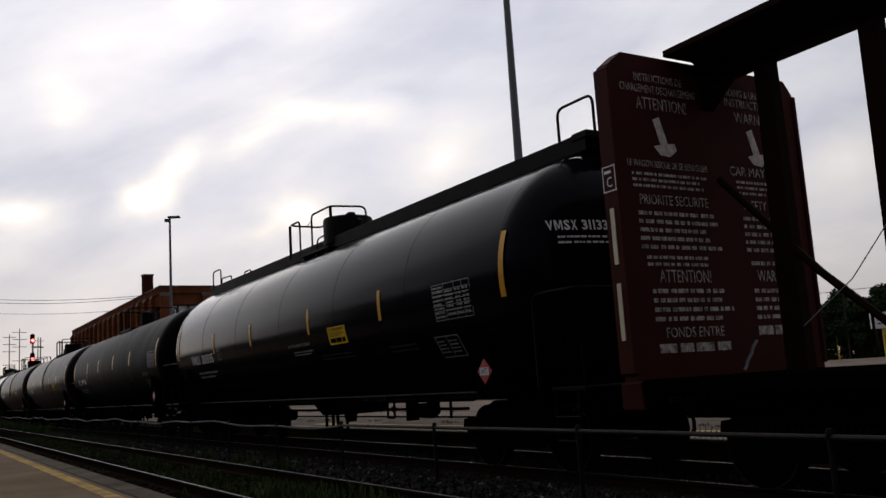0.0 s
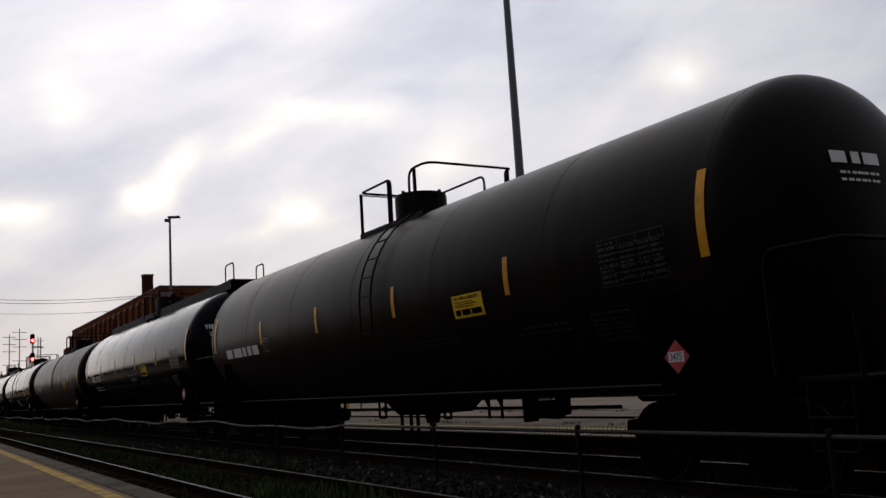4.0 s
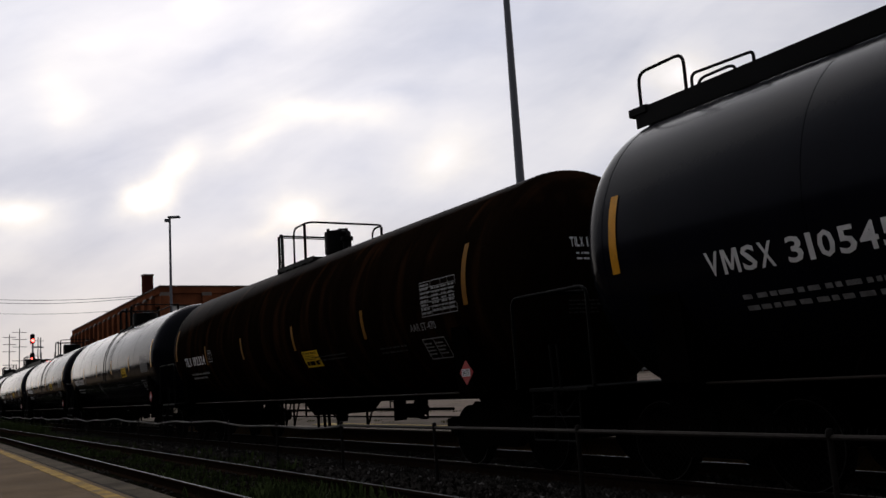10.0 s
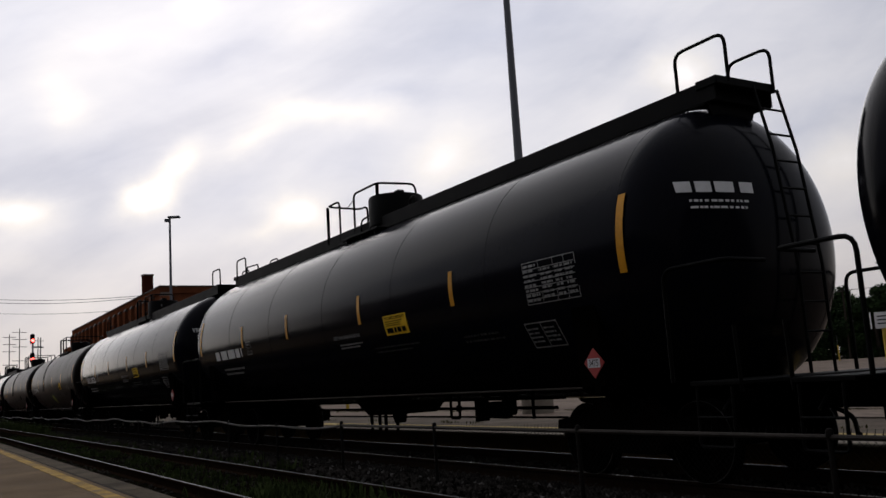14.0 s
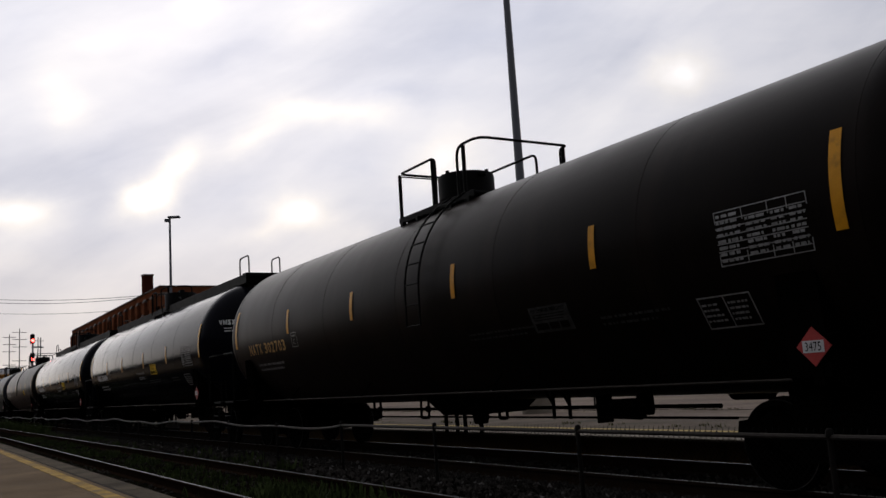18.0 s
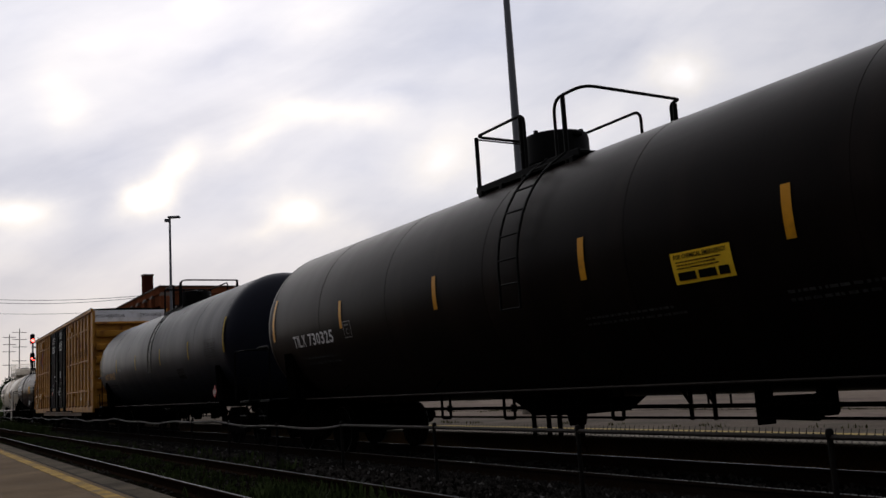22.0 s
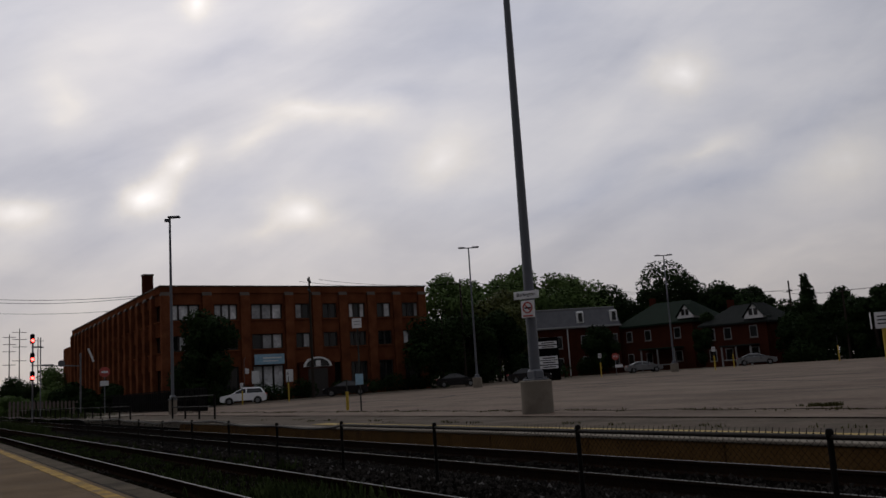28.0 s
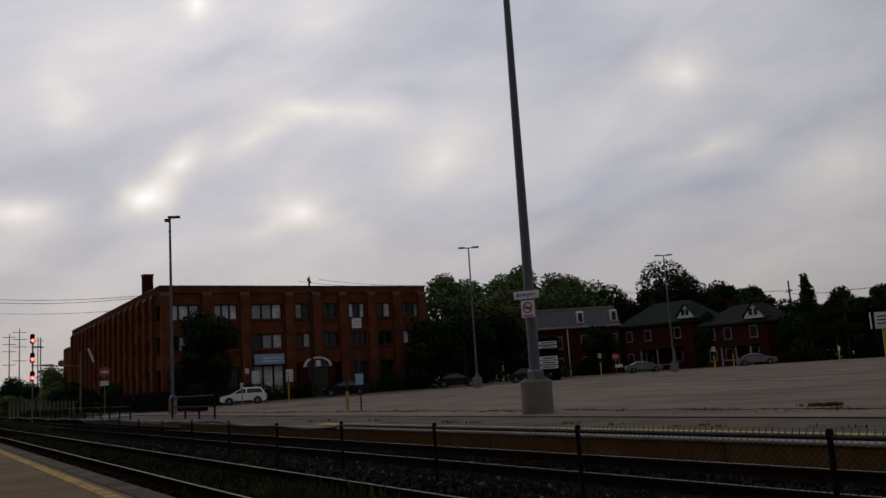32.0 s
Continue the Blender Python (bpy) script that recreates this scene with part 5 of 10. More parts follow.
part("rear_wall", Geo().box((BACK - 0.2, (BY0 + BY1) / 2, 6.6), (0.4, BY1 - BY0, 13.0)), BRICK, factory)
part("flank_wall", Geo().box((BACK / 2, BY1 - 0.1, 6.6), (-BACK - 0.8, 0.4, 13.0)), BRICK, factory)
part("rear_annex", Geo().box((BACK - 8.0, BY0 + 4.5, 5.6), (15.0, 7.5, 11.0), 0.05), BRICK, factory, "lower brick annex")
ch = part("chimney", Geo().box((-9.6, 23.6, 14.0), (1.0, 1.12, 3.3), 0.03), BRICK_DARK, factory, "square brick chimney")
part("chimney_cap", Geo().box((-9.6, 23.6, 15.6), (1.15, 1.27, 0.2), 0.03), COPING, ch)
# entrance and banner
part("entrance", Geo().box((0.35, 40.2, 2.2), (1.0, 4.3, 4.3), 0.05), BRICK_DARK, factory, "projecting entrance porch")
arch = [(40.2 + 1.75 * math.cos(a * math.pi / 12), 3.75 + 1.15 * math.sin(a * math.pi / 12)) for a in range(13)]
part("arch_trim", Geo().prism(arch, 0.80, 0.94, "x"), TRIM_WHITE, factory, "white arched door head")
arch2 = [(40.2 + 1.45 * math.cos(a * math.pi / 12), 3.80 + 0.9 * math.sin(a * math.pi / 12)) for a in range(13)]
part("fanlight", Geo().prism(arch2, 0.90, 0.98, "x"), WINDOW_DARK, factory)
part("arch_crest", Geo().box((1.0, 40.2, 4.1), (0.05, 0.6, 0.7), 0.1), TRIM_WHITE, factory)
part("door", Geo().box((0.88, 40.2, 1.9), (0.08, 2.4, 3.3), 0.02), FRAME_DARK, factory)
bn = part("banner", Geo().box((0.42, 34.6, 4.85), (0.06, 3.5, 1.15), 0.01), SIGN_BLUE, factory, "pale blue banner with unreadable writing")
part("banner_writing", Geo().box((0.46, 34.9, 5.0), (0.01, 2.2, 0.16)).box((0.46, 34.7, 4.65), (0.01, 1.8, 0.12)), TRIM_WHITE, bn, "", None)
for y in (32.9, 36.9):
    part("wall_notice", Geo().box((0.40, y, 2.9), (0.05, 0.85, 1.4), 0.01), TRIM_WHITE, factory)


# ---- houses beyond the car park ----
def house_window(parent, x, y, z, w=0.9, h=1.5, face="y", pale=False):
    sx, sy = (w, 0.10) if face == "y" else (0.10, w)
    f = part("window", Geo().box((x, y, z), (sx + (0.24 if face == "y" else 0.02), sy + (0.24 if face != "y" else 0.02), h + 0.24), 0.02), TRIM_GREY, parent, "weathered pale framed sash window")
    off = -0.05 if face == "y" else 0.05
    part("pane", Geo().box((x + (off if face != "y" else 0), y + (off if face == "y" else 0), z), (sx if face == "y" else 0.06, sy if face != "y" else 0.06, h)), WINDOW_BLIND if pale else WINDOW_DARK, f)
    part("sill", Geo().box((x, y, z - h / 2 - 0.16), (sx + 0.3 if face == "y" else 0.3, sy + 0.3 if face != "y" else 0.3, 0.1)), SILL, f)


def mansard_house():
    h = thing("mansard_house", "brick house with a grey mansard roof", "house", "houses beyond the car park", at=pose(-104.3, 95.0, 0.6, 0, 0, 63.8))
    w, d = 13.4, 10.0
    part("wall", Geo().box((-w / 2, d / 2, 3.7), (w, d, 7.4), 0.02), BRICK_DARK, h, "red brick walls")
    part("eave", Geo().box((-w / 2, d / 2, 7.55), (w + 0.7, d + 0.7, 0.30), 0.06), TRIM_GREY, h, "pale moulded eaves")
    z0, z1 = 7.70, 10.45
    lo, hi = [(-w - 0.2, -0.2), (0.2, -0.2), (0.2, d + 0.2), (-w - 0.2, d + 0.2)], [(-w + 0.5, 0.55), (-0.5, 0.55), (-0.5, d - 0.55), (-w + 0.5, d - 0.55)]
    part("roof", Geo().add([(x, y, z0) for x, y in lo] + [(x, y, z1) for x, y in hi], [(0, 1, 5, 4), (1, 2, 6, 5), (2, 3, 7, 6), (3, 0, 4, 7), (4, 5, 6, 7)]), ROOF_GREY, h, "steep grey mansard roof", 20)
    part("roof_kerb", Geo().box((-w / 2, d / 2, 10.50), (w - 0.8, d - 0.9, 0.16), 0.03), TRIM_GREY, h)
    for x in (-6.1, -0.75):
        d_ = part("dormer", Geo().box((x, 0.35, 9.05), (1.15, 1.1, 1.9), 0.15), TRIM_WHITE, h, "white arched dormer")
        part("pane", Geo().box((x, -0.21, 9.05), (0.62, 0.06, 1.35)), WINDOW_DARK, d_)
    for x in (-12.0, -9.8, -5.6, -3.0, -1.0):
        for z in (5.3, 2.0):
            house_window(h, x, 0.0, z, 1.0, 1.7)
    part("drain_pipe", Geo().tube([(-8.3, -0.1, 0), (-8.3, -0.1, 7.4)], 0.09, 6), TRIM_WHITE, h)
    return h


def gable_house(at, yaw, w, d, eave, ridge, roof_mat, label, porch=True, gable=0.0):
    h = thing("gabled_house", label, "house", "houses beyond the car park", at=pose(*at, 0, 0, yaw))
    part("wall", Geo().box((0, d / 2, eave / 2), (w, d, eave), 0.02), BRICK_DARK, h, "dark red brick walls")
    o = 0.45
    pts = [(-w / 2 - o, -o, eave - 0.1), (w / 2 + o, -o, eave - 0.1), (w / 2 + o, d + o, eave - 0.1), (-w / 2 - o, d + o, eave - 0.1), (-w / 4, d / 2, ridge), (w / 4, d / 2, ridge)]
    part("roof", Geo().add(pts + [(p[0], p[1], p[2] - 0.25) for p in pts[:4]], [(0, 1, 5, 4), (1, 2, 5), (2, 3, 4, 5), (3, 0, 4), (0, 1, 7, 6), (1, 2, 8, 7), (2, 3, 9, 8), (3, 0, 6, 9), (6, 7, 8, 9)]), roof_mat, h, "hipped shingle roof", 20)
    gx = w * 0.34 + gable
    gz = eave + 0.3
    g = part("gable", Geo().prism([(gx - 1.35, gz), (gx + 1.35, gz), (gx + 1.35, gz + 0.25), (gx, gz + 1.8), (gx - 1.35, gz + 0.25)], -0.35, 1.6, "y"), TRIM_WHITE, h, "white front gable")
    part("gable_roof", Geo().add([(gx - 1.6, -0.6, gz + 0.2), (gx, -0.6, gz + 2.1), (gx, 3.2, gz + 2.1), (gx - 1.6, 2.2, gz + 0.2), (gx + 1.6, -0.6, gz + 0.2), (gx + 1.6, 2.2, gz + 0.2)], [(0, 1, 2, 3), (1, 4, 5, 2)]), roof_mat, g, "", 20)
    for s in (-0.35, 0.35):
        part("pane", Geo().box((gx + s, -0.38, gz + 0.85), (0.5, 0.06, 0.9)), WINDOW_DARK, g)
    for x in (-w * 0.36, -w * 0.1, w * 0.3):
        for z in (eave * 0.76, eave * 0.28):
            house_window(h, x, 0.0, z, 0.9, 1.4)
    if porch:
        p = part("porch", Geo().box((w * 0.12, -1.2, eave * 0.46), (w * 0.5, 2.4, 0.22), 0.04), roof_mat, h, "front porch with white posts")
        for x in (-w * 0.1, w * 0.12, w * 0.34):
            part("porch_post", Geo().box((x, -2.2, eave * 0.22), (0.18, 0.18, eave * 0.46)), TRIM_GREY, p)
        part("porch_rail", Geo().box((w * 0.12, -2.2, 0.9), (w * 0.46, 0.08, 0.1)), TRIM_GREY, p)
    part("chimney", Geo().box((-w * 0.3, d * 0.55, ridge - 0.2), (0.7, 0.9, 2.2), 0.02), BRICK_DARK, h)
    return h


mansard_house()
gable_house((-98.7, 97.0, 0.65), 12, 13.0, 11, 7.2, 10.6, ROOF_GREEN, "brick house with a green roof and white gable", gable=1.3)
gable_house((-83.2, 96.5, 0.65), 14, 9.4, 10, 6.0, 8.6, ROOF_DARK, "brick house with a dark roof and white porch")
gable_house((-70.0, 112.0, 0.8), 20, 9.0, 10, 5.4, 8.2, ROOF_DARK, "dim brick house behind garden trees")
gable_house((-52.5, 108.0, 0.8), 25, 10.0, 10, 5.6, 8.0, ROOF_GREY, "pale-trimmed house half hidden by trees", porch=False)
gable_house((-38.0, 110.0, 0.8), 25, 11.0, 10, 5.4, 7.8, ROOF_DARK, "dark roofed house half hidden by trees")
billboard = thing("billboard", "stacked white business boards on a dark frame", "sign", at=pose(-79.5, 61.4, 0.5, 0, 0, 50))
part("frame", Geo().box((0, 0, 2.4), (2.5, 0.12, 4.8), 0.03), SIGNAL_BLACK, billboard)
for z, hh in ((4.2, 0.35), (3.75, 0.3), (2.5, 0.42), (2.0, 0.42), (1.5, 0.36)):
    part("board", Geo().box((0, -0.09, z), (2.2, 0.04, hh), 0.01), SIGN_WHITE, billboard)
    part("board_writing", Geo().box((0.1, -0.115, z), (1.4, 0.004, hh * 0.3)), STENCIL_BLACK, billboard, "", None)


# ---- trees ----
def leaf_cloud(blobs, n, leaf, rg, geo):
    """Many small leaf quads spread over the shells of several clumps."""
    weights = [r * r for _, r in blobs]
    for _ in range(n):
        c, r = rg.choices(blobs, weights)[0]
        d = Vector((rg.gauss(0, 1), rg.gauss(0, 1), rg.gauss(0, 1))).normalized()
        p = Vector(c) + d * r * (0.55 + 0.55 * rg.random() ** 0.6)
        u = Vector((rg.gauss(0, 1), rg.gauss(0, 1), rg.gauss(0, 0.6))).normalized()
        w = u.cross(d)
        if w.length < 1e-4:
            continue
        w.normalize()
        s = leaf * rg.uniform(0.55, 1.3)
        geo.add([p - u * s, p + w * s * 0.55, p + u * s, p - w * s * 0.55], [(0, 1, 2, 3)])


def tree(name, at, height, width, label, mat, seed, trunk=0.3, low=0.28, n=3600, leaf=0.30, shape="round"):
    rg = random.Random(seed)
    t = thing(name, label, "tree", at=at)
    g = Geo()
    lean = rg.uniform(-0.4, 0.4)
    spine = [(0, 0, -0.3), (lean * 0.3, 0, height * 0.25), (lean * 0.7, lean * 0.4, height * 0.55), (lean, lean * 0.5, height * 0.86)]
    g.tube(spine, [trunk, trunk * 0.8, trunk * 0.5, trunk * 0.12], 9)
    part("trunk", g, BARK, t)
    blobs = []
    k = 15 if shape == "round" else 18
    for i in range(k):
        if shape == "cone":
            f = (i + 0.5) / k
            z = height * (low + (1 - low) * f * 0.97)
            rad = width / 2 * (1 - f) ** 0.75 + 0.25
            a = rg.uniform(0, 6.28)
            c = (math.cos(a) * rad * 0.35, math.sin(a) * rad * 0.35, z)
            br = max(0.45, rad * 0.8)
        else:
            a, f = rg.uniform(0, 6.28), rg.random()
            z = height * (low + (0.93 - low) * f)
            spread = width / 2 * math.sin(math.pi * (0.16 + 0.72 * f)) * rg.uniform(0.35, 0.86)
            c = (math.cos(a) * spread, math.sin(a) * spread, z)
            br = width * rg.uniform(0.13, 0.24)
            part("limb", Geo().tube([(lean * 0.4, 0, height * (low * 0.7 + 0.25 * f)), (c[0] * 0.55, c[1] * 0.55, z * 0.86), c], [trunk * 0.34, trunk * 0.2, trunk * 0.06], 6), BARK, t)
        blobs.append((c, br))
    g = Geo()
    leaf_cloud(blobs, n, leaf, rg, g)
    ob = new("crown", raw_mesh("crown", g, mat))
    ob.parent = t
    ob["kind"] = "stuff"
    return t


tree("tree", (-88.4, 25.9, 0.2), 9.0, 8.0, "dense dark street tree before the factory", LEAF_DARK, 1, n=12000, leaf=0.22, low=0.05)
tree("tree", (-91.5, 54.6, 0.4), 9.6, 8.6, "dark street tree at the factory corner", LEAF_DARK, 2, n=6000, leaf=0.24, low=0.12)
tree("tree", (-120.0, 76.0, 0.5), 15.4, 11.0, "tall pale green tree behind the factory", LEAF, 3, n=12000, leaf=0.32, trunk=0.4)
tree("tree", (-125.7, 92.1, 0.5), 18.8, 14.5, "broad green maple beyond the car park", LEAF, 4, n=14000, leaf=0.34, trunk=0.5)
tree("tree", (-108.0, 75.4, 0.5), 12.6, 9.5, "yellow-green tree beside the houses", LEAF_YELLOW, 5, n=9000, leaf=0.28)
tree("tree", (-104.0, 71.5, 0.5), 9.6, 9.0, "dark low tree along the street", LEAF_DARK, 6, n=13000, leaf=0.28, low=0.05)
tree("tree", (-126.0, 108.3, 0.7), 16.2, 14.0, "broad green tree behind the mansard house", LEAF, 7, n=8000, leaf=0.34, trunk=0.5)
tree("tree", (-117.0, 122.0, 0.8), 15.2, 15.0, "dark tree behind the houses", LEAF_DARK, 8, n=8000, leaf=0.36, trunk=0.5)
tree("tree", (-114.9, 117.6, 0.8), 16.0, 19.0, "large dark round-headed tree behind the houses", LEAF_DARK, 31, n=18000, leaf=0.34, trunk=0.55)
tree("tree", (-100.6, 87.1, 0.6), 6.9, 6.6, "dense dark tree against the mansard house", LEAF_DARK, 10, n=7000, leaf=0.24, low=0.06)
tree("tree", (-99.5, 121.0, 0.8), 11.6, 10.0, "dark tree behind the houses", LEAF_DARK, 11, n=8000, leaf=0.36)
tree("tree", (-86.0, 118.0, 0.8), 8.6, 12.0, "dark tree behind the houses", LEAF_DARK, 12, n=8000, leaf=0.36)
tree("tree", (-79.5, 116.0, 0.8), 9.8, 7.0, "green tree behind the houses", LEAF_DARK, 13, n=5000, leaf=0.30)
tree("tree", (-87.6, 96.4, 0.6), 7.6, 4.6, "dark tree between two houses", LEAF_DARK, 14, n=6000, leaf=0.24, low=0.06)
tree("conifer", (-70.7, 95.8, 0.7), 11.2, 4.6, "tall dark conifer at the car park's edge", LEAF_DARK, 15, n=10000, leaf=0.22, low=0.04, shape="cone")
tree("tree", (-63.6, 98.5, 0.7), 7.9, 6.6, "dark bushy tree at the car park's edge", LEAF_DARK, 16, n=8000, leaf=0.26, low=0.05)
tree("tree", (-58.6, 97.6, 0.7), 6.4, 6.0, "dark tree with an uneven crown", LEAF_DARK, 17, n=6000, leaf=0.28, low=0.1)
tree("tree", (-66.0, 100.0, 0.7), 7.0, 8.0, "dark tree behind the conifer", LEAF_DARK, 18, n=6000, leaf=0.28, low=0.03)
tree("tree", (-49.0, 104.0, 0.7), 5.2, 9.5, "dark tree at the far edge", LEAF_DARK, 19, n=7000, leaf=0.28, low=0.06)
tree("tree", (-40.0, 103.0, 0.7), 4.4, 9.5, "dark tree at the far edge", LEAF_DARK, 20, n=6000, leaf=0.28, low=0.06)
tree("tree", (-75.5, 99.5, 0.7), 6.6, 6.5, "dark tree beside the last house", LEAF_DARK, 21, n=6000, leaf=0.25, low=0.05)
tree("tree", (-125.8, 101.1, 0.6), 17.8, 12.4, "pale green tree behind the mansard house", LEAF, 22, n=9000, leaf=0.32, trunk=0.4)
tree("tree", (-103.0, 66.0, 0.5), 9.4, 9.5, "dense dark tree beside the factory", LEAF_DARK, 23, n=10000, leaf=0.28, low=0.03)
tree("tree", (-111.0, 67.9, 0.5), 15.6, 10.5, "green tree with a thin crown behind the factory corner", LEAF, 24, n=7000, leaf=0.30, low=0.1)
tree("tree", (-121.5, 111.5, 0.8), 14.5, 11.0, "dark tree behind the brick houses", LEAF_DARK, 29, n=9000, leaf=0.34)
tree("tree", (-107.0, 122.0, 0.8), 13.6, 11.0, "dark tree behind the brick houses", LEAF_DARK, 26, n=8000, leaf=0.34)
tree("tree", (-103.0, 124.0, 0.8), 12.6, 9.0, "dark tree behind the brick houses", LEAF_DARK, 27, n=6000, leaf=0.34)
tree("tree", (-91.0, 121.0, 0.8), 10.6, 9.0, "dark tree behind the last house", LEAF_DARK, 28, n=6000, leaf=0.34)
for k, (x, y, h, w) in enumerate(((-115, 16.2, 3.4, 4.5), (-128, 17.5, 4.2, 5.5), (-108, 17.8, 2.6, 3.5), (-170, 22, 7.5, 9), (-182, 16, 6.0, 8), (-200, 19.5, 5.5, 9), (-150, 15, 4.0, 6), (-140, 12.5, 2.4, 5), (-97, 17.6, 3.0, 3.4))):
    tree("shrub", (x, y, 0.0), h, w, "green leafy shrub growing beside the tracks", LEAF if k % 2 else LEAF_DARK, 40 + k, trunk=0.1, low=0.05, n=6000, leaf=0.22)
spots = [(rg.uniform(-150, -70), rg.uniform(10.4, 13.5), -0.1, 0.7, 30, 0.7) for _ in range(110)]
spots += [(rg.uniform(-72, -44), rg.uniform(5.15, 5.6), -0.06, 0.3, 34, rg.uniform(0.3, 0.6)) for _ in range(46)]
spots += [(rg.uniform(-150, -96), rg.uniform(10.6, 14.5), 0.0, 0.9, 40, 1.1) for _ in range(70)]
weeds("tall_weeds", spots, "tall green weeds along the tracks", seed=31)
hedge = Geo()
leaf_cloud([((-90 - k * 2.1, 100 + (k % 3) * 2 + k * 0.0, 1.6), 1.9) for k in range(28)] + [((-30 - k * 2.2, 104 + (k % 3), 1.5), 1.8) for k in range(24)] + [((-88 - k * 1.6, 70 + k * 0.6, 1.2), 1.3) for k in range(12)], 9000, 0.28, random.Random(60), hedge)
tagged(new("hedge", raw_mesh("hedge", hedge, LEAF_DARK)), "dark hedges and bushes before the houses", "hedge", kind="stuff")
bushes = Geo()
rb = random.Random(62)
leaf_cloud([((-93.9 + rb.uniform(-0.5, 0.5), y_, 0.75 + rb.uniform(0.0, 0.7)), rb.uniform(0.7, 1.15)) for y_ in [24.2 + 0.95 * k for k in range(34)] if not 39.2 < y_ < 41.4], 7000, 0.17, rb, bushes)
tagged(new("bushes", raw_mesh("bushes", bushes, LEAF_DARK)), "dark bushes along the foot of the factory", "bush", kind="stuff")
woods = Geo()
rw = random.Random(61)
leaf_cloud([((rw.uniform(-420, 260), rw.uniform(190, 260), rw.uniform(1, 6)), rw.uniform(3, 5)) for _ in range(150)] + [((rw.uniform(-520, -330), rw.uniform(-120, 160), rw.uniform(1, 5)), rw.uniform(3, 6)) for _ in range(60)], 20000, 1.0, rw, woods)
tagged(new("far_woods", raw_mesh("far_woods", woods, LEAF_DARK)), "dark band of far trees", "woods", kind="stuff")

# fences at the crossing and along the track
iron = thing("iron_fence", "black iron fence before the factory", "fence", at=(-74.0, 16.6, 0.1))
for k in range(55):
    part("picket", Geo().tube([(-20 + k * 0.62, 0.12 * k * 0.1, 0), (-20 + k * 0.62, 0.12 * k * 0.1, 1.75)], 0.03, 5), SIGNAL_BLACK, iron)
for z in (0.25, 0.9, 1.65):
    part("fence_rail", Geo().tube([(-20, 0, z), (13.4, 0.65, z)], 0.04, 5), SIGNAL_BLACK, iron)
part("screen", Geo().box((-3.2, 0.85, 0.85), (33, 0.04, 1.5)), SIGNAL_BLACK, iron)
pickets = thing("picket_fence", "pale weathered picket fence beyond the crossing", "fence", at=(-112.0, 0, 0))
for k in range(19):
    part("picket", Geo().prism([(9.6 + k * 0.42, 0.0), (9.84 + k * 0.42, 0.0), (9.84 + k * 0.42, 1.85 - 0.02 * k), (9.72 + k * 0.42, 2.0 - 0.02 * k), (9.6 + k * 0.42, 1.85 - 0.02 * k)], -0.02, 0.02, "x"), SILL, pickets)
for z in (0.6, 1.45):
    part("fence_rail", Geo().box((-0.05, 13.5, z), (0.05, 8.0, 0.09)), COPING, pickets)
flag = thing("feather_flag", "narrow faded red and white feather flag", "flag", at=(-91.0, 30.4, 0.25))
part("pole", Geo().tube([(0, -0.28, 0), (0, -0.28, 4.4), (0, -0.1, 4.75)], 0.025, 6), GALV, flag)
part("cloth", Geo().prism([(-0.26, 2.0), (0.18, 1.9), (0.27, 3.4), (0.20, 4.3), (-0.05, 4.72), (-0.26, 4.4)], -0.01, 0.01, "x"), LOGO_BROWN, flag, "faded red cloth")
part("cloth_panel", Geo().prism([(-0.2, 3.0), (0.2, 2.95), (0.22, 3.5), (-0.2, 3.6)], 0.012, 0.018, "x"), SIGN_WHITE, flag)
gate = thing("platform_gate", "dark pipe barrier at the platform's end", "barrier", at=(-45.1, 12.2, 0.11))
for k in range(4):
    part("upright", Geo().tube([(-4 + k * 2.6, 0, 0), (-4 + k * 2.6, 0, 1.15)], 0.05, 6), FENCE, gate)
for z in (0.6, 1.12):
    part("bar", Geo().tube([(-4, 0, z), (3.8, 0, z)], 0.04, 6), FENCE, gate)
track_fence = thing("trackside_fence", "low chain fence beside the far track", "fence", at=(0, 10.6, 0))
for k in range(20):
    x = -52 - 3 * k
    part("post", Geo().tube([(x, 0, -0.3), (x, 0, 0.95)], 0.05, 6), FENCE, track_fence)
    part("rail", Geo().tube([(x, 0, 0.9), (x - 3, 0, 0.9)], 0.03, 6), FENCE, track_fence)


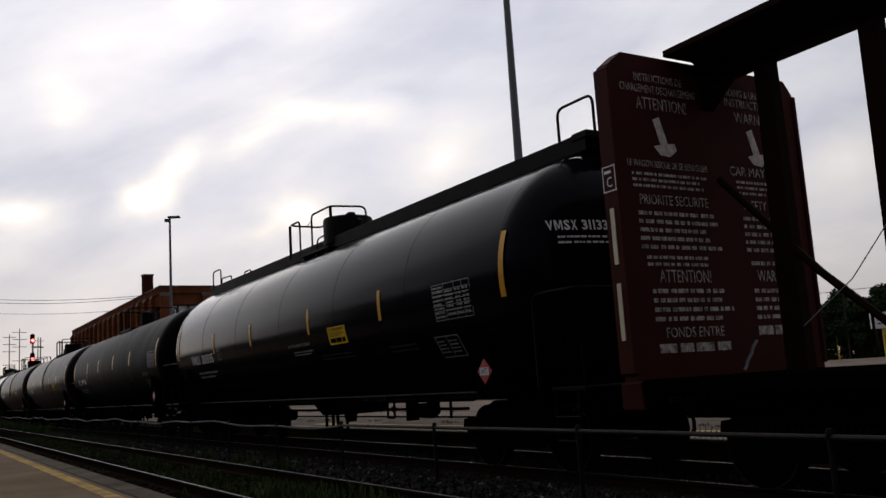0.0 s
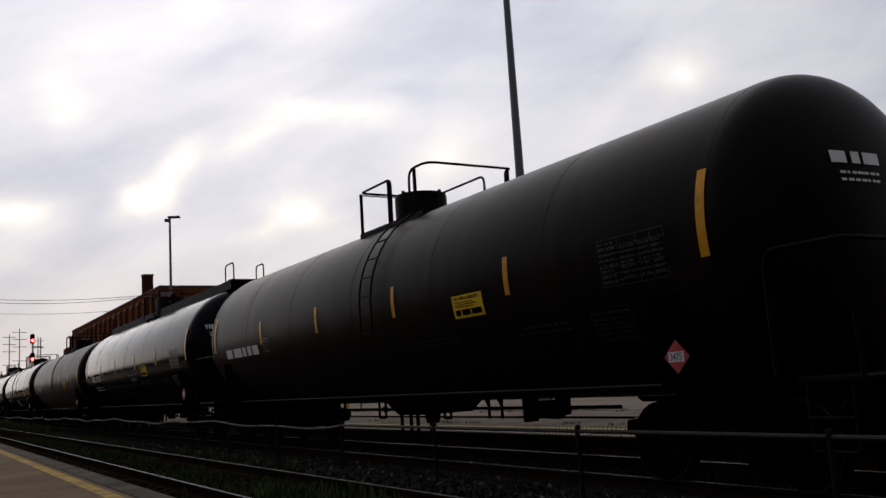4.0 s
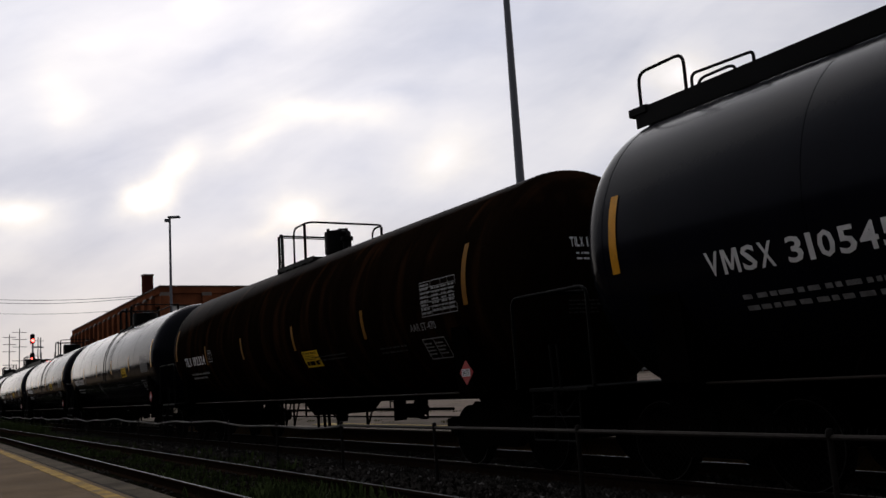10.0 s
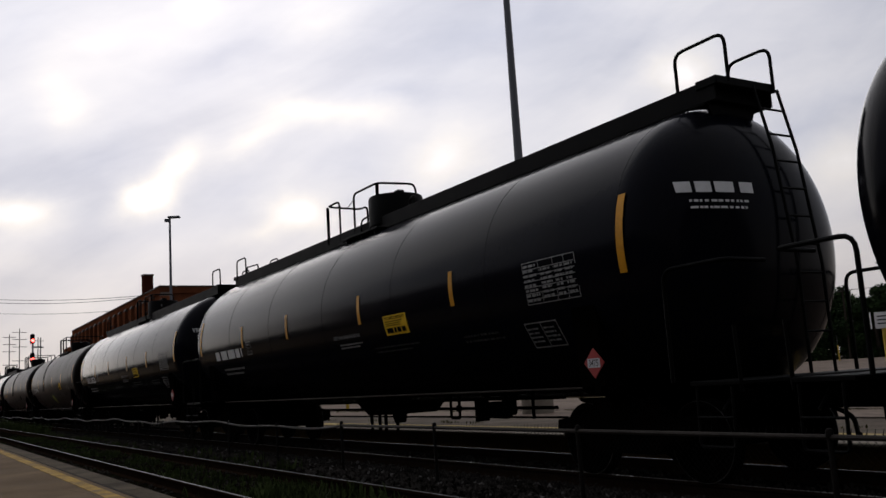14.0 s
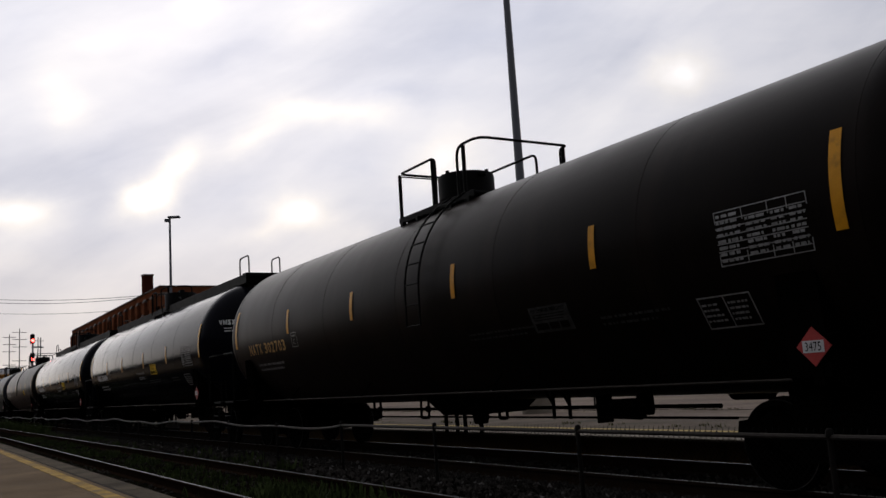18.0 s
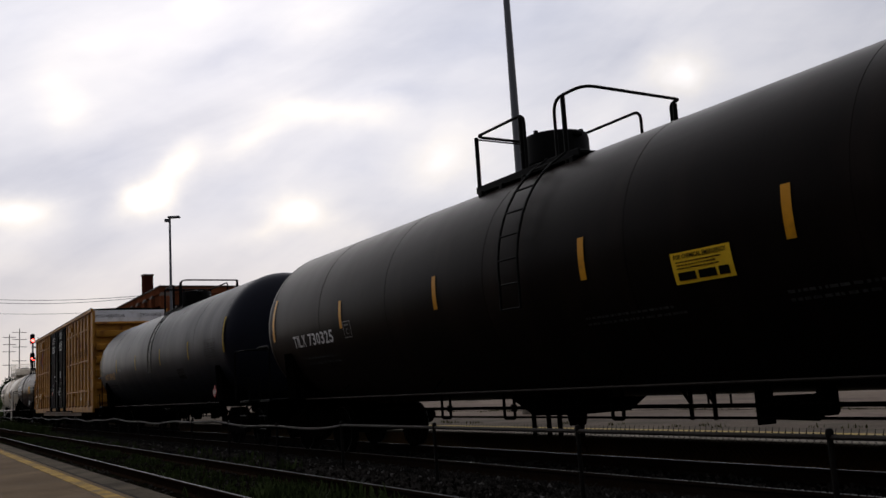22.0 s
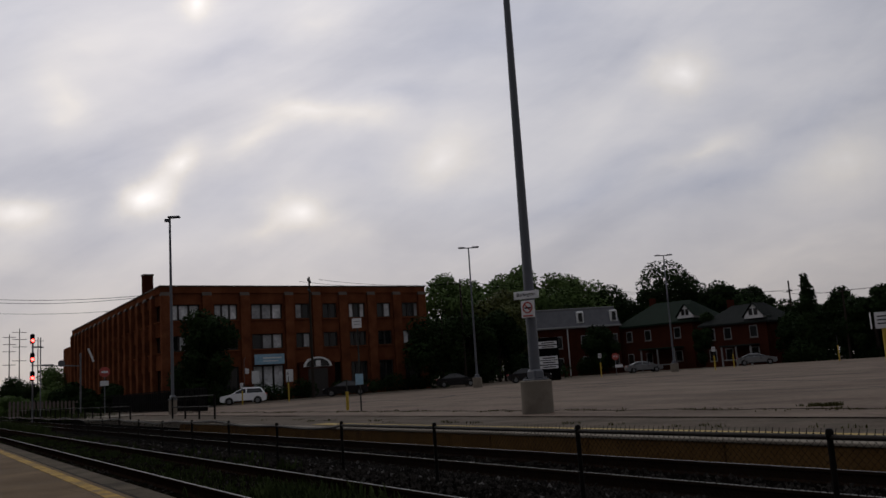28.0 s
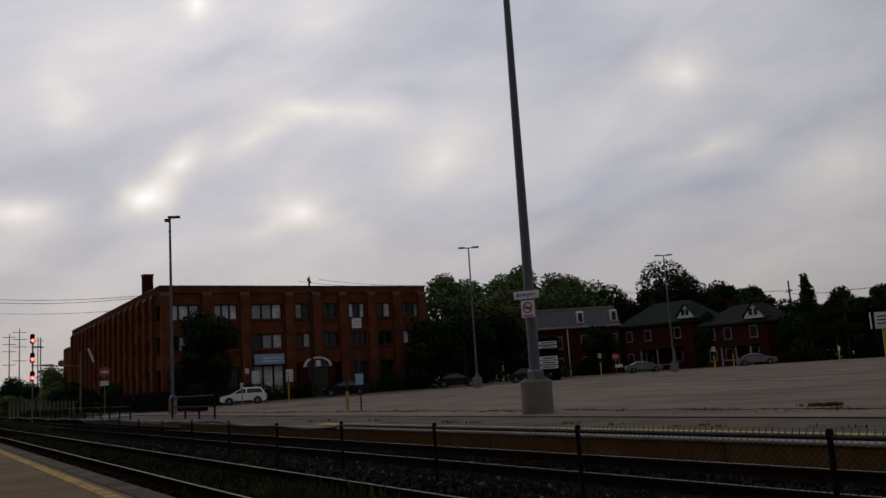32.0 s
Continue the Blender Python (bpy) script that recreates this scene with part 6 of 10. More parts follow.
# ---- parked cars ----
def parked_car(at, yaw, paint, label, length=4.4, height=1.62, suv=True):
    c = thing("car", label, "car", "parked cars", at=pose(*at, 0, 0, yaw))
    L, h = length / 2, height
    axles = (-L + 0.82, L - 0.86)
    low = [(-L + 0.10, 0.30)]
    for x in axles:
        low += [(x - 0.40, 0.24)] + [(x - 0.40 * math.cos(math.pi * k / 6), 0.34 + 0.38 * math.sin(math.pi * k / 6)) for k in range(7)] + [(x + 0.40, 0.24)]
    low += [(L - 0.12, 0.30), (L, 0.46), (L - 0.03, 0.70), (L - 0.22, 0.86), (L - 1.10, 1.00), (-L + 0.12, 1.00), (-L + 0.02, 0.85), (-L, 0.50)]
    part("body", Geo().prism(low, -0.87, 0.87, "y"), paint, c, "", 30)
    back = -L + (0.14 if suv else 0.55)
    rear = back + (0.34 if suv else 0.75)
    cab = [(back, 0.985), (rear, h - 0.10), (rear + 0.32, h - 0.01), (-0.12, h), (L - 2.06, h - 0.07), (L - 1.02, 0.985)]
    def half_width(z):
        return 0.85 - 0.24 * (z - 0.985) / (h - 0.985)
    n = len(cab)
    shell = Geo().add([(x, -half_width(z), z) for x, z in cab] + [(x, half_width(z), z) for x, z in cab],
                      [tuple(range(n)), tuple(range(2 * n - 1, n - 1, -1))] + [(k, (k + 1) % n, n + (k + 1) % n, n + k) for k in range(n)])
    part("cabin", shell, paint, c, "", 30)
    z0, z1 = 1.03, h - 0.13
    panes = (((back + 0.16, z0), (rear + 0.06, z1 - 0.02), (-0.34, z1), (-0.34, z0)), ((-0.26, z0), (-0.26, z1), (L - 2.02, z1 - 0.03), (L - 1.24, z0)))
    for s in (-1, 1):
        for quad in panes:
            part("side_glass", Geo().add([(x, s * (half_width(z) + 0.008), z) for x, z in quad], [(0, 1, 2, 3)]), WINDOW_DARK, c, "", None)
        for x in axles:
            w = part("wheel", Geo().lathe([(-0.1, 0.0), (-0.1, 0.28), (-0.07, 0.33), (0.07, 0.33), (0.1, 0.28), (0.1, 0.0)], 24, "y", at=(x, s * 0.79, 0.33)), TYRE, c)
            part("hub", Geo().lathe([(-0.012, 0), (-0.012, 0.20), (0.012, 0.20), (0.012, 0)], 14, "y", at=(x, s * 0.895, 0.33)), CAR_SILVER, w)
        part("headlight", Geo().box((L - 0.20, s * 0.70, 0.76), (0.34, 0.32, 0.13), 0.04), HEADLIGHT, c)
        part("tail_light", Geo().box((-L + 0.08, s * 0.72, 0.88), (0.14, 0.28, 0.16), 0.03), SIGN_RED, c)
        part("mirror", Geo().box((L - 1.42, s * 0.95, 1.05), (0.12, 0.2, 0.14), 0.03), paint, c)
        part("sill_trim", Geo().box((0.0, s * 0.872, 0.30), (length - 2.6, 0.03, 0.12), 0.01), TYRE, c)
    slope = Vector((L - 1.02 - (L - 2.06), 0, 0.985 - (h - 0.07)))
    top = Vector((L - 2.06, 0, h - 0.07))
    lift_ = Vector((-slope.z, 0, slope.x)).normalized() * 0.01
    a_, b_ = top + slope * 0.08 + lift_, top + slope * 0.92 + lift_
    part("windscreen", Geo().add([(a_.x, -0.58, a_.z), (a_.x, 0.58, a_.z), (b_.x, 0.74, b_.z), (b_.x, -0.74, b_.z)], [(0, 1, 2, 3)]), WINDOW_DARK, c, "", None)
    part("bumper", Geo().box((L - 0.03, 0, 0.42), (0.14, 1.6, 0.20), 0.05), TYRE, c)
    part("grille", Geo().box((L - 0.05, 0, 0.66), (0.08, 0.9, 0.12), 0.02), TYRE, c)
    return c


parked_car((-82.3, 27.1, lot_z(27) - 0.05), -112, CAR_WHITE, "white SUV turning into the car park", 4.3, 1.58)
parked_car((-84.0, 38.5, lot_z(38)), -118, CAR_DARK, "dark car parked before the factory", 4.6, 1.5, False)
parked_car((-84.0, 52.0, lot_z(52)), 60, CAR_DARK, "dark car parked by the factory", 4.6, 1.5, False)
parked_car((-84.5, 80.5, lot_z(80)), 60, CAR_SILVER, "silver car parked at the edge of the lot", 4.6, 1.45, False)
parked_car((-72.5, 87.5, lot_z(87)), 45, CAR_SILVER, "silver car parked before the houses", 4.6, 1.45, False)
parked_car((-50.5, 92.5, lot_z(90)), 45, CAR_SILVER, "pale car parked at the far edge of the lot", 4.6, 1.5, False)
parked_car((-76.0, 56.0, lot_z(56)), 60, CAR_DARK, "dark car parked behind the light mast", 4.6, 1.5, False)
# ---- the train ----
R_TANK, Z_TANK = 1.61, 2.475
R_TALL, Z_TALL = 1.555, 2.45
R_TILX, Z_TILX = 1.583, 2.452      # the slightly lower tanks
TRUCK_X, END_X = 7.05, 9.15


def on_tank(x, z, off=0.012, r=R_TANK, zc=Z_TANK, side=-1):
    d = z - zc
    return (x, side * math.sqrt(max(0.02, (r + off) ** 2 - d * d)), z)


HEAD_POWER = 2.3     # the heads are a little fuller than an ellipse


def on_head(y, z, a, depth, off=0.015, r=R_TANK, zc=Z_TANK, end=1):
    q = 1 - (math.hypot(y, z - zc) / r) ** HEAD_POWER
    return (end * (a + depth * max(0.0, q) ** (1 / HEAD_POWER) + off), y, z)


def tank_profile(a, depth, r):
    pts = []
    n = 16
    for i in range(n + 1):
        t = math.pi / 2 * i / n
        pts.append((-a - depth * math.cos(t) ** (2 / HEAD_POWER) if i < n else -a, r * math.sin(t) ** (2 / HEAD_POWER)))
    return pts + [(-x, y) for x, y in reversed(pts)]


def patch(x0, x1, z0, z1, r=R_TANK, zc=Z_TANK, off=0.010, thick=0.006):
    """A strip of tape or a decal lying on the tank's near side."""
    g, n = Geo(), 6
    for o in (off,):
        verts = []
        for x in (x0, x1):
            for i in range(n + 1):
                verts.append(on_tank(x, z0 + (z1 - z0) * i / n, o, r, zc))
        k = n + 1
        g.add(verts, [(i, i + 1, k + i + 1, k + i) for i in range(n)])
    return g


WHEEL_R = 0.42
wheel_geo = Geo().lathe([(-0.065, 0.0), (-0.065, 0.12), (-0.03, 0.16), (-0.03, 0.33), (-0.065, 0.36), (-0.065, WHEEL_R), (0.045, WHEEL_R + 0.004), (0.065, WHEEL_R + 0.03),
                         (0.075, WHEEL_R + 0.02), (0.075, 0.37), (0.03, 0.33), (0.03, 0.16), (0.065, 0.12), (0.065, 0.0)], 32, "y")
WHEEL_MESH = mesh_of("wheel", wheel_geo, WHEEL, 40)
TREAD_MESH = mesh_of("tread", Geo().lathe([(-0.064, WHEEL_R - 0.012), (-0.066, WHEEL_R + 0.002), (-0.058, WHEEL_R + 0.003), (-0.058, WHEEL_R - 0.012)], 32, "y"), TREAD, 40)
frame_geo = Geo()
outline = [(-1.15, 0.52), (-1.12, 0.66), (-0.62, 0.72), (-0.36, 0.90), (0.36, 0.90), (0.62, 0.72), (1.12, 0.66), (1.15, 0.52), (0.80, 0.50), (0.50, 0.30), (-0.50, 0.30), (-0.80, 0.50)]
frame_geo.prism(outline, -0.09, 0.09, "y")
SIDEFRAME_MESH = mesh_of("sideframe", frame_geo, GRIME_SHADE, 30)
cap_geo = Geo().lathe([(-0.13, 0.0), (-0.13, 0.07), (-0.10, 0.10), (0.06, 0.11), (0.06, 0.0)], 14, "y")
CAP_MESH = mesh_of("bearing_cap", cap_geo, GRIME_SHADE, 40)
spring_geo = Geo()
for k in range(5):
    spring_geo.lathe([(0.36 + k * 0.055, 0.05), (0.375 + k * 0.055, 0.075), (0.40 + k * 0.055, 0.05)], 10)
SPRING_MESH = mesh_of("spring", spring_geo, GRIME_SHADE, 40)
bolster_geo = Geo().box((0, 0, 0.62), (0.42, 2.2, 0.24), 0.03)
BOLSTER_MESH = mesh_of("bolster", bolster_geo, GRIME_SHADE, 30)
AXLE_MESH = mesh_of("axle", Geo().tube([(0, -0.95, 0), (0, 0.95, 0)], 0.085, 12), GRIME_SHADE, 40)
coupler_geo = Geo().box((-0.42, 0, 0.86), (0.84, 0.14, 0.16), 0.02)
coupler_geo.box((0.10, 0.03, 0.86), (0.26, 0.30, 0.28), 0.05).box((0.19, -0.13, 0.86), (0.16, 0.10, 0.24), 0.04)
COUPLER_MESH = mesh_of("coupler", coupler_geo, GRIME_SHADE, 30)


def sub(name, me, parent, m):
    ob = new(name, me)
    ob.parent, ob.matrix_basis = parent, m
    return ob


def truck(parent, x):
    """A two-axle truck under a car."""
    b = sub("truck", BOLSTER_MESH, parent, pose(x, 0, 0))
    b["label"] = "grimy cast steel two-axle truck"
    for s in (-1, 1):
        sub("sideframe", SIDEFRAME_MESH, b, pose(0, s * 1.0, 0))
        sub("spring", SPRING_MESH, b, pose(-0.14, s * 1.0, 0))
        sub("spring", SPRING_MESH, b, pose(0.14, s * 1.0, 0))
        for d in (-0.89, 0.89):
            sub("bearing_cap", CAP_MESH, b, pose(d, s * 1.02, 0.52, 0, 0, 0 if s < 0 else 180))
            sub("wheel", WHEEL_MESH, b, pose(d, s * 0.76, WHEEL_R, 0, 0, 0 if s < 0 else 180))
            sub("wheel_tread", TREAD_MESH, b, pose(d, s * 0.76, WHEEL_R, 0, 0, 0 if s < 0 else 180))
    for d in (-0.89, 0.89):
        sub("axle", AXLE_MESH, b, pose(d, 0, WHEEL_R))


def end_gear(car, end_x, mat, rail_z=2.16, inward=False):
    """Couplers, sills, ladders, hand rails and hoses at both ends."""
    for e in (-1, 1):
        turn_ = pose(e * (end_x - 0.42), 0, 0, 0, 0, 0 if e > 0 else 180)
        ob = sub("coupler", COUPLER_MESH, car, turn_)
        ob["label"] = "rusty knuckle coupler"
        part("air_hose", Geo().tube(fillet([(e * (end_x - 0.6), 0.35, 0.75), (e * (end_x - 0.25), 0.35, 0.60), (e * (end_x - 0.12), 0.2, 0.38), (e * (end_x + 0.0), 0.05, 0.45)], 0.1), 0.025, 6), BLACK_STEEL, car)
        part("uncoupling_lever", Geo().tube(fillet([(e * (end_x - 0.35), 0.1, 0.98), (e * (end_x - 0.35), -1.2, 0.98), (e * (end_x - 0.35), -1.42, 0.78)], 0.06), 0.014, 6), mat, car)
        for s in (-1, 1):
            x0, x1 = (e * (end_x - 0.42), e * (end_x - 1.7)) if inward else (e * (end_x - 0.9), e * (end_x - 0.12))
            pts = fillet([(x0, s * 1.46, 1.05), (x0, s * 1.46, rail_z), (x1, s * 1.46, rail_z), (x1, -s * 0.0 + s * 0.9, rail_z)], 0.14)
            part("hand_rail", Geo().tube(pts, 0.03 if inward else 0.022, 8), mat, car)
            part("corner_post", Geo().tube([(x1, s * 1.40, 0.95), (x1, s * 1.42, 1.55)], 0.02, 6), mat, car)
            step = fillet([(e * (end_x - 0.62), s * 1.44, 1.0), (e * (end_x - 0.62), s * 1.46, 0.45), (e * (end_x - 0.20), s * 1.46, 0.45), (e * (end_x - 0.20), s * 1.44, 1.0)], 0.04, 2)
            g = Geo().tube(step, 0.016, 6).tube([(e * (end_x - 0.62), s * 1.46, 0.72), (e * (end_x - 0.20), s * 1.46, 0.72)], 0.014, 6)
            part("sill_step", g, mat, car)
        part("end_platform", Geo().box((e * (end_x - 0.42), 0, 1.03), (0.62, 2.85, 0.05), 0.01), mat, car)


def railing(car, pts, mat, r=0.022, name="hand_rail"):
    part(name, Geo().tube(fillet(pts, 0.13), r, 8), mat, car)


def side_ladder(car, x, mat, r, zc, z_low, width=0.40, side=-1, z_top=None):
    """A ladder bent round the tank from the platform down to the sill."""
    z_top = z_top or zc + r * 0.93
    rail_pts = []
    n = 12
    for i in range(n + 1):
        z = z_top + (z_low - z_top) * i / n
        d = max(z, zc - 0.1) - zc
        y = side * math.sqrt(max(0.01, (r + 0.09) ** 2 - d * d))
        rail_pts.append((y, z))
    for s in (-0.5, 0.5):
        part("ladder_rail", Geo().tube([(x + s * width, y, z) for y, z in rail_pts], 0.016, 6), mat, car)
    z = z_top - 0.16
    while z > z_low:
        d = max(z, zc - 0.1) - zc
        y = side * math.sqrt(max(0.01, (r + 0.09) ** 2 - d * d))
        part("ladder_rung", Geo().tube([(x - width / 2, y, z), (x + width / 2, y, z)], 0.013, 6), mat, car)
        z -= 0.30


GEAR = {  # hangers that carry the rods: pairs joined below, single bars, braced bars, drop bars
    "plain": (((-4.55, -4.30), (-2.83, -2.58), (-1.10, -0.85), (1.18, 1.37)), (), (2.45, 2.78), ()),
    "tall": (((4.2, 4.45),), (-3.6, -2.72, -2.15, -0.76, 0.72, 3.4), (), (-1.95, -1.46, 2.2)),
    "walk": (((-4.4, -4.15), (2.6, 2.85)), (4.1, 4.75), (), ()),
    "back": (((-4.55, -4.30), (-4.05, -3.9), (-2.0, -1.85), (1.55, 1.80)), (-3.6, -3.4), (-3.2,), ())}


def under_gear(car, half, mat=GRIME_SHADE, r=R_TANK, zc=Z_TANK, kind="plain"):
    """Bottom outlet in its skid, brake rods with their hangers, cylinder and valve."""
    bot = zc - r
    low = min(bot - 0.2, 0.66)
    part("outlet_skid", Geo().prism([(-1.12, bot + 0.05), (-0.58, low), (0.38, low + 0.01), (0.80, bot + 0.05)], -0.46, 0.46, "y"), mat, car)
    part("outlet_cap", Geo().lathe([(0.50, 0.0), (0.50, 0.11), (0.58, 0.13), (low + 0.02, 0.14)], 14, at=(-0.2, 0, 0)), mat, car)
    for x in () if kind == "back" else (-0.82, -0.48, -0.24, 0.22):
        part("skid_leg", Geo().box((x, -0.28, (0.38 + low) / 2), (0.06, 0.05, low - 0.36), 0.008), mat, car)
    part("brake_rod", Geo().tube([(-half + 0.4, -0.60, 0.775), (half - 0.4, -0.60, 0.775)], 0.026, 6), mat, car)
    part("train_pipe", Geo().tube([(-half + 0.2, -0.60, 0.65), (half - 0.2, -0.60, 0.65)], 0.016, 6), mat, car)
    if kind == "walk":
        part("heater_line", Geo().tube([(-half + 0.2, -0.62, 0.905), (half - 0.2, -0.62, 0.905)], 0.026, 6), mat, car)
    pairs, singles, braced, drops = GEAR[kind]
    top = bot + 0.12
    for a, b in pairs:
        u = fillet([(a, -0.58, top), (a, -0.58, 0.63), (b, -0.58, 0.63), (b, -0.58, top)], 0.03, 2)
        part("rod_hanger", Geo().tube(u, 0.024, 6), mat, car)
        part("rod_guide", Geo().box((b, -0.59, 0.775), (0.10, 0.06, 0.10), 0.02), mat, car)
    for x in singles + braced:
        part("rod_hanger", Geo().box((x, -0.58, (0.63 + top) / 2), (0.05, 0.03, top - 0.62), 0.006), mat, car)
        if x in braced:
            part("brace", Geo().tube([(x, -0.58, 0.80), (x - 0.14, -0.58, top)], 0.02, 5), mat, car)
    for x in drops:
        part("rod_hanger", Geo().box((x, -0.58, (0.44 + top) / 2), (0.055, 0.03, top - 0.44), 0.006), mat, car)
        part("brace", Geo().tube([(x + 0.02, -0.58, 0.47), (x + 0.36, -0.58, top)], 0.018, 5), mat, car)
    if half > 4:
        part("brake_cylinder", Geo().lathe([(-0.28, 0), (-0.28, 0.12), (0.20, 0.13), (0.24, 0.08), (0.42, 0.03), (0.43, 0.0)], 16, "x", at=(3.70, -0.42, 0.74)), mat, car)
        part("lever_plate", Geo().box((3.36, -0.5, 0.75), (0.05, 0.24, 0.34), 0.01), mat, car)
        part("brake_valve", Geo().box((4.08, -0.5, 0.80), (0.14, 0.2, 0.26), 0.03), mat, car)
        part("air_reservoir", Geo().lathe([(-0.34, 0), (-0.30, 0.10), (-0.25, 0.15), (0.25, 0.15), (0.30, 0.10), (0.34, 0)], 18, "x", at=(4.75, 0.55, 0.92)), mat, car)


def short_gear(car, bot, mat=GRIME_SHADE):
    """Rods, hangers and brake cylinder under a short tank."""
    part("pull_rod", Geo().tube([(-0.25, -0.58, 0.925), (2.9, -0.58, 0.975)], 0.038, 8), mat, car)
    part("train_pipe", Geo().tube([(-2.6, -0.62, bot - 0.005), (2.9, -0.62, bot + 0.005)], 0.014, 6), mat, car)
    part("brake_rod", Geo().tube([(-2.8, -0.58, 0.74), (2.9, -0.58, 0.755)], 0.013, 6).tube([(-0.6, -0.58, 0.75), (-0.1, -0.58, 0.745)], 0.03, 6).lathe([(-0.03, 0), (-0.03, 0.05), (0.03, 0.05), (0.03, 0)], 10, "y", at=(0.26, -0.58, 0.755)), mat, car)
    for x, z in ((0.15, 0.70), (0.59, 0.72), (1.36, 0.65), (1.67, 0.65), (1.90, 0.73), (2.23, 0.74)):
        part("rod_hanger", Geo().box((x, -0.58, (z + bot) / 2), (0.06, 0.03, bot + 0.08 - z), 0.006), mat, car)
    for a, b in ((1.17, 1.36), (1.49, 1.66)):
        part("brace", Geo().tube([(a, -0.58, 0.95), (b, -0.58, 0.66)], 0.02, 6), mat, car)
    for a, b, z in ((1.36, 1.67, 0.66), (0.15, 0.59, 0.71)):
        part("hanger_tie", Geo().tube([(a, -0.58, z), (b, -0.58, z)], 0.014, 5), mat, car)
    part("brake_cylinder", Geo().lathe([(-0.36, 0), (-0.36, 0.13), (0.10, 0.15), (0.16, 0.08), (0.34, 0.03), (0.35, 0)], 16, "x", at=(-0.78, -0.5, 0.80)), mat, car)
    part("brake_valve", Geo().box((-1.05, -0.52, 0.76), (0.18, 0.24, 0.26), 0.03).box((-0.66, -0.52, 0.70), (0.24, 0.2, 0.14), 0.03), mat, car)
    part("air_reservoir", Geo().lathe([(-0.52, 0), (-0.48, 0.14), (-0.40, 0.20), (0.40, 0.20), (0.48, 0.14), (0.52, 0)], 18, "x", at=(-1.98, -0.5, 0.83)), mat, car)
    for x in (-2.3, -1.66):
        part("reservoir_strap", Geo().box((x, -0.5, 0.93), (0.05, 0.46, 0.26), 0.01), mat, car)
    part("mounting_plate", Geo().box((-0.80, -0.42, 0.90), (0.95, 0.05, 0.34), 0.01), mat, car)
    part("outlet_valve", Geo().lathe([(bot + 0.06, 0.16), (bot - 0.06, 0.15), (bot - 0.08, 0.10), (0.62, 0.10), (0.60, 0.0)], 14, at=(-0.45, 0, 0)), mat, car)
    part("valve_spindle", Geo().tube([(-0.45, -0.9, 0.90), (-0.45, 0, 0.90)], 0.02, 6).box((-0.42, -0.7, 0.95), (0.1, 0.06, 0.16), 0.02), mat, car)


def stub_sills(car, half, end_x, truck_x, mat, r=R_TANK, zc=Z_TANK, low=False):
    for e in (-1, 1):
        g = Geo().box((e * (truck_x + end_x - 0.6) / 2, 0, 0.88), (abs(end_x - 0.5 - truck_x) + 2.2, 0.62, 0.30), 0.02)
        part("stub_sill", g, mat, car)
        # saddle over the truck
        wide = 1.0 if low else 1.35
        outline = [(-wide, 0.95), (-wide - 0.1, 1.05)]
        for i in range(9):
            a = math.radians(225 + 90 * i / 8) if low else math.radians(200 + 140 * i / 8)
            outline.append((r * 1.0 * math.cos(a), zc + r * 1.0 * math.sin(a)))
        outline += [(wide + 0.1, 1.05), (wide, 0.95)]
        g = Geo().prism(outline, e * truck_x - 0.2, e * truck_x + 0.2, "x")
        # the cradle's shade is part of the bolster's dark colour
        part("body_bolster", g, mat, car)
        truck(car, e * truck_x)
    for s in (-1, 1):
        # added rods and brackets: the pale line draws the tank's lower highlight
        part("side_sill_rod", Geo().tube([(-half - 0.3, s * 1.25, 1.03), (half + 0.3, s * 1.25, 1.03)], 0.014, 6), EDGE_GLINT, car, "pale rod drawing the glint along the tank's foot")
        for x in (-half * 0.8, -half * 0.3, half * 0.3, half * 0.8):
            part("rod_bracket", Geo().tube([(x, s * 1.25, 1.03), (x, s * 1.02, zc - r + 0.42)], 0.012, 5), mat, car)


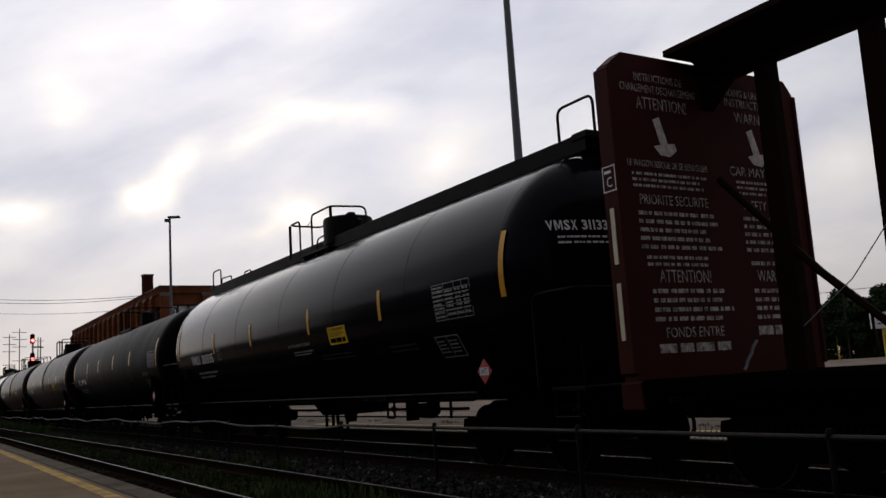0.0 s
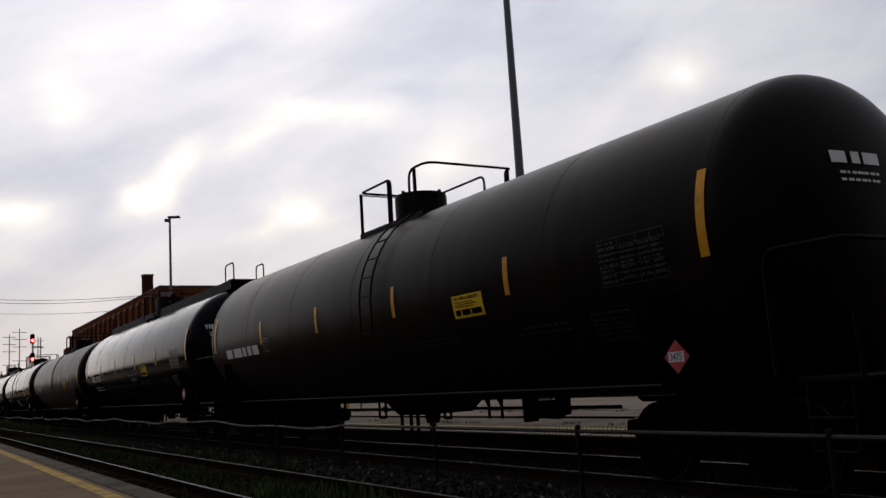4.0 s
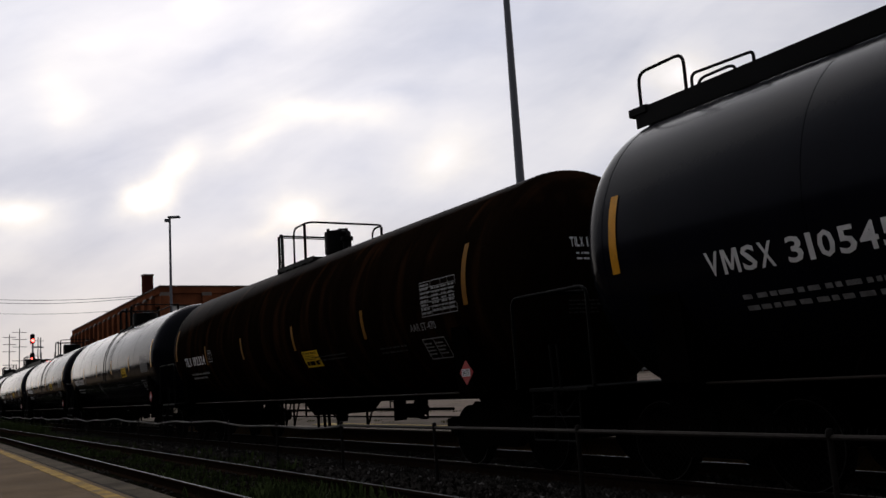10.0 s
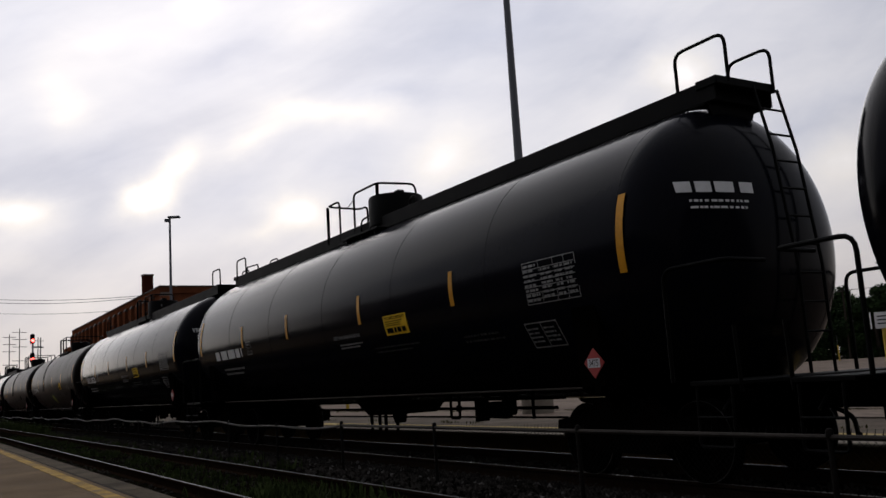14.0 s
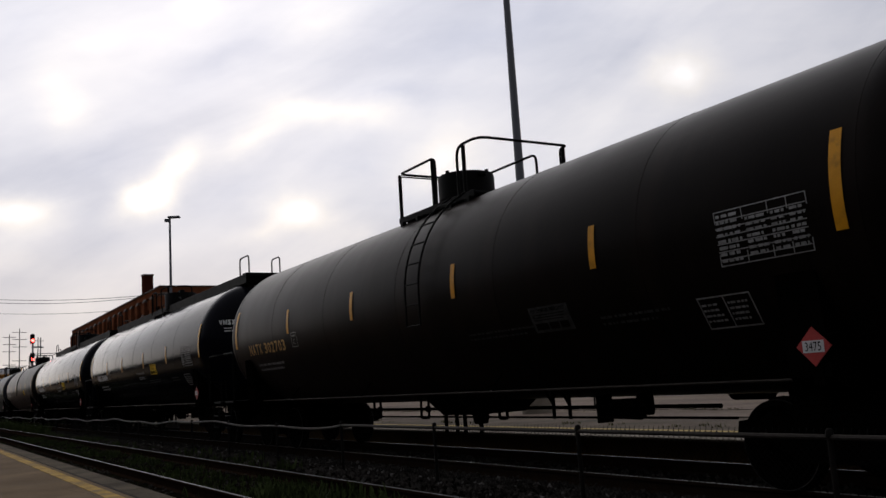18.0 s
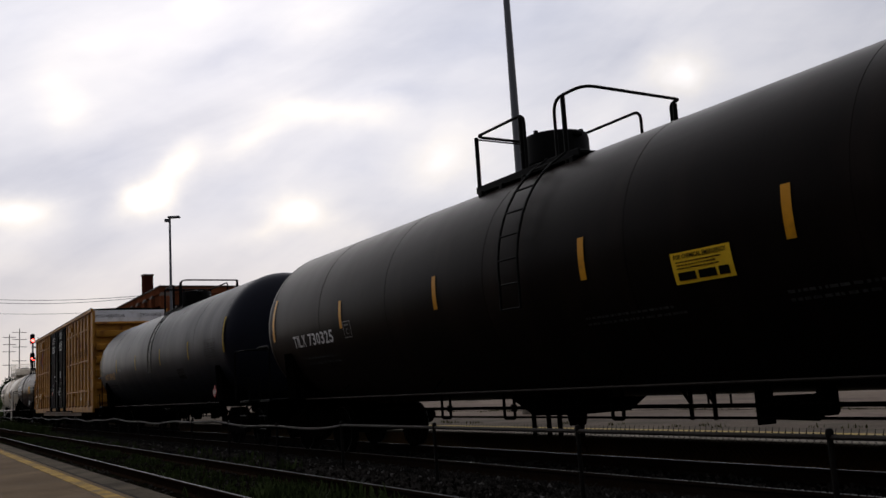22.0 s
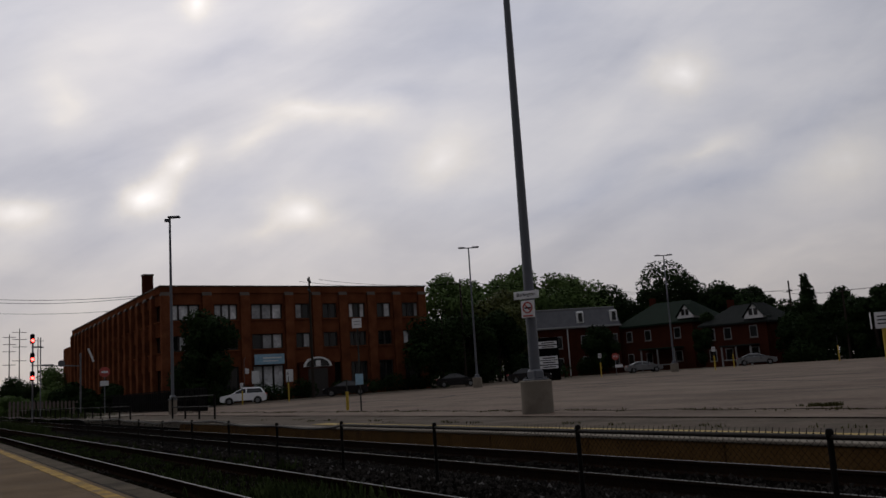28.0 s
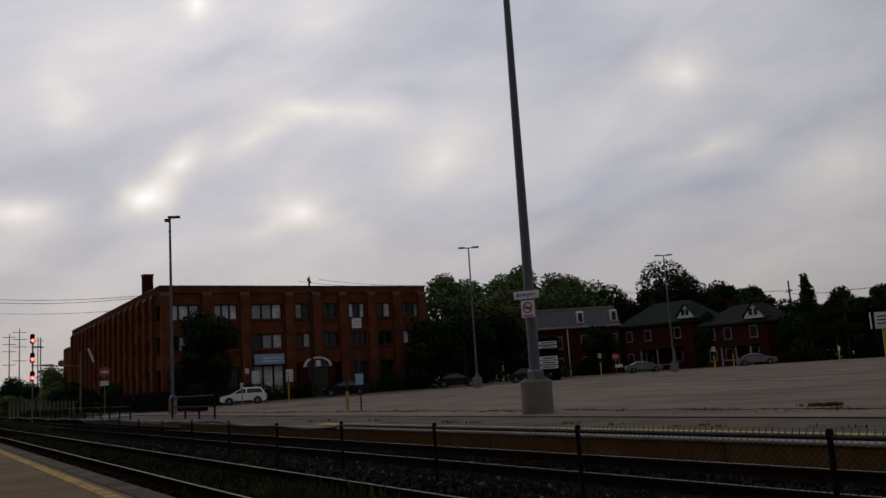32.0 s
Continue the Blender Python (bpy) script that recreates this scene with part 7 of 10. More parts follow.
def mid_platform(car, mat, x0, x1, z, top, gap, deck, far, posts, rail_h=0.80, y=0.75, dome=(0.0, 0.45, 0.52), valve=None):
    """Railed loading platform round the nozzle housing."""
    dx, dr, dh = dome
    (d0, d1), full = deck, (x0, x1)
    x0, x1 = d0, d1
    for s in (-1, 1):
        part("running_board", Geo().box(((x0 + x1) / 2, s * (y - 0.14), z), (x1 - x0, 0.30, 0.05), 0.008), mat, car, "open steel tread board")
        part("board_edge", Geo().box(((x0 + x1) / 2, s * (y + 0.015), z - 0.01), (x1 - x0 + 0.02, 0.03, 0.10), 0.005), mat, car)
    for x in (x0 + 0.15, x1 - 0.15):
        part("running_board", Geo().box((x, 0, z), (0.30, 2 * y - 0.58, 0.05), 0.008), mat, car)
    for x in (x0 + 0.1, (x0 + x1) / 2, x1 - 0.1):
        for s in (-1, 1):
            part("bracket", Geo().box((x, s * (y - 0.10), z - 0.20), (0.05, 0.06, 0.36), 0.008), mat, car)
    part("housing", Geo().lathe([(top - 0.12, dr * 0.94), (top + 0.04, dr * 0.94), (top + 0.05, dr), (top + dh - 0.06, dr), (top + dh, dr * 0.97), (top + dh + 0.02, dr * 0.7), (top + dh + 0.035, 0)], 28, at=(dx, 0, 0)), mat, car, "round protective nozzle housing with lid")
    part("lid_hinge", Geo().box((dx - 0.1, 0.1, top + dh + 0.05), (0.34, 0.16, 0.06), 0.02), mat, car)
    part("lid_latch", Geo().box((dx + dr, 0, top + dh - 0.06), (0.10, 0.14, 0.08), 0.02), mat, car)
    if valve:
        part("valve", Geo().lathe([(top, 0.09), (top + 0.24, 0.09), (top + 0.26, 0.13), (top + 0.34, 0.13), (top + 0.36, 0)], 12, at=(dx + dr + valve, 0.0, 0)), mat, car)
    part("deck_pipe", Geo().tube(fillet([(x0 + 0.2, -y + 0.3, z + 0.05), (x0 + 0.5, -y + 0.3, z + 0.12), (dx - dr, -0.2, z + 0.1)], 0.1), 0.03, 6), mat, car)
    x0, x1 = full
    h = z + rail_h
    gap0, gap1 = gap
    far0, far1, yf = far
    # a rail across each end with a return on both sides; the ladder comes up in the gap
    railing(car, [(gap0, -y, z), (gap0, -y, h), (x0, -y, h), (x0, y, h), (far0, y, h), (far0, y, z)], mat, 0.022)
    part("hand_rail", Geo().tube(fillet([(gap1, -y, z), (gap1, -y, h), (x1, -y, h), (x1, yf, h), (far1, yf, h), (far1, yf, z - 0.25)], 0.2, 5), 0.022, 8), mat, car)
    for px_, py_ in [(x0, -y), (x0, y), (x1 - 0.1, yf)] + [(p, -y) for p in posts]:
        part("rail_post", Geo().tube([(px_, py_, z - (0.25 if py_ == yf else 0.12)), (px_, py_, h - 0.02)], 0.032, 8), mat, car)
    railing(car, [(x0, -y, z + rail_h * 0.95), (x0, y, z + rail_h * 0.95)], mat, 0.012)
    # clamps and bolts along the foot of the board
    for k in range(5):
        part("board_clamp", Geo().box((d0 + 0.12 + (d1 - d0 - 0.24) * k / 4, -y - 0.02, z - 0.09), (0.09, 0.08, 0.10), 0.012), mat, car)
    for k in range(3):
        part("lid_bolt", Geo().tube([(dx + dr * 0.8 * math.cos(2.1 * k + 0.6), dr * 0.8 * math.sin(2.1 * k + 0.6), top + dh - 0.02), (dx + dr * 0.8 * math.cos(2.1 * k + 0.6), dr * 0.8 * math.sin(2.1 * k + 0.6), top + dh + 0.06)], 0.035, 6), mat, car)


def side_marks(car, number, end_number, paint, tape, half=7.75, r=R_TANK, zc=Z_TANK, seed=1, square="C", a=7.78, depth=0.74, dim=STENCIL_DIM, lime=None, big=True, tapes=(-4.48, -1.5, 1.53, 4.45), tape_z=2.20, decal=(3.13, 2.02), text_x=-7.02, text_w=2.14, square_x=-4.20, right_stripe=7.62, placard_x=7.13, head=(-1.16, 2.74, 0.90), table=(6.02, 2.02)):
    rg = random.Random(seed)
    dx, dz = decal or (3.2, 1.7)
    ux, uz = 0.11, 0.01     # all marks sit a little forward of the plan
    dx += ux
    put = lambda x0, z0: (lambda x, y: on_tank(x0 + ux + x, z0 + uz + y, 0.012, r, zc))
    for x in (-7.70, right_stripe):
        part("end_stripe", patch(x + ux - 0.055, x + ux + 0.055, 2.19, 3.02, r, zc), tape, car, "tall reflective stripe")
    for x in tapes:
        part("reflector", patch(x + ux - 0.05, x + ux + 0.05, tape_z, tape_z + 0.47, r, zc), tape, car, "short reflective stripe")
    writing = stencil(number, text_w, 0.22) if number else bars(text_w, 0.22, 1, rg, 0.9, 0.1, 0)
    part("car_number", lay(writing, put(text_x, 1.99)), paint, car, "painted car number", None)
    part("weight_lettering", lay(bars(1.6, 0.20, 2, rg, 0.42, 0.26), put(text_x + 0.3, 1.62)), dim, car, "small worn lettering", None)
    if square:
        fl = joined((frame_lines(0.29, 0.28, 0.015), 0, 0), (bars(0.18, 0.05, 1, rg), 0.055, 0.19), (letters(square, 0.09, 0.105), 0.10, 0.05))
        part("plate_mark", lay(fl, put(square_x, 2.02)), STENCIL_DIM, car, "outlined square stencil", None)
    part("emergency_decal", patch(dx, dx + 0.73, dz, dz + 0.30, r, zc), YELLOW_SIGN if decal else STENCIL_FAINT, car, "yellow emergency decal")
    fl = joined((letters("FOR CHEMICAL EMERGENCY", 0.64, 0.045, 0.02), 0.045, 0.235), (bars(0.60, 0.09, 3, rg, 0.4), 0.06, 0.13), (bars(0.62, 0.09, 1, rg, 0.85, 0.05, 0), 0.055, 0.025))
    part("decal_writing", lay(fl, lambda x, y: on_tank(dx + x, dz + y, 0.016, r, zc)), STENCIL_BLACK, car, "", None)
    fl = joined((frame_lines(0.98, 0.50, 0.010, (0.32, 0.6, 0.8), (0.12, 0.26, 0.40, 0.54, 0.68, 0.82)), 0, 0), (bars(0.28, 0.46, 8, rg, 0.5), 0.025, 0.02), (bars(0.24, 0.36, 7, rg, 0.5), 0.35, 0.05),
                (bars(0.17, 0.36, 7, rg, 0.5), 0.62, 0.05), (bars(0.15, 0.36, 7, rg, 0.5), 0.81, 0.05))
    part("test_table", lay(fl, put(*table)), dim, car, "table of small test stencils", None)
    part("notice", lay(bars(1.5, 0.13, 2, rg, 0.38, 0.3), put(1.75, 1.68)), STENCIL_FAINT, car, "", None)
    part("notice", lay(bars(1.1, 0.14, 2, rg, 0.38, 0.3), put(4.4, 1.66)), STENCIL_FAINT, car, "", None)
    fl = joined((frame_lines(0.62, 0.30, 0.014, (0.5,)), 0, 0), (bars(0.24, 0.2, 4, rg, 0.4), 0.03, 0.05), (bars(0.24, 0.2, 4, rg, 0.4), 0.34, 0.05))
    part("inspection_box", lay(fl, put(5.80, 1.52)), dim, car, "", None)
    if lime is not None:
        g = patch(lime - 0.08, lime + 0.55, 1.32, 1.74, r, zc)
        part("side_placard", g, GREEN_SIGN, car, "faded lime green sign")
    # writing on the head
    hy, hz, hw = head
    ink_end = OLD_TAPE if number == "NATX 301427" else paint
    fl = joined((stencil(end_number, hw, 0.13, 0.03) if end_number else bars(hw, 0.13, 1, rg, 0.9, 0.1, 0), 0, 0.19), (bars(hw * 0.85, 0.14, 2, rg, 0.36, 0.24, 0.15), hw * 0.12, 0.0))
    part("end_number", lay(fl, lambda x, y: on_head(hy + x, hz + y, a, depth, 0.015, r, zc)), ink_end, car, "painted number on the tank head", None)
    if number.startswith("TILX"):
        part("end_lettering", lay(bars(0.5, 0.2, 4, rg, 0.4, 0.2, 0.2), lambda x, y: on_head(-0.72 + x, 1.94 + y, a, depth, 0.015, r, zc)), STENCIL_FAINT, car, "", None)
        part("standard_mark", lay(letters("AAR ST-470", 0.74, 0.11), put(5.58, 1.94)), STENCIL_DIM, car, "small painted standard mark", None)
    # placard on the sill
    placard(car, placard_x, 1.30, -1.47)


def placard(car, x, z, y, size=0.165, white=False):
    g = Geo().prism([(x, z - size), (x + size, z), (x, z + size), (x - size, z)], y - 0.012, y, "y")
    part("placard", g, PLACARD_WHITE if white else PLACARD_RED, car, "white hazard diamond" if white else "red hazard diamond in its holder", None)
    s = size * 0.62
    g = Geo().add([(x - s, y - 0.016, z - 0.05), (x + s, y - 0.016, z - 0.05), (x + s, y - 0.016, z + 0.05), (x - s, y - 0.016, z + 0.05)], [(0, 1, 2, 3)])
    part("placard_panel", g, PLACARD_WHITE, car, "", None)
    part("placard_number", lay(letters("3475", s * 1.5, 0.075), lambda u, w: (x - s * 0.75 + u, y - 0.020, z - 0.037 + w)), STENCIL_BLACK, car, "", None)
    part("placard_bracket", Geo().box((x, y + 0.02, z - size - 0.05), (0.10, 0.03, 0.22), 0.005), GRIME_SHADE, car)


def tank_body(car, mat, a, depth, r, zc, seams):
    ob = part("tank", Geo().lathe(tank_profile(a, depth, r), 72, "x", at=(0, 0, zc)), mat, car, "", 40)
    for x in seams:
        part("weld_seam", Geo().lathe([(x - 0.011, r - 0.01), (x - 0.007, r + 0.003), (x + 0.007, r + 0.003), (x + 0.011, r - 0.01)], 72, "x", at=(0, 0, zc)), mat, car, "", 60)
    return ob


A_HALF, A_DEPTH = 7.78, 0.74
SEAMS = (-7.76, -5.3, -2.7, 0.05, 2.7, 5.3, 7.76)


def plain_tank_car(mat=TANK_BLACK, turned=False, tall=False):
    """Tank car with a railed platform at mid-length and a side ladder."""
    r_ = R_TALL if tall else R_TANK
    car = thing("tank_car", "black tank car", "tank car", "cars of the train")
    tank_body(car, mat, A_HALF, A_DEPTH, r_, Z_TALL if tall else Z_TANK, SEAMS)
    stub_sills(car, 6.6, END_X, TRUCK_X, GRIME_SHADE)
    under_gear(car, 5.7, kind="tall" if tall else "back" if turned else "plain")
    end_gear(car, END_X, BLACK_STEEL)
    if tall:
        mid_platform(car, BLACK_STEEL, -1.70, 0.06, 3.91, Z_TALL + R_TALL, (-1.46, -0.79), (-1.78, 0.3), (-1.2, -0.5, 1.08), (-1.52, -0.16), dome=(-0.02, 0.285, 0.52), y=0.70, valve=0.18)
    elif turned:
        mid_platform(car, BLACK_STEEL, -1.94, 0.42, 3.95, Z_TANK + R_TANK, (-1.70, -1.02), (-1.98, 0.9), (-1.4, -0.5, 1.05), (-0.89, 0.07), dome=(-0.23, 0.47, 0.40))
    else:
        mid_platform(car, BLACK_STEEL, -1.08, 1.37, 3.94, Z_TANK + R_TANK, (0.10, 0.76), (-1.12, 1.20), (0.79, 1.2, 0.92), (0.02, 0.95), dome=(-0.17, 0.47, 0.46))
    lx = -1.05 if tall else -1.22 if turned else 0.80
    if not tall:
        side_ladder(car, lx, BLACK_STEEL, R_TANK, Z_TANK, 2.0)
    side_ladder(car, lx, BLACK_STEEL, R_TANK, Z_TANK, 0.62, side=1)
    return car


def walkway_tank_car(mat=TANK_BLACK):
    """Tank car with a walkway along the whole top and ladders on the ends."""
    car = thing("tank_car", "black tank car with a full-length top walkway", "tank car", "cars of the train")
    tank_body(car, mat, A_HALF, A_DEPTH, R_TANK, Z_TANK, SEAMS)
    stub_sills(car, 6.6, END_X, TRUCK_X, GRIME_SHADE)
    under_gear(car, 5.7, kind="walk")
    end_gear(car, END_X, BLACK_STEEL)
    top = Z_TANK + R_TANK
    for s in (-1, 1):
        part("walkway_board", Geo().box((0.03, s * 0.28, top + 0.165), (16.55, 0.34, 0.04), 0.008), BLACK_STEEL, car, "steel grating walkway")
        part("walkway_edge", Geo().box((0.03, s * 0.455, top + 0.07), (16.55, 0.02, 0.24), 0.004), BLACK_STEEL, car)
    for i in range(15):
        part("walkway_bracket", Geo().box((-8.0 + i * 1.155, 0, top + 0.06), (0.06, 0.88, 0.16), 0.008), BLACK_STEEL, car)
    for e, h in ((-1, 0.44), (1, 0.46)):
        x = 8.20 if e > 0 else -8.20
        part("end_board", Geo().box((x, 0, top + 0.16), (0.30, 0.96, 0.10), 0.01), BLACK_STEEL, car)
        part("end_plate", Geo().prism([(-0.45, top + 0.10), (0.45, top + 0.10), (0.30, top - 0.22), (-0.30, top - 0.22)], x - 0.02 - e * 0.1, x + 0.02 - e * 0.1, "x"), BLACK_STEEL, car)
        xr = x + 0.16
        railing(car, [(xr - e * 0.60, -0.44, top + 0.18), (xr - e * 0.60, -0.44, top + 0.18 + h), (xr + e * 0.12, -0.44, top + 0.18 + h), (xr + e * 0.12, -0.44, top + 0.1)], BLACK_STEEL, 0.02)
        railing(car, [(xr - e * 0.60, 0.44, top + 0.18), (xr - e * 0.60, 0.44, top + 0.18 + h), (xr, 0.44, top + 0.18 + h), (xr, 0.44, top + 0.1)], BLACK_STEEL, 0.02)
        if e < 0:
            railing(car, [(x + 0.85, -0.44, top + 0.18), (x + 0.85, -0.44, top + 0.34), (x + 1.7, -0.44, top + 0.30), (x + 1.7, -0.44, top + 0.18)], BLACK_STEEL, 0.018)
        # ladder down the head
        for s in (0.12, 0.52):
            part("ladder_rail", Geo().tube([(x + e * 0.14, s, top + 0.15), (x + e * 0.30, s, top - 0.6), (x + e * 0.44, s, 2.2), (x + e * 0.44, s, 1.05)], 0.018, 6), BLACK_STEEL, car)
        for k in range(9):
            z = top - 0.12 - 0.31 * k
            xx = x + e * (0.14 + 0.16 * min(1.0, (top + 0.15 - z) / 0.75) + 0.14 * min(1.0, max(0.0, (top - 0.6 - z) / 1.29)))
            part("ladder_rung", Geo().tube([(xx, 0.12, z), (xx, 0.52, z)], 0.013, 6), BLACK_STEEL, car)
    part("housing", Geo().lathe([(top - 0.1, 0.47), (top + 0.05, 0.47), (top + 0.06, 0.52), (top + 0.58, 0.52), (top + 0.62, 0.50), (top + 0.64, 0.3), (top + 0.65, 0)], 28, at=(0.13, -0.02, 0)), BLACK_STEEL, car, "round protective nozzle housing with lid")
    part("lid_hinge", Geo().box((0.0, 0.0, top + 0.68), (0.22, 0.16, 0.10), 0.03).box((0.28, -0.02, top + 0.68), (0.18, 0.16, 0.10), 0.03), BLACK_STEEL, car)
    h = top + 0.86
    # a rail across each end of the loading place with a return on the ladder side
    railing(car, [(-1.48, -0.45, top + 0.02), (-1.48, -0.45, h), (-2.07, -0.45, h), (-2.12, 0.30, h), (-1.72, 0.30, h - 0.02), (-1.72, 0.30, top + 0.1)], BLACK_STEEL)
    railing(car, [(-0.80, -0.45, top - 0.1), (-0.80, -0.45, h), (0.22, -0.45, h), (0.34, 0.30, h), (0.40, 0.30, top + 0.1)], BLACK_STEEL)
    for x in (-2.07, 0.22):
        part("rail_post", Geo().tube([(x, -0.45, top + 0.05), (x, -0.45, h - 0.02)], 0.034, 8), BLACK_STEEL, car)
    railing(car, [(-0.42, -0.50, top - 0.1), (-0.42, -0.50, top + 0.26), (-0.05, -0.50, top + 0.28)], BLACK_STEEL, 0.018)
    railing(car, [(1.30, -0.40, top + 0.1), (1.36, -0.40, top + 0.34), (1.58, -0.40, top + 0.34), (1.62, -0.40, top + 0.1)], BLACK_STEEL, 0.02)
    part("step_board", Geo().box((-0.05, -0.62, top - 0.08), (1.5, 0.26, 0.04), 0.008), BLACK_STEEL, car)
    for x in (-0.65, 0.0, 0.55):
        part("bracket", Geo().box((x, -0.60, top - 0.16), (0.05, 0.24, 0.12), 0.008), BLACK_STEEL, car)
    part("safety_chain", Geo().tube([(-1.48 + 0.68 * k / 6, -0.45, h - 0.10 - 0.10 * math.sin(math.pi * k / 6)) for k in range(7)], 0.008, 5), BLACK_STEEL, car)
    part("vent", Geo().lathe([(top, 0.1), (top + 0.2, 0.1), (top + 0.24, 0.14), (top + 0.3, 0)], 12, at=(2.3, 0, 0)), BLACK_STEEL, car)
    part("manway", Geo().lathe([(top, 0.28), (top + 0.26, 0.28), (top + 0.28, 0.1), (top + 0.28, 0)], 18, at=(3.2, 0.0, 0)), BLACK_STEEL, car)
    return car


# rows: kind, offset of the car's middle, number, tank paint, lettering, tape
TRAIN = [
    ("walk", -16.72, "VMSX 311335", TANK_BLACK, STENCIL, AMBER, "glossy black tank car with a full-length top walkway"),
    ("tall", -34.95, "TILX 199006", TANK_SOOT, STENCIL, AMBER, "dusty black tank car with chalk scribbles on its side"),
    ("plain", -53.15, "TILX 730278", TANK_WORN, STENCIL, AMBER, "dull black tank car with a mid-length platform"),
    ("plain", -71.55, "", TANK_WORN, STENCIL, AMBER, "dusty dark grey tank car with a mid-length platform"),
    ("walk", -89.70, "VMSX 311747", TANK_BLACK, STENCIL, AMBER, "glossy black tank car with a full-length top walkway"),
    ("plain", -107.68, "TILX 730877", TANK_WORN, STENCIL, AMBER, "dull black tank car with a mid-length platform"),
    ("back", -125.93, "VMSX 300240", TANK_BLACK, STENCIL, AMBER, "glossy black tank car with a railed mid-length platform"),
    ("walk", -144.41, "VMSX 310545", TANK_BLACK, STENCIL, AMBER, "glossy black tank car with a full-length top walkway"),
    ("tall", -162.34, "TILX 192324", TANK_RUST, STENCIL, AMBER, "rust-streaked brownish black tank car"),
    ("plain", -180.54, "VMSX 300171", TANK_BLACK, STENCIL, AMBER, "glossy black tank car with a chalk scribble"),
    ("plain", -198.89, "VMSX 300031", TANK_BLACK, STENCIL, AMBER, "glossy black tank car with a railed mid-length platform"),
    ("walk", -217.50, "", TANK_BLACK, STENCIL, AMBER, "glossy black tank car with a full-length top walkway"),
    ("walk", -235.65, "VMSX 311726", TANK_BLACK, STENCIL, AMBER, "glossy black tank car with a full-length top walkway"),
    ("back", -253.78, "TILX 730767", TANK_WORN, STENCIL, AMBER, "dull black tank car with a lime green side sign"),
    ("plain", -272.33, "NATX 302703", TANK_WORN, STENCIL_GOLD, AMBER, "matt black tank car with gold lettering"),
    ("walk", -290.75, "VMSX 310694", TANK_BLACK, STENCIL, AMBER, "glossy black tank car with a full-length top walkway"),
    ("walk", -309.07, "VMSX 311991", TANK_BLACK, STENCIL, AMBER, "glossy black tank car with a full-length top walkway"),
    ("plain", -327.32, "TILX 730325", TANK_WORN, STENCIL, AMBER, "dull brownish black tank car with a mid-length platform"),
    ("plain", -346.10, "NATX 301427", TANK_BLUE, STENCIL_GOLD, OLD_TAPE, "matt blue-grey tank car with gold lettering"),
]
# where the tapes and the yellow decal sit
MARKS = {"plain": ((-4.48, -1.53, 1.46, 4.45), 2.20, (3.15, 2.02)), "back": ((-4.55, -2.2, 1.0, 4.12), 2.20, (3.19, 1.97)), "walk": ((-4.48, -1.78, 1.47, 4.37), 2.20, (2.30, 1.95)),
         "TILX 730877": ((-4.47, -1.28, 2.05, 4.75), 2.20, (3.37, 1.98)), "TILX 730278": ((-4.47, -1.28, 1.98, 4.72), 2.20, (3.37, 1.98)), "TILX 730325": ((-4.47, -1.28, 1.92, 4.6), 2.20, (3.22, 1.98)), "VMSX 300240": ((-4.67, -1.94, 1.06, 4.12), 2.20, (4.22, 1.96)),
         "tall": ((-4.41, -1.91, 1.0, 3.85), 2.37, None), "TILX 192324": ((-4.93, -2.15, 0.95, 4.05), 1.96, (1.2, 1.62)), "NATX 302703": ((-4.53, -1.61, 1.63, 4.51), 2.30, None), "NATX 301427": ((-4.76, -1.70, 1.6, 4.68), 2.18, None)}
CARS = []
VENT = (0.43, 2.01)
def smaller_tank(car):
    """Give a car the slightly lower tank."""
    for ch in list(car.children):
        if ch.name.startswith(("tank", "weld_seam")):
            bpy.data.objects.remove(ch)
    tank_body(car, TANK_BLACK, A_HALF, A_DEPTH, R_TILX, Z_TILX, SEAMS)


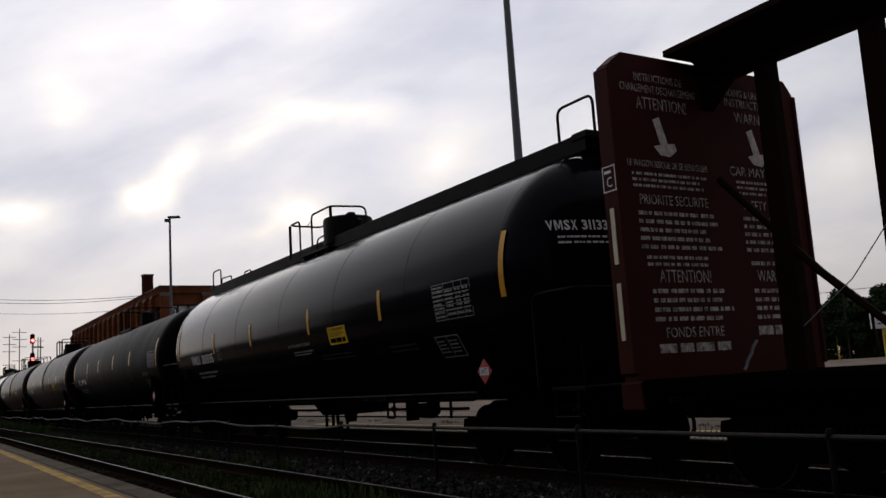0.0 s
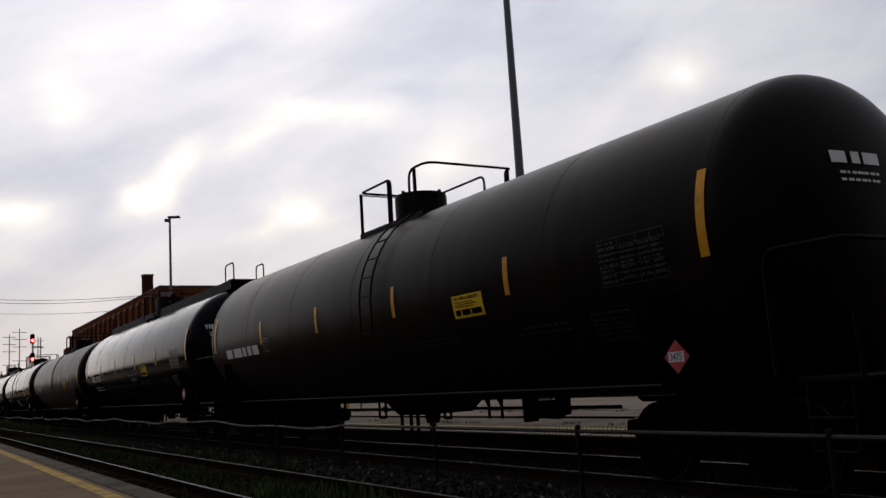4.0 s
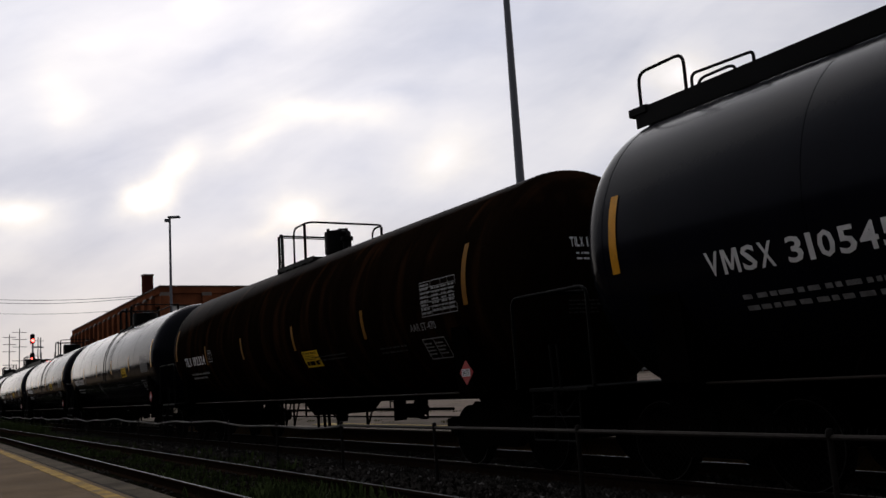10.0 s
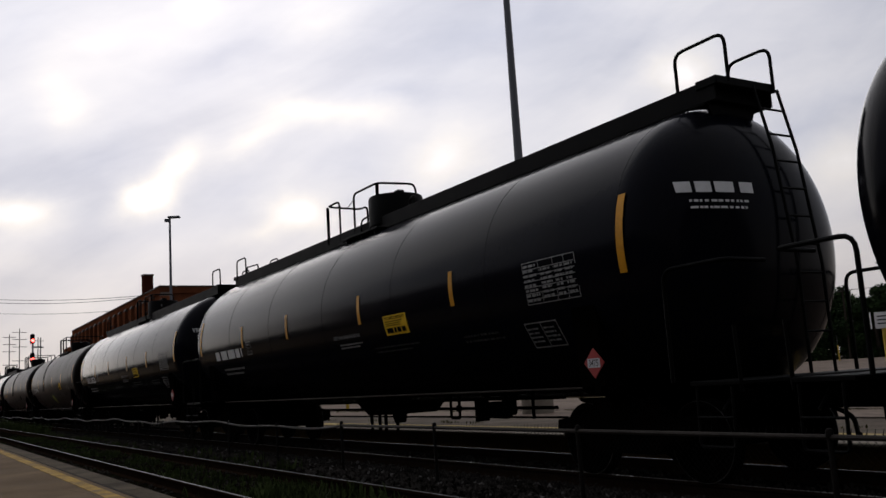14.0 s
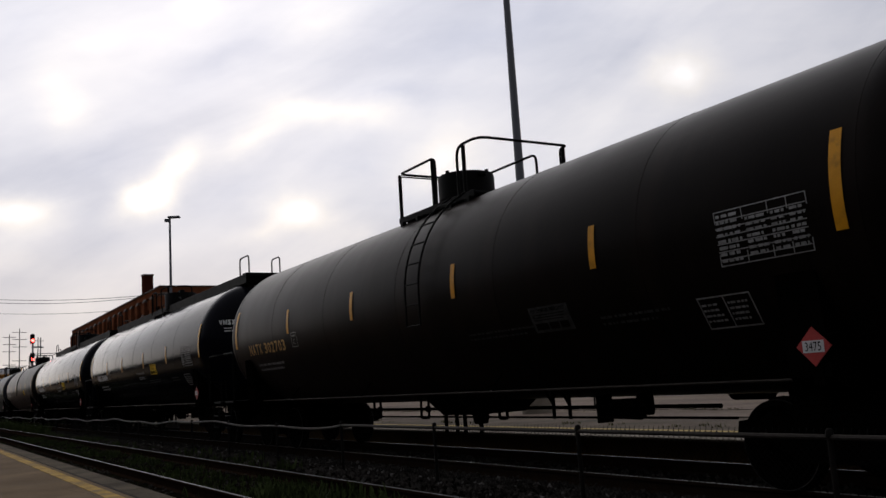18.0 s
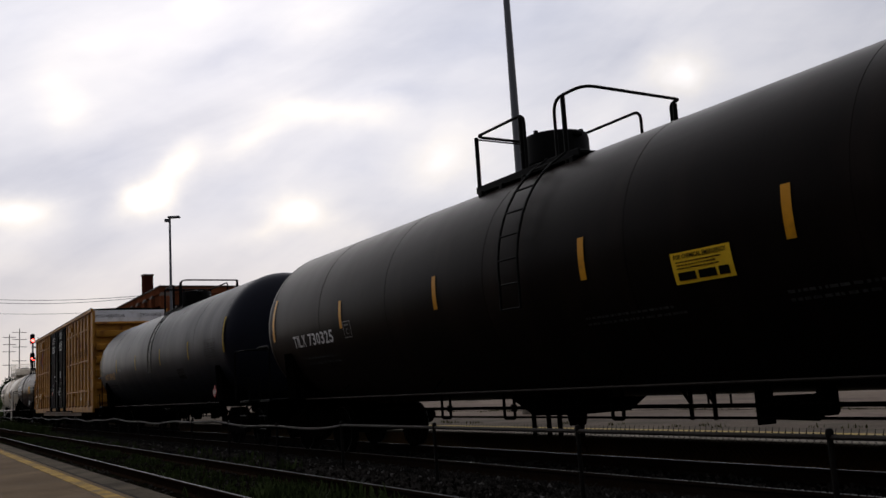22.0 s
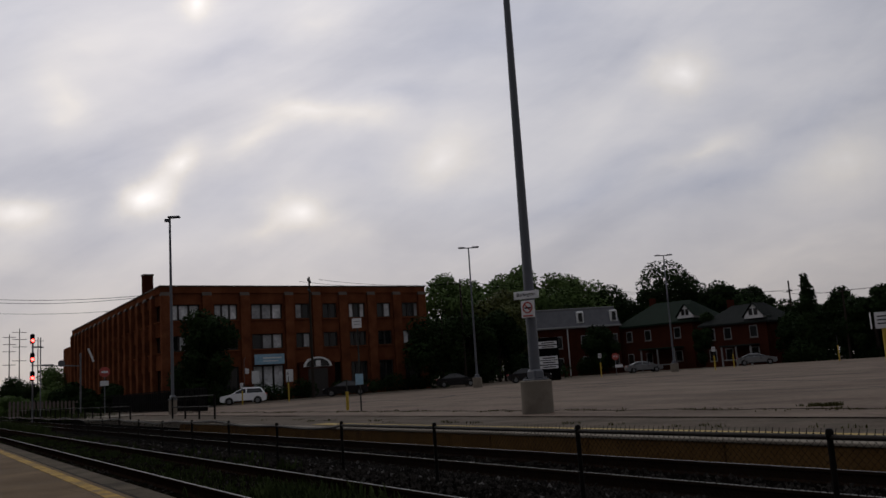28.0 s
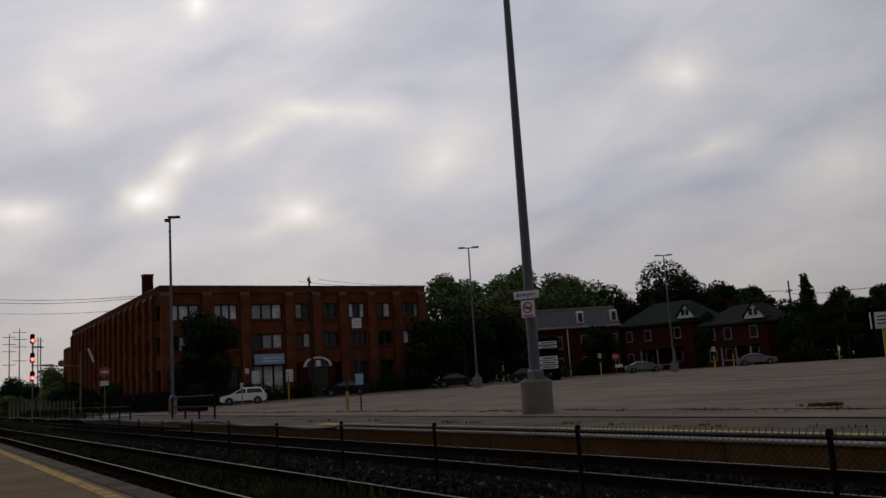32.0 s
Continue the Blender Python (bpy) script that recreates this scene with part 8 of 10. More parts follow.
masters = {"plain": plain_tank_car(), "back": plain_tank_car(turned=True), "tall": plain_tank_car(tall=True), "walk": walkway_tank_car()}
fresh = {"plain": True, "back": True, "tall": True, "walk": True}
for i, (kind, off, number, paint, ink, tape, label) in enumerate(TRAIN):
    if fresh[kind]:
        car, fresh[kind] = masters[kind], False
    else:
        car = None
    CARS.append([kind, off, number, paint, ink, tape, label, car])
for row in CARS:
    kind, off, number, paint, ink, tape, label, car = row
    if car is None:
        row[7] = copy_thing(masters[kind], Matrix.Identity(4))
for i, (kind, off, number, paint, ink, tape, label, car) in enumerate(CARS):
    car["label"] = label
    low_tank = kind in ("plain", "back") and (number.startswith("TILX") or number == "NATX 302703")
    if low_tank:
        smaller_tank(car)
    r_car, z_car = (R_TALL, Z_TALL) if kind == "tall" else (R_TILX, Z_TILX) if low_tank else (R_TANK, Z_TANK)
    if paint is not TANK_BLACK:
        for ch in car.children:
            if ch.name.startswith(("tank", "weld_seam")):
                ch.material_slots[0].link = "OBJECT"
                ch.material_slots[0].material = paint
    tapes, tape_z, decal = MARKS.get(number, MARKS[kind])
    tilx = number.startswith("TILX")
    spot = (-6.92, 1.85) if number == "TILX 192324" else (-6.98, 1.80) if number == "NATX 301427" else (-6.53, 1.92) if kind == "walk" else (-6.74, 1.98) if kind == "tall" else (-6.72, 1.86) if tilx else (-6.90, 2.15)
    side_marks(car, number, number, ink, RUSTY_TAPE if paint is TANK_RUST else tape, seed=100 + i, r=r_car, zc=z_car, lime={"TILX 730767": 0.0, "VMSX 300240": -0.62}.get(number), tapes=tapes, tape_z=tape_z, decal=decal,
               dim=STENCIL_DIM if kind == "tall" or paint is TANK_BLACK or number == "NATX 302703" else STENCIL_FAINT, text_x=spot[0], text_w=spot[1],
               square_x=-4.76 if number == "TILX 192324" else {"walk": -4.25, "tall": -4.58}.get(kind, -4.40), placard_x=6.68 if number == "NATX 301427" else 7.13,
               head=(-1.20, 2.76, 0.92) if kind == "walk" else (-0.60, 2.74, 0.72) if number == "NATX 301427" else (-0.63, 2.62, 0.60) if number == "TILX 192324" else (-0.84, 2.51, 0.66) if tilx else (-0.63, 2.78, 0.66),
               table=(6.52, 2.16) if number == "TILX 199006" else (6.02, 2.12) if kind == "tall" else (6.22, 2.06) if number == "NATX 302703" else (6.36, 1.98) if tilx else (6.16, 2.06) if kind == "plain" else (6.02, 2.02),
               right_stripe=7.48 if number == "NATX 302703" else 7.22 if number == "TILX 192324" else 7.77 if number == "NATX 301427" else 7.74 if kind == "walk" else 7.62)


def scribble(car, x0, x1, z0, z1, n, seed, mat=STENCIL_DIM, w=0.012, r=R_TANK, zc=Z_TANK):
    """Thin chalk strokes on the tank's side that spell nothing."""
    rg = random.Random(seed)
    g = Geo()
    step = (x1 - x0) / n
    for i in range(n):
        pts = [(x0 + step * (i + rg.uniform(-0.2, 1.1)), z0 + (z1 - z0) * rg.choice((0.0, 0.1, 0.5, 0.9, 1.0)) + rg.uniform(-0.03, 0.03)) for _ in range(rg.randrange(3, 6))]
        for (xa, za), (xb, zb) in zip(pts, pts[1:]):
            for k in range(4):
                a, b = (xa + (xb - xa) * k / 4, za + (zb - za) * k / 4), (xa + (xb - xa) * (k + 1) / 4, za + (zb - za) * (k + 1) / 4)
                d = Vector((b[0] - a[0], b[1] - a[1]))
                if d.length < 1e-3:
                    continue
                q = Vector((-d.y, d.x)).normalized() * w * rg.uniform(0.5, 1.1)
                g.add([on_tank(u, v, 0.012, r, zc) for u, v in ((a[0] - q.x, a[1] - q.y), (b[0] - q.x, b[1] - q.y), (b[0] + q.x, b[1] + q.y), (a[0] + q.x, a[1] + q.y))], [(0, 1, 2, 3)])
    part("scribble", g, mat, car, "thin pale chalk scribble", None)


# brake gear hung under two of the walkway cars
for number in ("VMSX 311747", "VMSX 311726"):
    braked = next(r_[7] for r_ in CARS if r_[2] == number)
    for x0, x1, z0 in ((-3.68, -3.24, 0.60), (-3.08, -2.77, 0.62)):
        part("brake_box", Geo().box(((x0 + x1) / 2, -0.62, (z0 + 0.98) / 2), (x1 - x0, 0.26, 0.98 - z0), 0.05), GRIME_SHADE, braked, "grimy brake box under the tank")
    part("brake_frame", Geo().box((-2.52, -0.62, 0.63), (0.56, 0.06, 0.09), 0.01).box((-2.27, -0.62, 0.80), (0.07, 0.05, 0.44), 0.008).box((-2.66, -0.62, 0.72), (0.16, 0.05, 0.10), 0.02), GRIME_SHADE, braked)
for row in CARS:
    if row[0] == "walk":
        part("vent_notice", lay(joined((letters("VENT TANK WHEN UNLOADING", 1.06, 0.062, 0.01), 0, 0), (bars(0.95, 0.10, 2, random.Random(row[1] // 1), 0.5), 0.2, -0.17)), lambda u, v: on_tank(VENT[0] + u, VENT[1] + v)), STENCIL_DIM, row[7], "small painted notice", None)
by_number = {row[2]: row[7] for row in CARS}
scribble(by_number["TILX 199006"], -3.0, -1.2, 1.62, 1.90, 13, 1, CHALK, 0.008, R_TALL, Z_TALL)
scribble(by_number["TILX 199006"], -0.3, 1.95, 1.80, 2.12, 20, 2, STENCIL_FAINT, 0.012, R_TALL, Z_TALL)
def chalk_loops(car, rings, mat):
    """Chalk rings drawn side by side."""
    g = Geo()
    for cx, cz, rx, rz, gap in rings:
        n = 16
        for k in range(n - gap):
            a, b = 2 * math.pi * k / n + cx, 2 * math.pi * (k + 1) / n + cx
            p, q = [(cx + rx * f * math.cos(t), cz + rz * f * math.sin(t)) for t in (a, b) for f in (1.0,)]
            p2, q2 = [(cx + (rx - 0.014) * math.cos(t), cz + (rz - 0.014) * math.sin(t)) for t in (a, b)]
            g.add([on_tank(*p), on_tank(*q), on_tank(*q2), on_tank(*p2)], [(0, 1, 2, 3)])
    part("scribble", g, mat, car, "thin pale chalk rings", None)


chalk_loops(by_number["VMSX 300171"], [(-1.42, 1.74, 0.09, 0.09, 4), (-1.24, 1.66, 0.11, 0.10, 2), (-1.05, 1.72, 0.08, 0.10, 3), (-1.16, 1.52, 0.07, 0.05, 5), (-1.34, 1.90, 0.04, 0.05, 3), (-1.22, 1.91, 0.04, 0.05, 2), (-1.50, 1.92, 0.05, 0.06, 4)], CHALK)


# ---- the two short tank cars at the rear ----
def emblem_blocks(width, height, n):
    """A row of plain rounded blocks where a maker's name stands."""
    pts, faces = [], []
    w = width / n
    for i in range(n):
        x0, x1, c = i * w + 0.06 * w, (i + 1) * w - 0.06 * w, 0.22 * height
        outer = [(x0 + c, 0), (x1 - c, 0), (x1, c), (x1, height - c), (x1 - c, height), (x0 + c, height), (x0, height - c), (x0, c)]
        t = height * 0.24
        inner = [(x0 + c, t), (x1 - c, t), (x1 - t, c + t * 0.3), (x1 - t, height - c - t * 0.3), (x1 - c, height - t), (x0 + c, height - t), (x0 + t, height - c - t * 0.3), (x0 + t, c + t * 0.3)]
        k = len(pts)
        pts += outer + inner
        faces += [(k + a, k + (a + 1) % 8, k + 8 + (a + 1) % 8, k + 8 + a) for a in range(8)]
    return pts, faces


def emblem_mark(size):
    """A plain two-leaf mark with two dots."""
    pts, faces = [], []
    for s in (-1, 1):
        k = len(pts)
        pts += [(s * 0.10 * size, 0), (s * 0.34 * size, 0.0), (s * 0.50 * size, 0.75 * size), (s * 0.38 * size, 0.78 * size), (s * 0.28 * size, 0.42 * size), (s * 0.08 * size, 0.30 * size)]
        faces.append(tuple(range(k, k + 6)))
    for cy, r in ((0.62, 0.14), (0.90, 0.12)):
        k = len(pts)
        pts += [(r * size * math.cos(a * math.pi / 6), cy * size + r * size * math.sin(a * math.pi / 6)) for a in range(12)]
        faces.append(tuple(range(k, k + 12)))
    return pts, faces


def short_tank_car(white, label):
    mat, steel = (TANK_WHITE, WHITE_STEEL) if white else (TANK_WORN, BLACK_STEEL)
    ink = STENCIL_BROWN if white else STENCIL
    tape = STENCIL_BROWN if white else AMBER_DULL
    r, zc = (1.31, 2.28) if white else (1.31, 2.345)
    half, depth = (4.85, 0.80) if white else (4.82, 0.72)
    end_x, truck_x = (6.65, 4.60) if white else (6.60, 4.60)
    car = thing("tank_car", label, "tank car", "cars of the train")
    tank_body(car, mat, half, depth, r, zc, (-half + 0.02, -2.3, 2.13, half - 0.02) if white else (-half + 0.02, -half * 0.45, half * 0.1, half - 0.02))
    stub_sills(car, truck_x - 0.3, end_x, truck_x, GRIME_SHADE, r, zc, low=white)
    short_gear(car, zc - r)
    top = zc + r
    if white:
        for s in (-1, 1):
            part("side_sill", Geo().tube([(-4.6, s * 1.30, 1.03), (4.15, s * 1.30, 1.05)], 0.036, 8), WHITE_STEEL, car, "white painted side rod")
            for e in (-1, 1):
                part("end_sill", Geo().box((e * (half + 0.35), s * 1.28, 1.08), (2.1, 0.06, 0.14), 0.012), WHITE_STEEL, car)
                x0 = e * (half + 0.45)
                pts = fillet([(x0, s * 1.42, 0.55), (x0 + e * 0.05, s * 1.42, 2.18), (e * (end_x - 0.55), s * 1.42, 2.14), (e * (end_x - 0.45), 0.0, 2.14)], 0.22, 5)
                part("hand_rail", Geo().tube(pts, 0.026, 8), WHITE_STEEL, car)
                part("corner_post", Geo().box((e * (half + 1.12), s * 1.40, 1.62), (0.16, 0.05, 1.18), 0.012), WHITE_STEEL, car)
                part("corner_post", Geo().tube(fillet([(e * (half + 0.86), s * 1.42, 1.05), (e * (half + 0.84), s * 1.42, 2.08), (e * (half + 1.0), s * 1.42, 2.14)], 0.08), 0.022, 6), WHITE_STEEL, car)
                part("cradle_strut", Geo().tube([(e * (half - 0.42), s * 1.30, 1.02), (e * (half - 0.78), s * 1.16, 1.66)], 0.042, 6), WHITE_STEEL, car)
                for d, up in ((1.35, 0.52), (2.55, 0.56)) if e < 0 else ((1.9, 0.42),):
                    x_ = e * (half - d)
                    part("cradle_strut", Geo().tube(fillet([(x_, s * 1.28, 1.02), (x_ + e * 0.06, s * 1.26, 1.20), (x_ - e * 0.16, s * 1.20, 1.34), (x_ - e * 0.16, s * 1.12, 1.06 + up)], 0.06, 3), 0.026, 6), WHITE_STEEL, car)
                part("brake_rigging", Geo().tube(fillet([(e * (half - 0.2), s * 0.9, 0.98), (e * (half - 0.5), s * 0.95, 1.18), (e * (half - 1.5), s * 0.95, 1.12)], 0.1), 0.03, 6).lathe([(-0.2, 0), (-0.18, 0.1), (0.18, 0.11), (0.22, 0.04), (0.3, 0)], 12, "x", at=(e * (half - 1.2), s * 0.85, 1.16)), GRIME_SHADE, car)
                g = Geo().tube(fillet([(e * (half + 0.5), s * 1.43, 0.95), (e * (half + 0.5), s * 1.45, 0.42), (e * (half + 1.1), s * 1.45, 0.42), (e * (half + 1.1), s * 1.43, 0.95)], 0.05, 3), 0.022, 6)
                part("sill_step", g, WHITE_STEEL, car)
            part("heater_pipe", Geo().tube([(-0.55, s * 1.36, 1.74), (1.15, s * 1.36, 1.77)], 0.022, 8), WHITE_STEEL, car)
        for e in (-1, 1):
            ob = sub("coupler", COUPLER_MESH, car, pose(e * (end_x - 0.42), 0, 0, 0, 0, 0 if e > 0 else 180))
            part("end_shelf", Geo().box((e * (half + 0.30), 0, 2.26), (1.15, 2.55, 0.03), 0.008), BLACK_STEEL, car, "black-edged ledge round the head")
            part("air_hose", Geo().tube(fillet([(e * (end_x - 0.6), 0.35, 0.75), (e * (end_x - 0.2), 0.35, 0.6), (e * end_x, 0.1, 0.42)], 0.1), 0.025, 6), BLACK_STEEL, car)
        part("hand_brake", Geo().lathe([(-0.03, 0), (-0.03, 0.26), (0.02, 0.28), (0.03, 0.0)], 20, "x", at=(end_x - 0.55, 0.85, 1.65)).box((end_x - 0.72, 0.85, 1.6), (0.2, 0.3, 0.4), 0.03), GRIME_SHADE, car, "hand brake wheel on its box")
        x0, x1, z = -1.46, 2.07, 3.80
    else:
        end_gear(car, end_x, BLACK_STEEL, 2.36, True)
        part("brake_stand", Geo().box((-6.02, -1.12, 1.32), (0.44, 0.30, 0.10), 0.02).box((-6.08, -1.12, 1.20), (0.16, 0.2, 0.30), 0.02).tube(fillet([(-6.3, -1.15, 1.36), (-6.3, -1.15, 1.52), (-5.95, -1.15, 1.52)], 0.05), 0.03, 6), GRIME_SHADE, car, "grimy brake rigging on the end platform")
        part("brake_wheel", Geo().lathe([(-0.03, 0.0), (-0.03, 0.15), (0.0, 0.17), (0.03, 0.15), (0.03, 0.0)], 18, "x", at=(-5.80, -1.12, 1.42)), GRIME_SHADE, car)
        x0, x1, z = -1.05, 1.08, 3.67
    y = 0.86
    dx = -0.06 if white else -0.35
    for s in (-1, 1):
        part("running_board", Geo().box(((x0 + x1) / 2, s * (y - 0.22), z), (x1 - x0, 0.46, 0.05), 0.008), steel, car)
        part("board_edge", Geo().box(((x0 + x1) / 2, s * y, z + (0.03 if white else 0)), (x1 - x0, 0.03, 0.24 if white else 0.15), 0.006), steel, car)
        for x in (x0 + 0.05, (x0 + x1) / 2, x1 - 0.05):
            part("bracket", Geo().tube([(x, s * (y - 0.02), z), (x, s * (y - 0.06), top - 0.42)], 0.03, 6), steel, car)
    for x in (x0 + 0.2, x1 - 0.2):
        part("running_board", Geo().box((x, 0, z), (0.4, 2 * y - 0.9, 0.05), 0.008), steel, car)
    if white:
        part("deck_plate", Geo().box(((x0 + x1) / 2, 0, z - 0.045), (x1 - x0 - 0.02, 2 * y - 0.06, 0.02), 0.004), GRIME_SHADE, car, "near-black plate on the underside of the deck")
        for x in (x0, x1):
            part("board_edge", Geo().box((x, 0, z + 0.03), (0.03, 2 * y - 0.04, 0.24), 0.006), steel, car)
        part("dome_curb", Geo().box((0.95, 0, z + 0.22), (1.75, 1.0, 0.24), 0.04), steel, car, "white box curb round the manway")
    dr, dh = (0.62, 0.46) if white else (0.30, 0.36)
    part("dome", Geo().lathe([(top - 0.1, dr), (z + dh - 0.05, dr), (z + dh, dr * 0.96), (z + dh + 0.04, dr * 0.6), (z + dh + 0.05, 0)], 30, at=(dx, 0, 0)), steel, car, "round manway dome with a bolted lid")
    part("dome_cover", Geo().box((dx - 0.05, -0.1, z + dh + 0.05), (0.5, 0.3, 0.07), 0.02).box((dx + 0.25, 0.1, z + dh + 0.04), (0.14, 0.3, 0.10), 0.03), BLACK_STEEL if not white else GRIME_SHADE, car)
    for ddx in ((0.15, 0.45) if not white else (0.8, 1.1)):
        part("valve", Geo().lathe([(top - 0.05, 0.07), (z + 0.2, 0.07), (z + 0.22, 0.1), (z + 0.32, 0.1), (z + 0.34, 0)], 12, at=(ddx, 0.1, 0)), steel, car)
    for k, h in enumerate((0.72, 0.40) if white else (0.72,)):
        tag = 0.024 if white else 0.03
        yf, xf = (y, x1) if white else (0.64, 0.78)
        railing(car, [(x0, yf, z), (x0, yf, z + h), (x0, -y, z + h), (x0, -y, z)] if k == 0 else [(x0, yf, z + h), (x0, -y, z + h)], steel, tag)
        railing(car, [(x0 + 0.02, -y, z + h - 0.01), (x0 + 0.60, -y, z + h - 0.01), (x0 + 0.60, -y, z)], steel, tag)
        if white:
            railing(car, [(x0 + 0.02, y, z + h), (x1, y, z + h), (x1, y, z)] if k == 0 else [(x0, y, z + h), (x1, y, z + h)], steel, tag)
        else:
            railing(car, [(xf, yf, z), (xf, yf, z + h), (xf - 0.66, yf, z + h), (xf - 0.66, yf, z)], steel, tag)
        railing(car, [(x1 - (1.35 if white else 0.86), -y, z), (x1 - (1.35 if white else 0.86), -y, z + h), (x1, -y, z + h), (x1, -y, z)], steel, tag)
        railing(car, [(x1, -y, z + h), (xf, yf, z + h)], steel, tag)
    lx = -0.42 if white else -0.73
    side_ladder(car, lx, steel, r, zc, 0.5 if white else 0.62, 0.42, -1, top - 0.22)
    part("ladder_head", Geo().tube(fillet([(lx - 0.2, -0.95, top - 0.35), (lx - 0.2, -y, z), (lx - 0.2, -y + 0.1, z + (0.1 if white else 0.35))], 0.1), 0.02, 6).tube(fillet([(lx + 0.2, -0.95, top - 0.35), (lx + 0.2, -y, z), (lx + 0.2, -y + 0.1, z + (0.1 if white else 0.35))], 0.1), 0.02, 6), steel, car)
    if white:
        for s in (-1, 1):
            part("ladder_brace", Geo().tube([(lx - 0.2, -1.40, 0.62), (lx + 0.75, -1.05, 1.25)], 0.02, 6).tube([(lx + 0.2, -1.40, 0.62), (lx + 0.95, -1.05, 1.25)], 0.02, 6), steel, car)
    # lettering
    rg = random.Random(77 + white)
    put = lambda u0, v0: (lambda x, y_: on_tank(u0 + x, v0 + y_, 0.012, r, zc))
    number = "PROX 17635" if white else "PROX 16092"
    q = 0.02 if white else 0.0
    part("emblem", lay(emblem_mark(0.42), put(-4.27 - q, 2.30 + 3 * q)), ink, car, "plain two-leaf emblem", None)
    part("word_mark", lay(emblem_blocks(2.42, 0.32, 6), put(-4.0 - q * 2, 2.34 + 3 * q)), ink, car, "plain blocks in place of a maker's name", None)
    part("car_number", lay(stencil(number, 1.98, 0.23), put(-4.03 - q * 2, 2.01)), ink, car, "painted car number", None)
    if white:
        fl = bars(1.35, 0.26, 3, rg, 0.6)
    else:
        fl = joined((letters("LD LMT 204700 LB 92850 KG", 1.42, 0.075, 0.02), 0, 0.20), (letters("LT WT 58300 LB 26450 KG", 1.36, 0.075, 0.02), 0.06, 0.10), (bars(0.28, 0.06, 1, rg, 0.7), 1.1, 0.0))
    part("weight_lettering", lay(fl, put(-3.9, 1.66)), STENCIL_FADED if white else STENCIL_DIM, car, "small lettering", None)
    for x in ((-4.80, 4.62) if white else (-4.72, 4.50)):
        part("end_stripe", patch(x - 0.05, x + 0.05, 1.75, 2.55, r, zc), tape, car, "tall reflective stripe")
    for x in ((-1.64, -1.20, 1.40, 1.88) if white else (-1.92, -1.49, 1.03, 1.46)):
        part("reflector", patch(x - 0.05, x + 0.05, 1.90, 2.34, r, zc), tape, car, "short reflective stripe")
    sx, sz = (2.45, 1.95) if white else (1.89, 2.07)
    if white:
        part("decal_border", patch(sx - 0.02, sx + 0.74, sz - 0.02, sz + 0.50, r, zc, 0.006), STENCIL_BROWN, car, "dark worn border of the decal")
        part("emergency_decal", patch(sx + 0.09, sx + 0.64, sz + 0.08, sz + 0.42, r, zc, 0.014), ORANGE_SIGN, car, "faded orange-yellow emergency decal")
    else:
        part("emergency_decal", patch(sx, sx + 0.70, sz, sz + 0.44, r, zc), ORANGE_SIGN, car, "yellow emergency decal")
    fl = joined((bars(0.50, 0.05, 1, rg, 0.8, 0.05, 0), 0.10, 0.37), (bars(0.56, 0.12, 3, rg, 0.3), 0.07, 0.20), (bars(0.50, 0.05, 1, rg, 0.8, 0.05, 0), 0.10, 0.08))
    part("decal_writing", lay(fl, (lambda x, y_: on_tank(sx + 0.12 + x * 0.72, sz + 0.06 + y_ * 0.75, 0.022, r, zc)) if white else (lambda x, y_: on_tank(sx + x, sz - 0.02 + y_, 0.016, r, zc))), DECAL_INK, car, "", None)
    if white:
        part("test_panel", patch(3.28, 4.36, 2.00, 2.56, r, zc), STENCIL_BROWN, car, "dark worn panel of test stencils")
        fl = joined((bars(0.30, 0.20, 4, rg, 0.5), 0.04, 0.28), (bars(0.26, 0.22, 3, rg, 0.62), 0.40, 0.26), (bars(0.24, 0.22, 3, rg, 0.62), 0.72, 0.26), (bars(0.98, 0.03, 1, rg, 0.9, 0.04, 0), 0.0, 0.22),
                    (bars(0.22, 0.16, 2, rg, 0.6), 0.04, 0.02), (bars(0.28, 0.16, 2, rg, 0.6), 0.34, 0.02), (bars(0.24, 0.16, 2, rg, 0.6), 0.70, 0.02))
        part("test_table", lay(fl, lambda x, y_: on_tank(3.32 + x, 2.03 + y_, 0.020, r, zc)), STENCIL_CREAM, car, "", None)
    else:
        fl = joined((frame_lines(1.15, 0.62, 0.014, (0.36, 0.62, 0.8), (0.14, 0.3, 0.46, 0.62, 0.78)), 0, 0), (bars(0.36, 0.56, 12, rg, 0.42), 0.03, 0.03), (bars(0.28, 0.56, 12, rg, 0.42), 0.44, 0.03), (bars(0.34, 0.56, 12, rg, 0.42), 0.76, 0.03))
        part("test_table", lay(fl, put(2.78, 2.02)), STENCIL_DIM, car, "table of small test stencils", None)
    fl = joined((frame_lines(0.62, 0.32, 0.02, (0.5,)), 0, 0), (bars(0.22, 0.2, 3, rg, 0.45), 0.05, 0.06), (bars(0.22, 0.2, 3, rg, 0.45), 0.36, 0.06))
    part("inspection_box", lay(fl, put(3.38 if white else 2.78, 1.44 if white else 1.58)), ink if white else STENCIL_DIM, car, "", None)
    part("coating_lettering", lay(bars(0.95, 0.34, 5, rg, 0.5), put(1.28 if white else 1.1, 1.50)), ink if white else STENCIL_DIM, car, "small lettering", None)
    part("notice", lay(bars(0.7, 0.22, 4, rg, 0.55), put(1.12 if white else 0.84, 2.85)), ink if not white else STENCIL_FADED, car, "", None)
    fl = joined((letters(number, 0.92, 0.15), 0, 0.52), (bars(0.8, 0.42, 5, rg, 0.22 if white else 0.5, 0.2, 0.5 if white else 0.25), 0.06, 0.02))
    part("end_number", lay(fl, lambda x, y_: on_head(-0.58 + x, 2.46 + y_, half, depth, 0.015, r, zc)), ink, car, "painted number on the tank head", None)
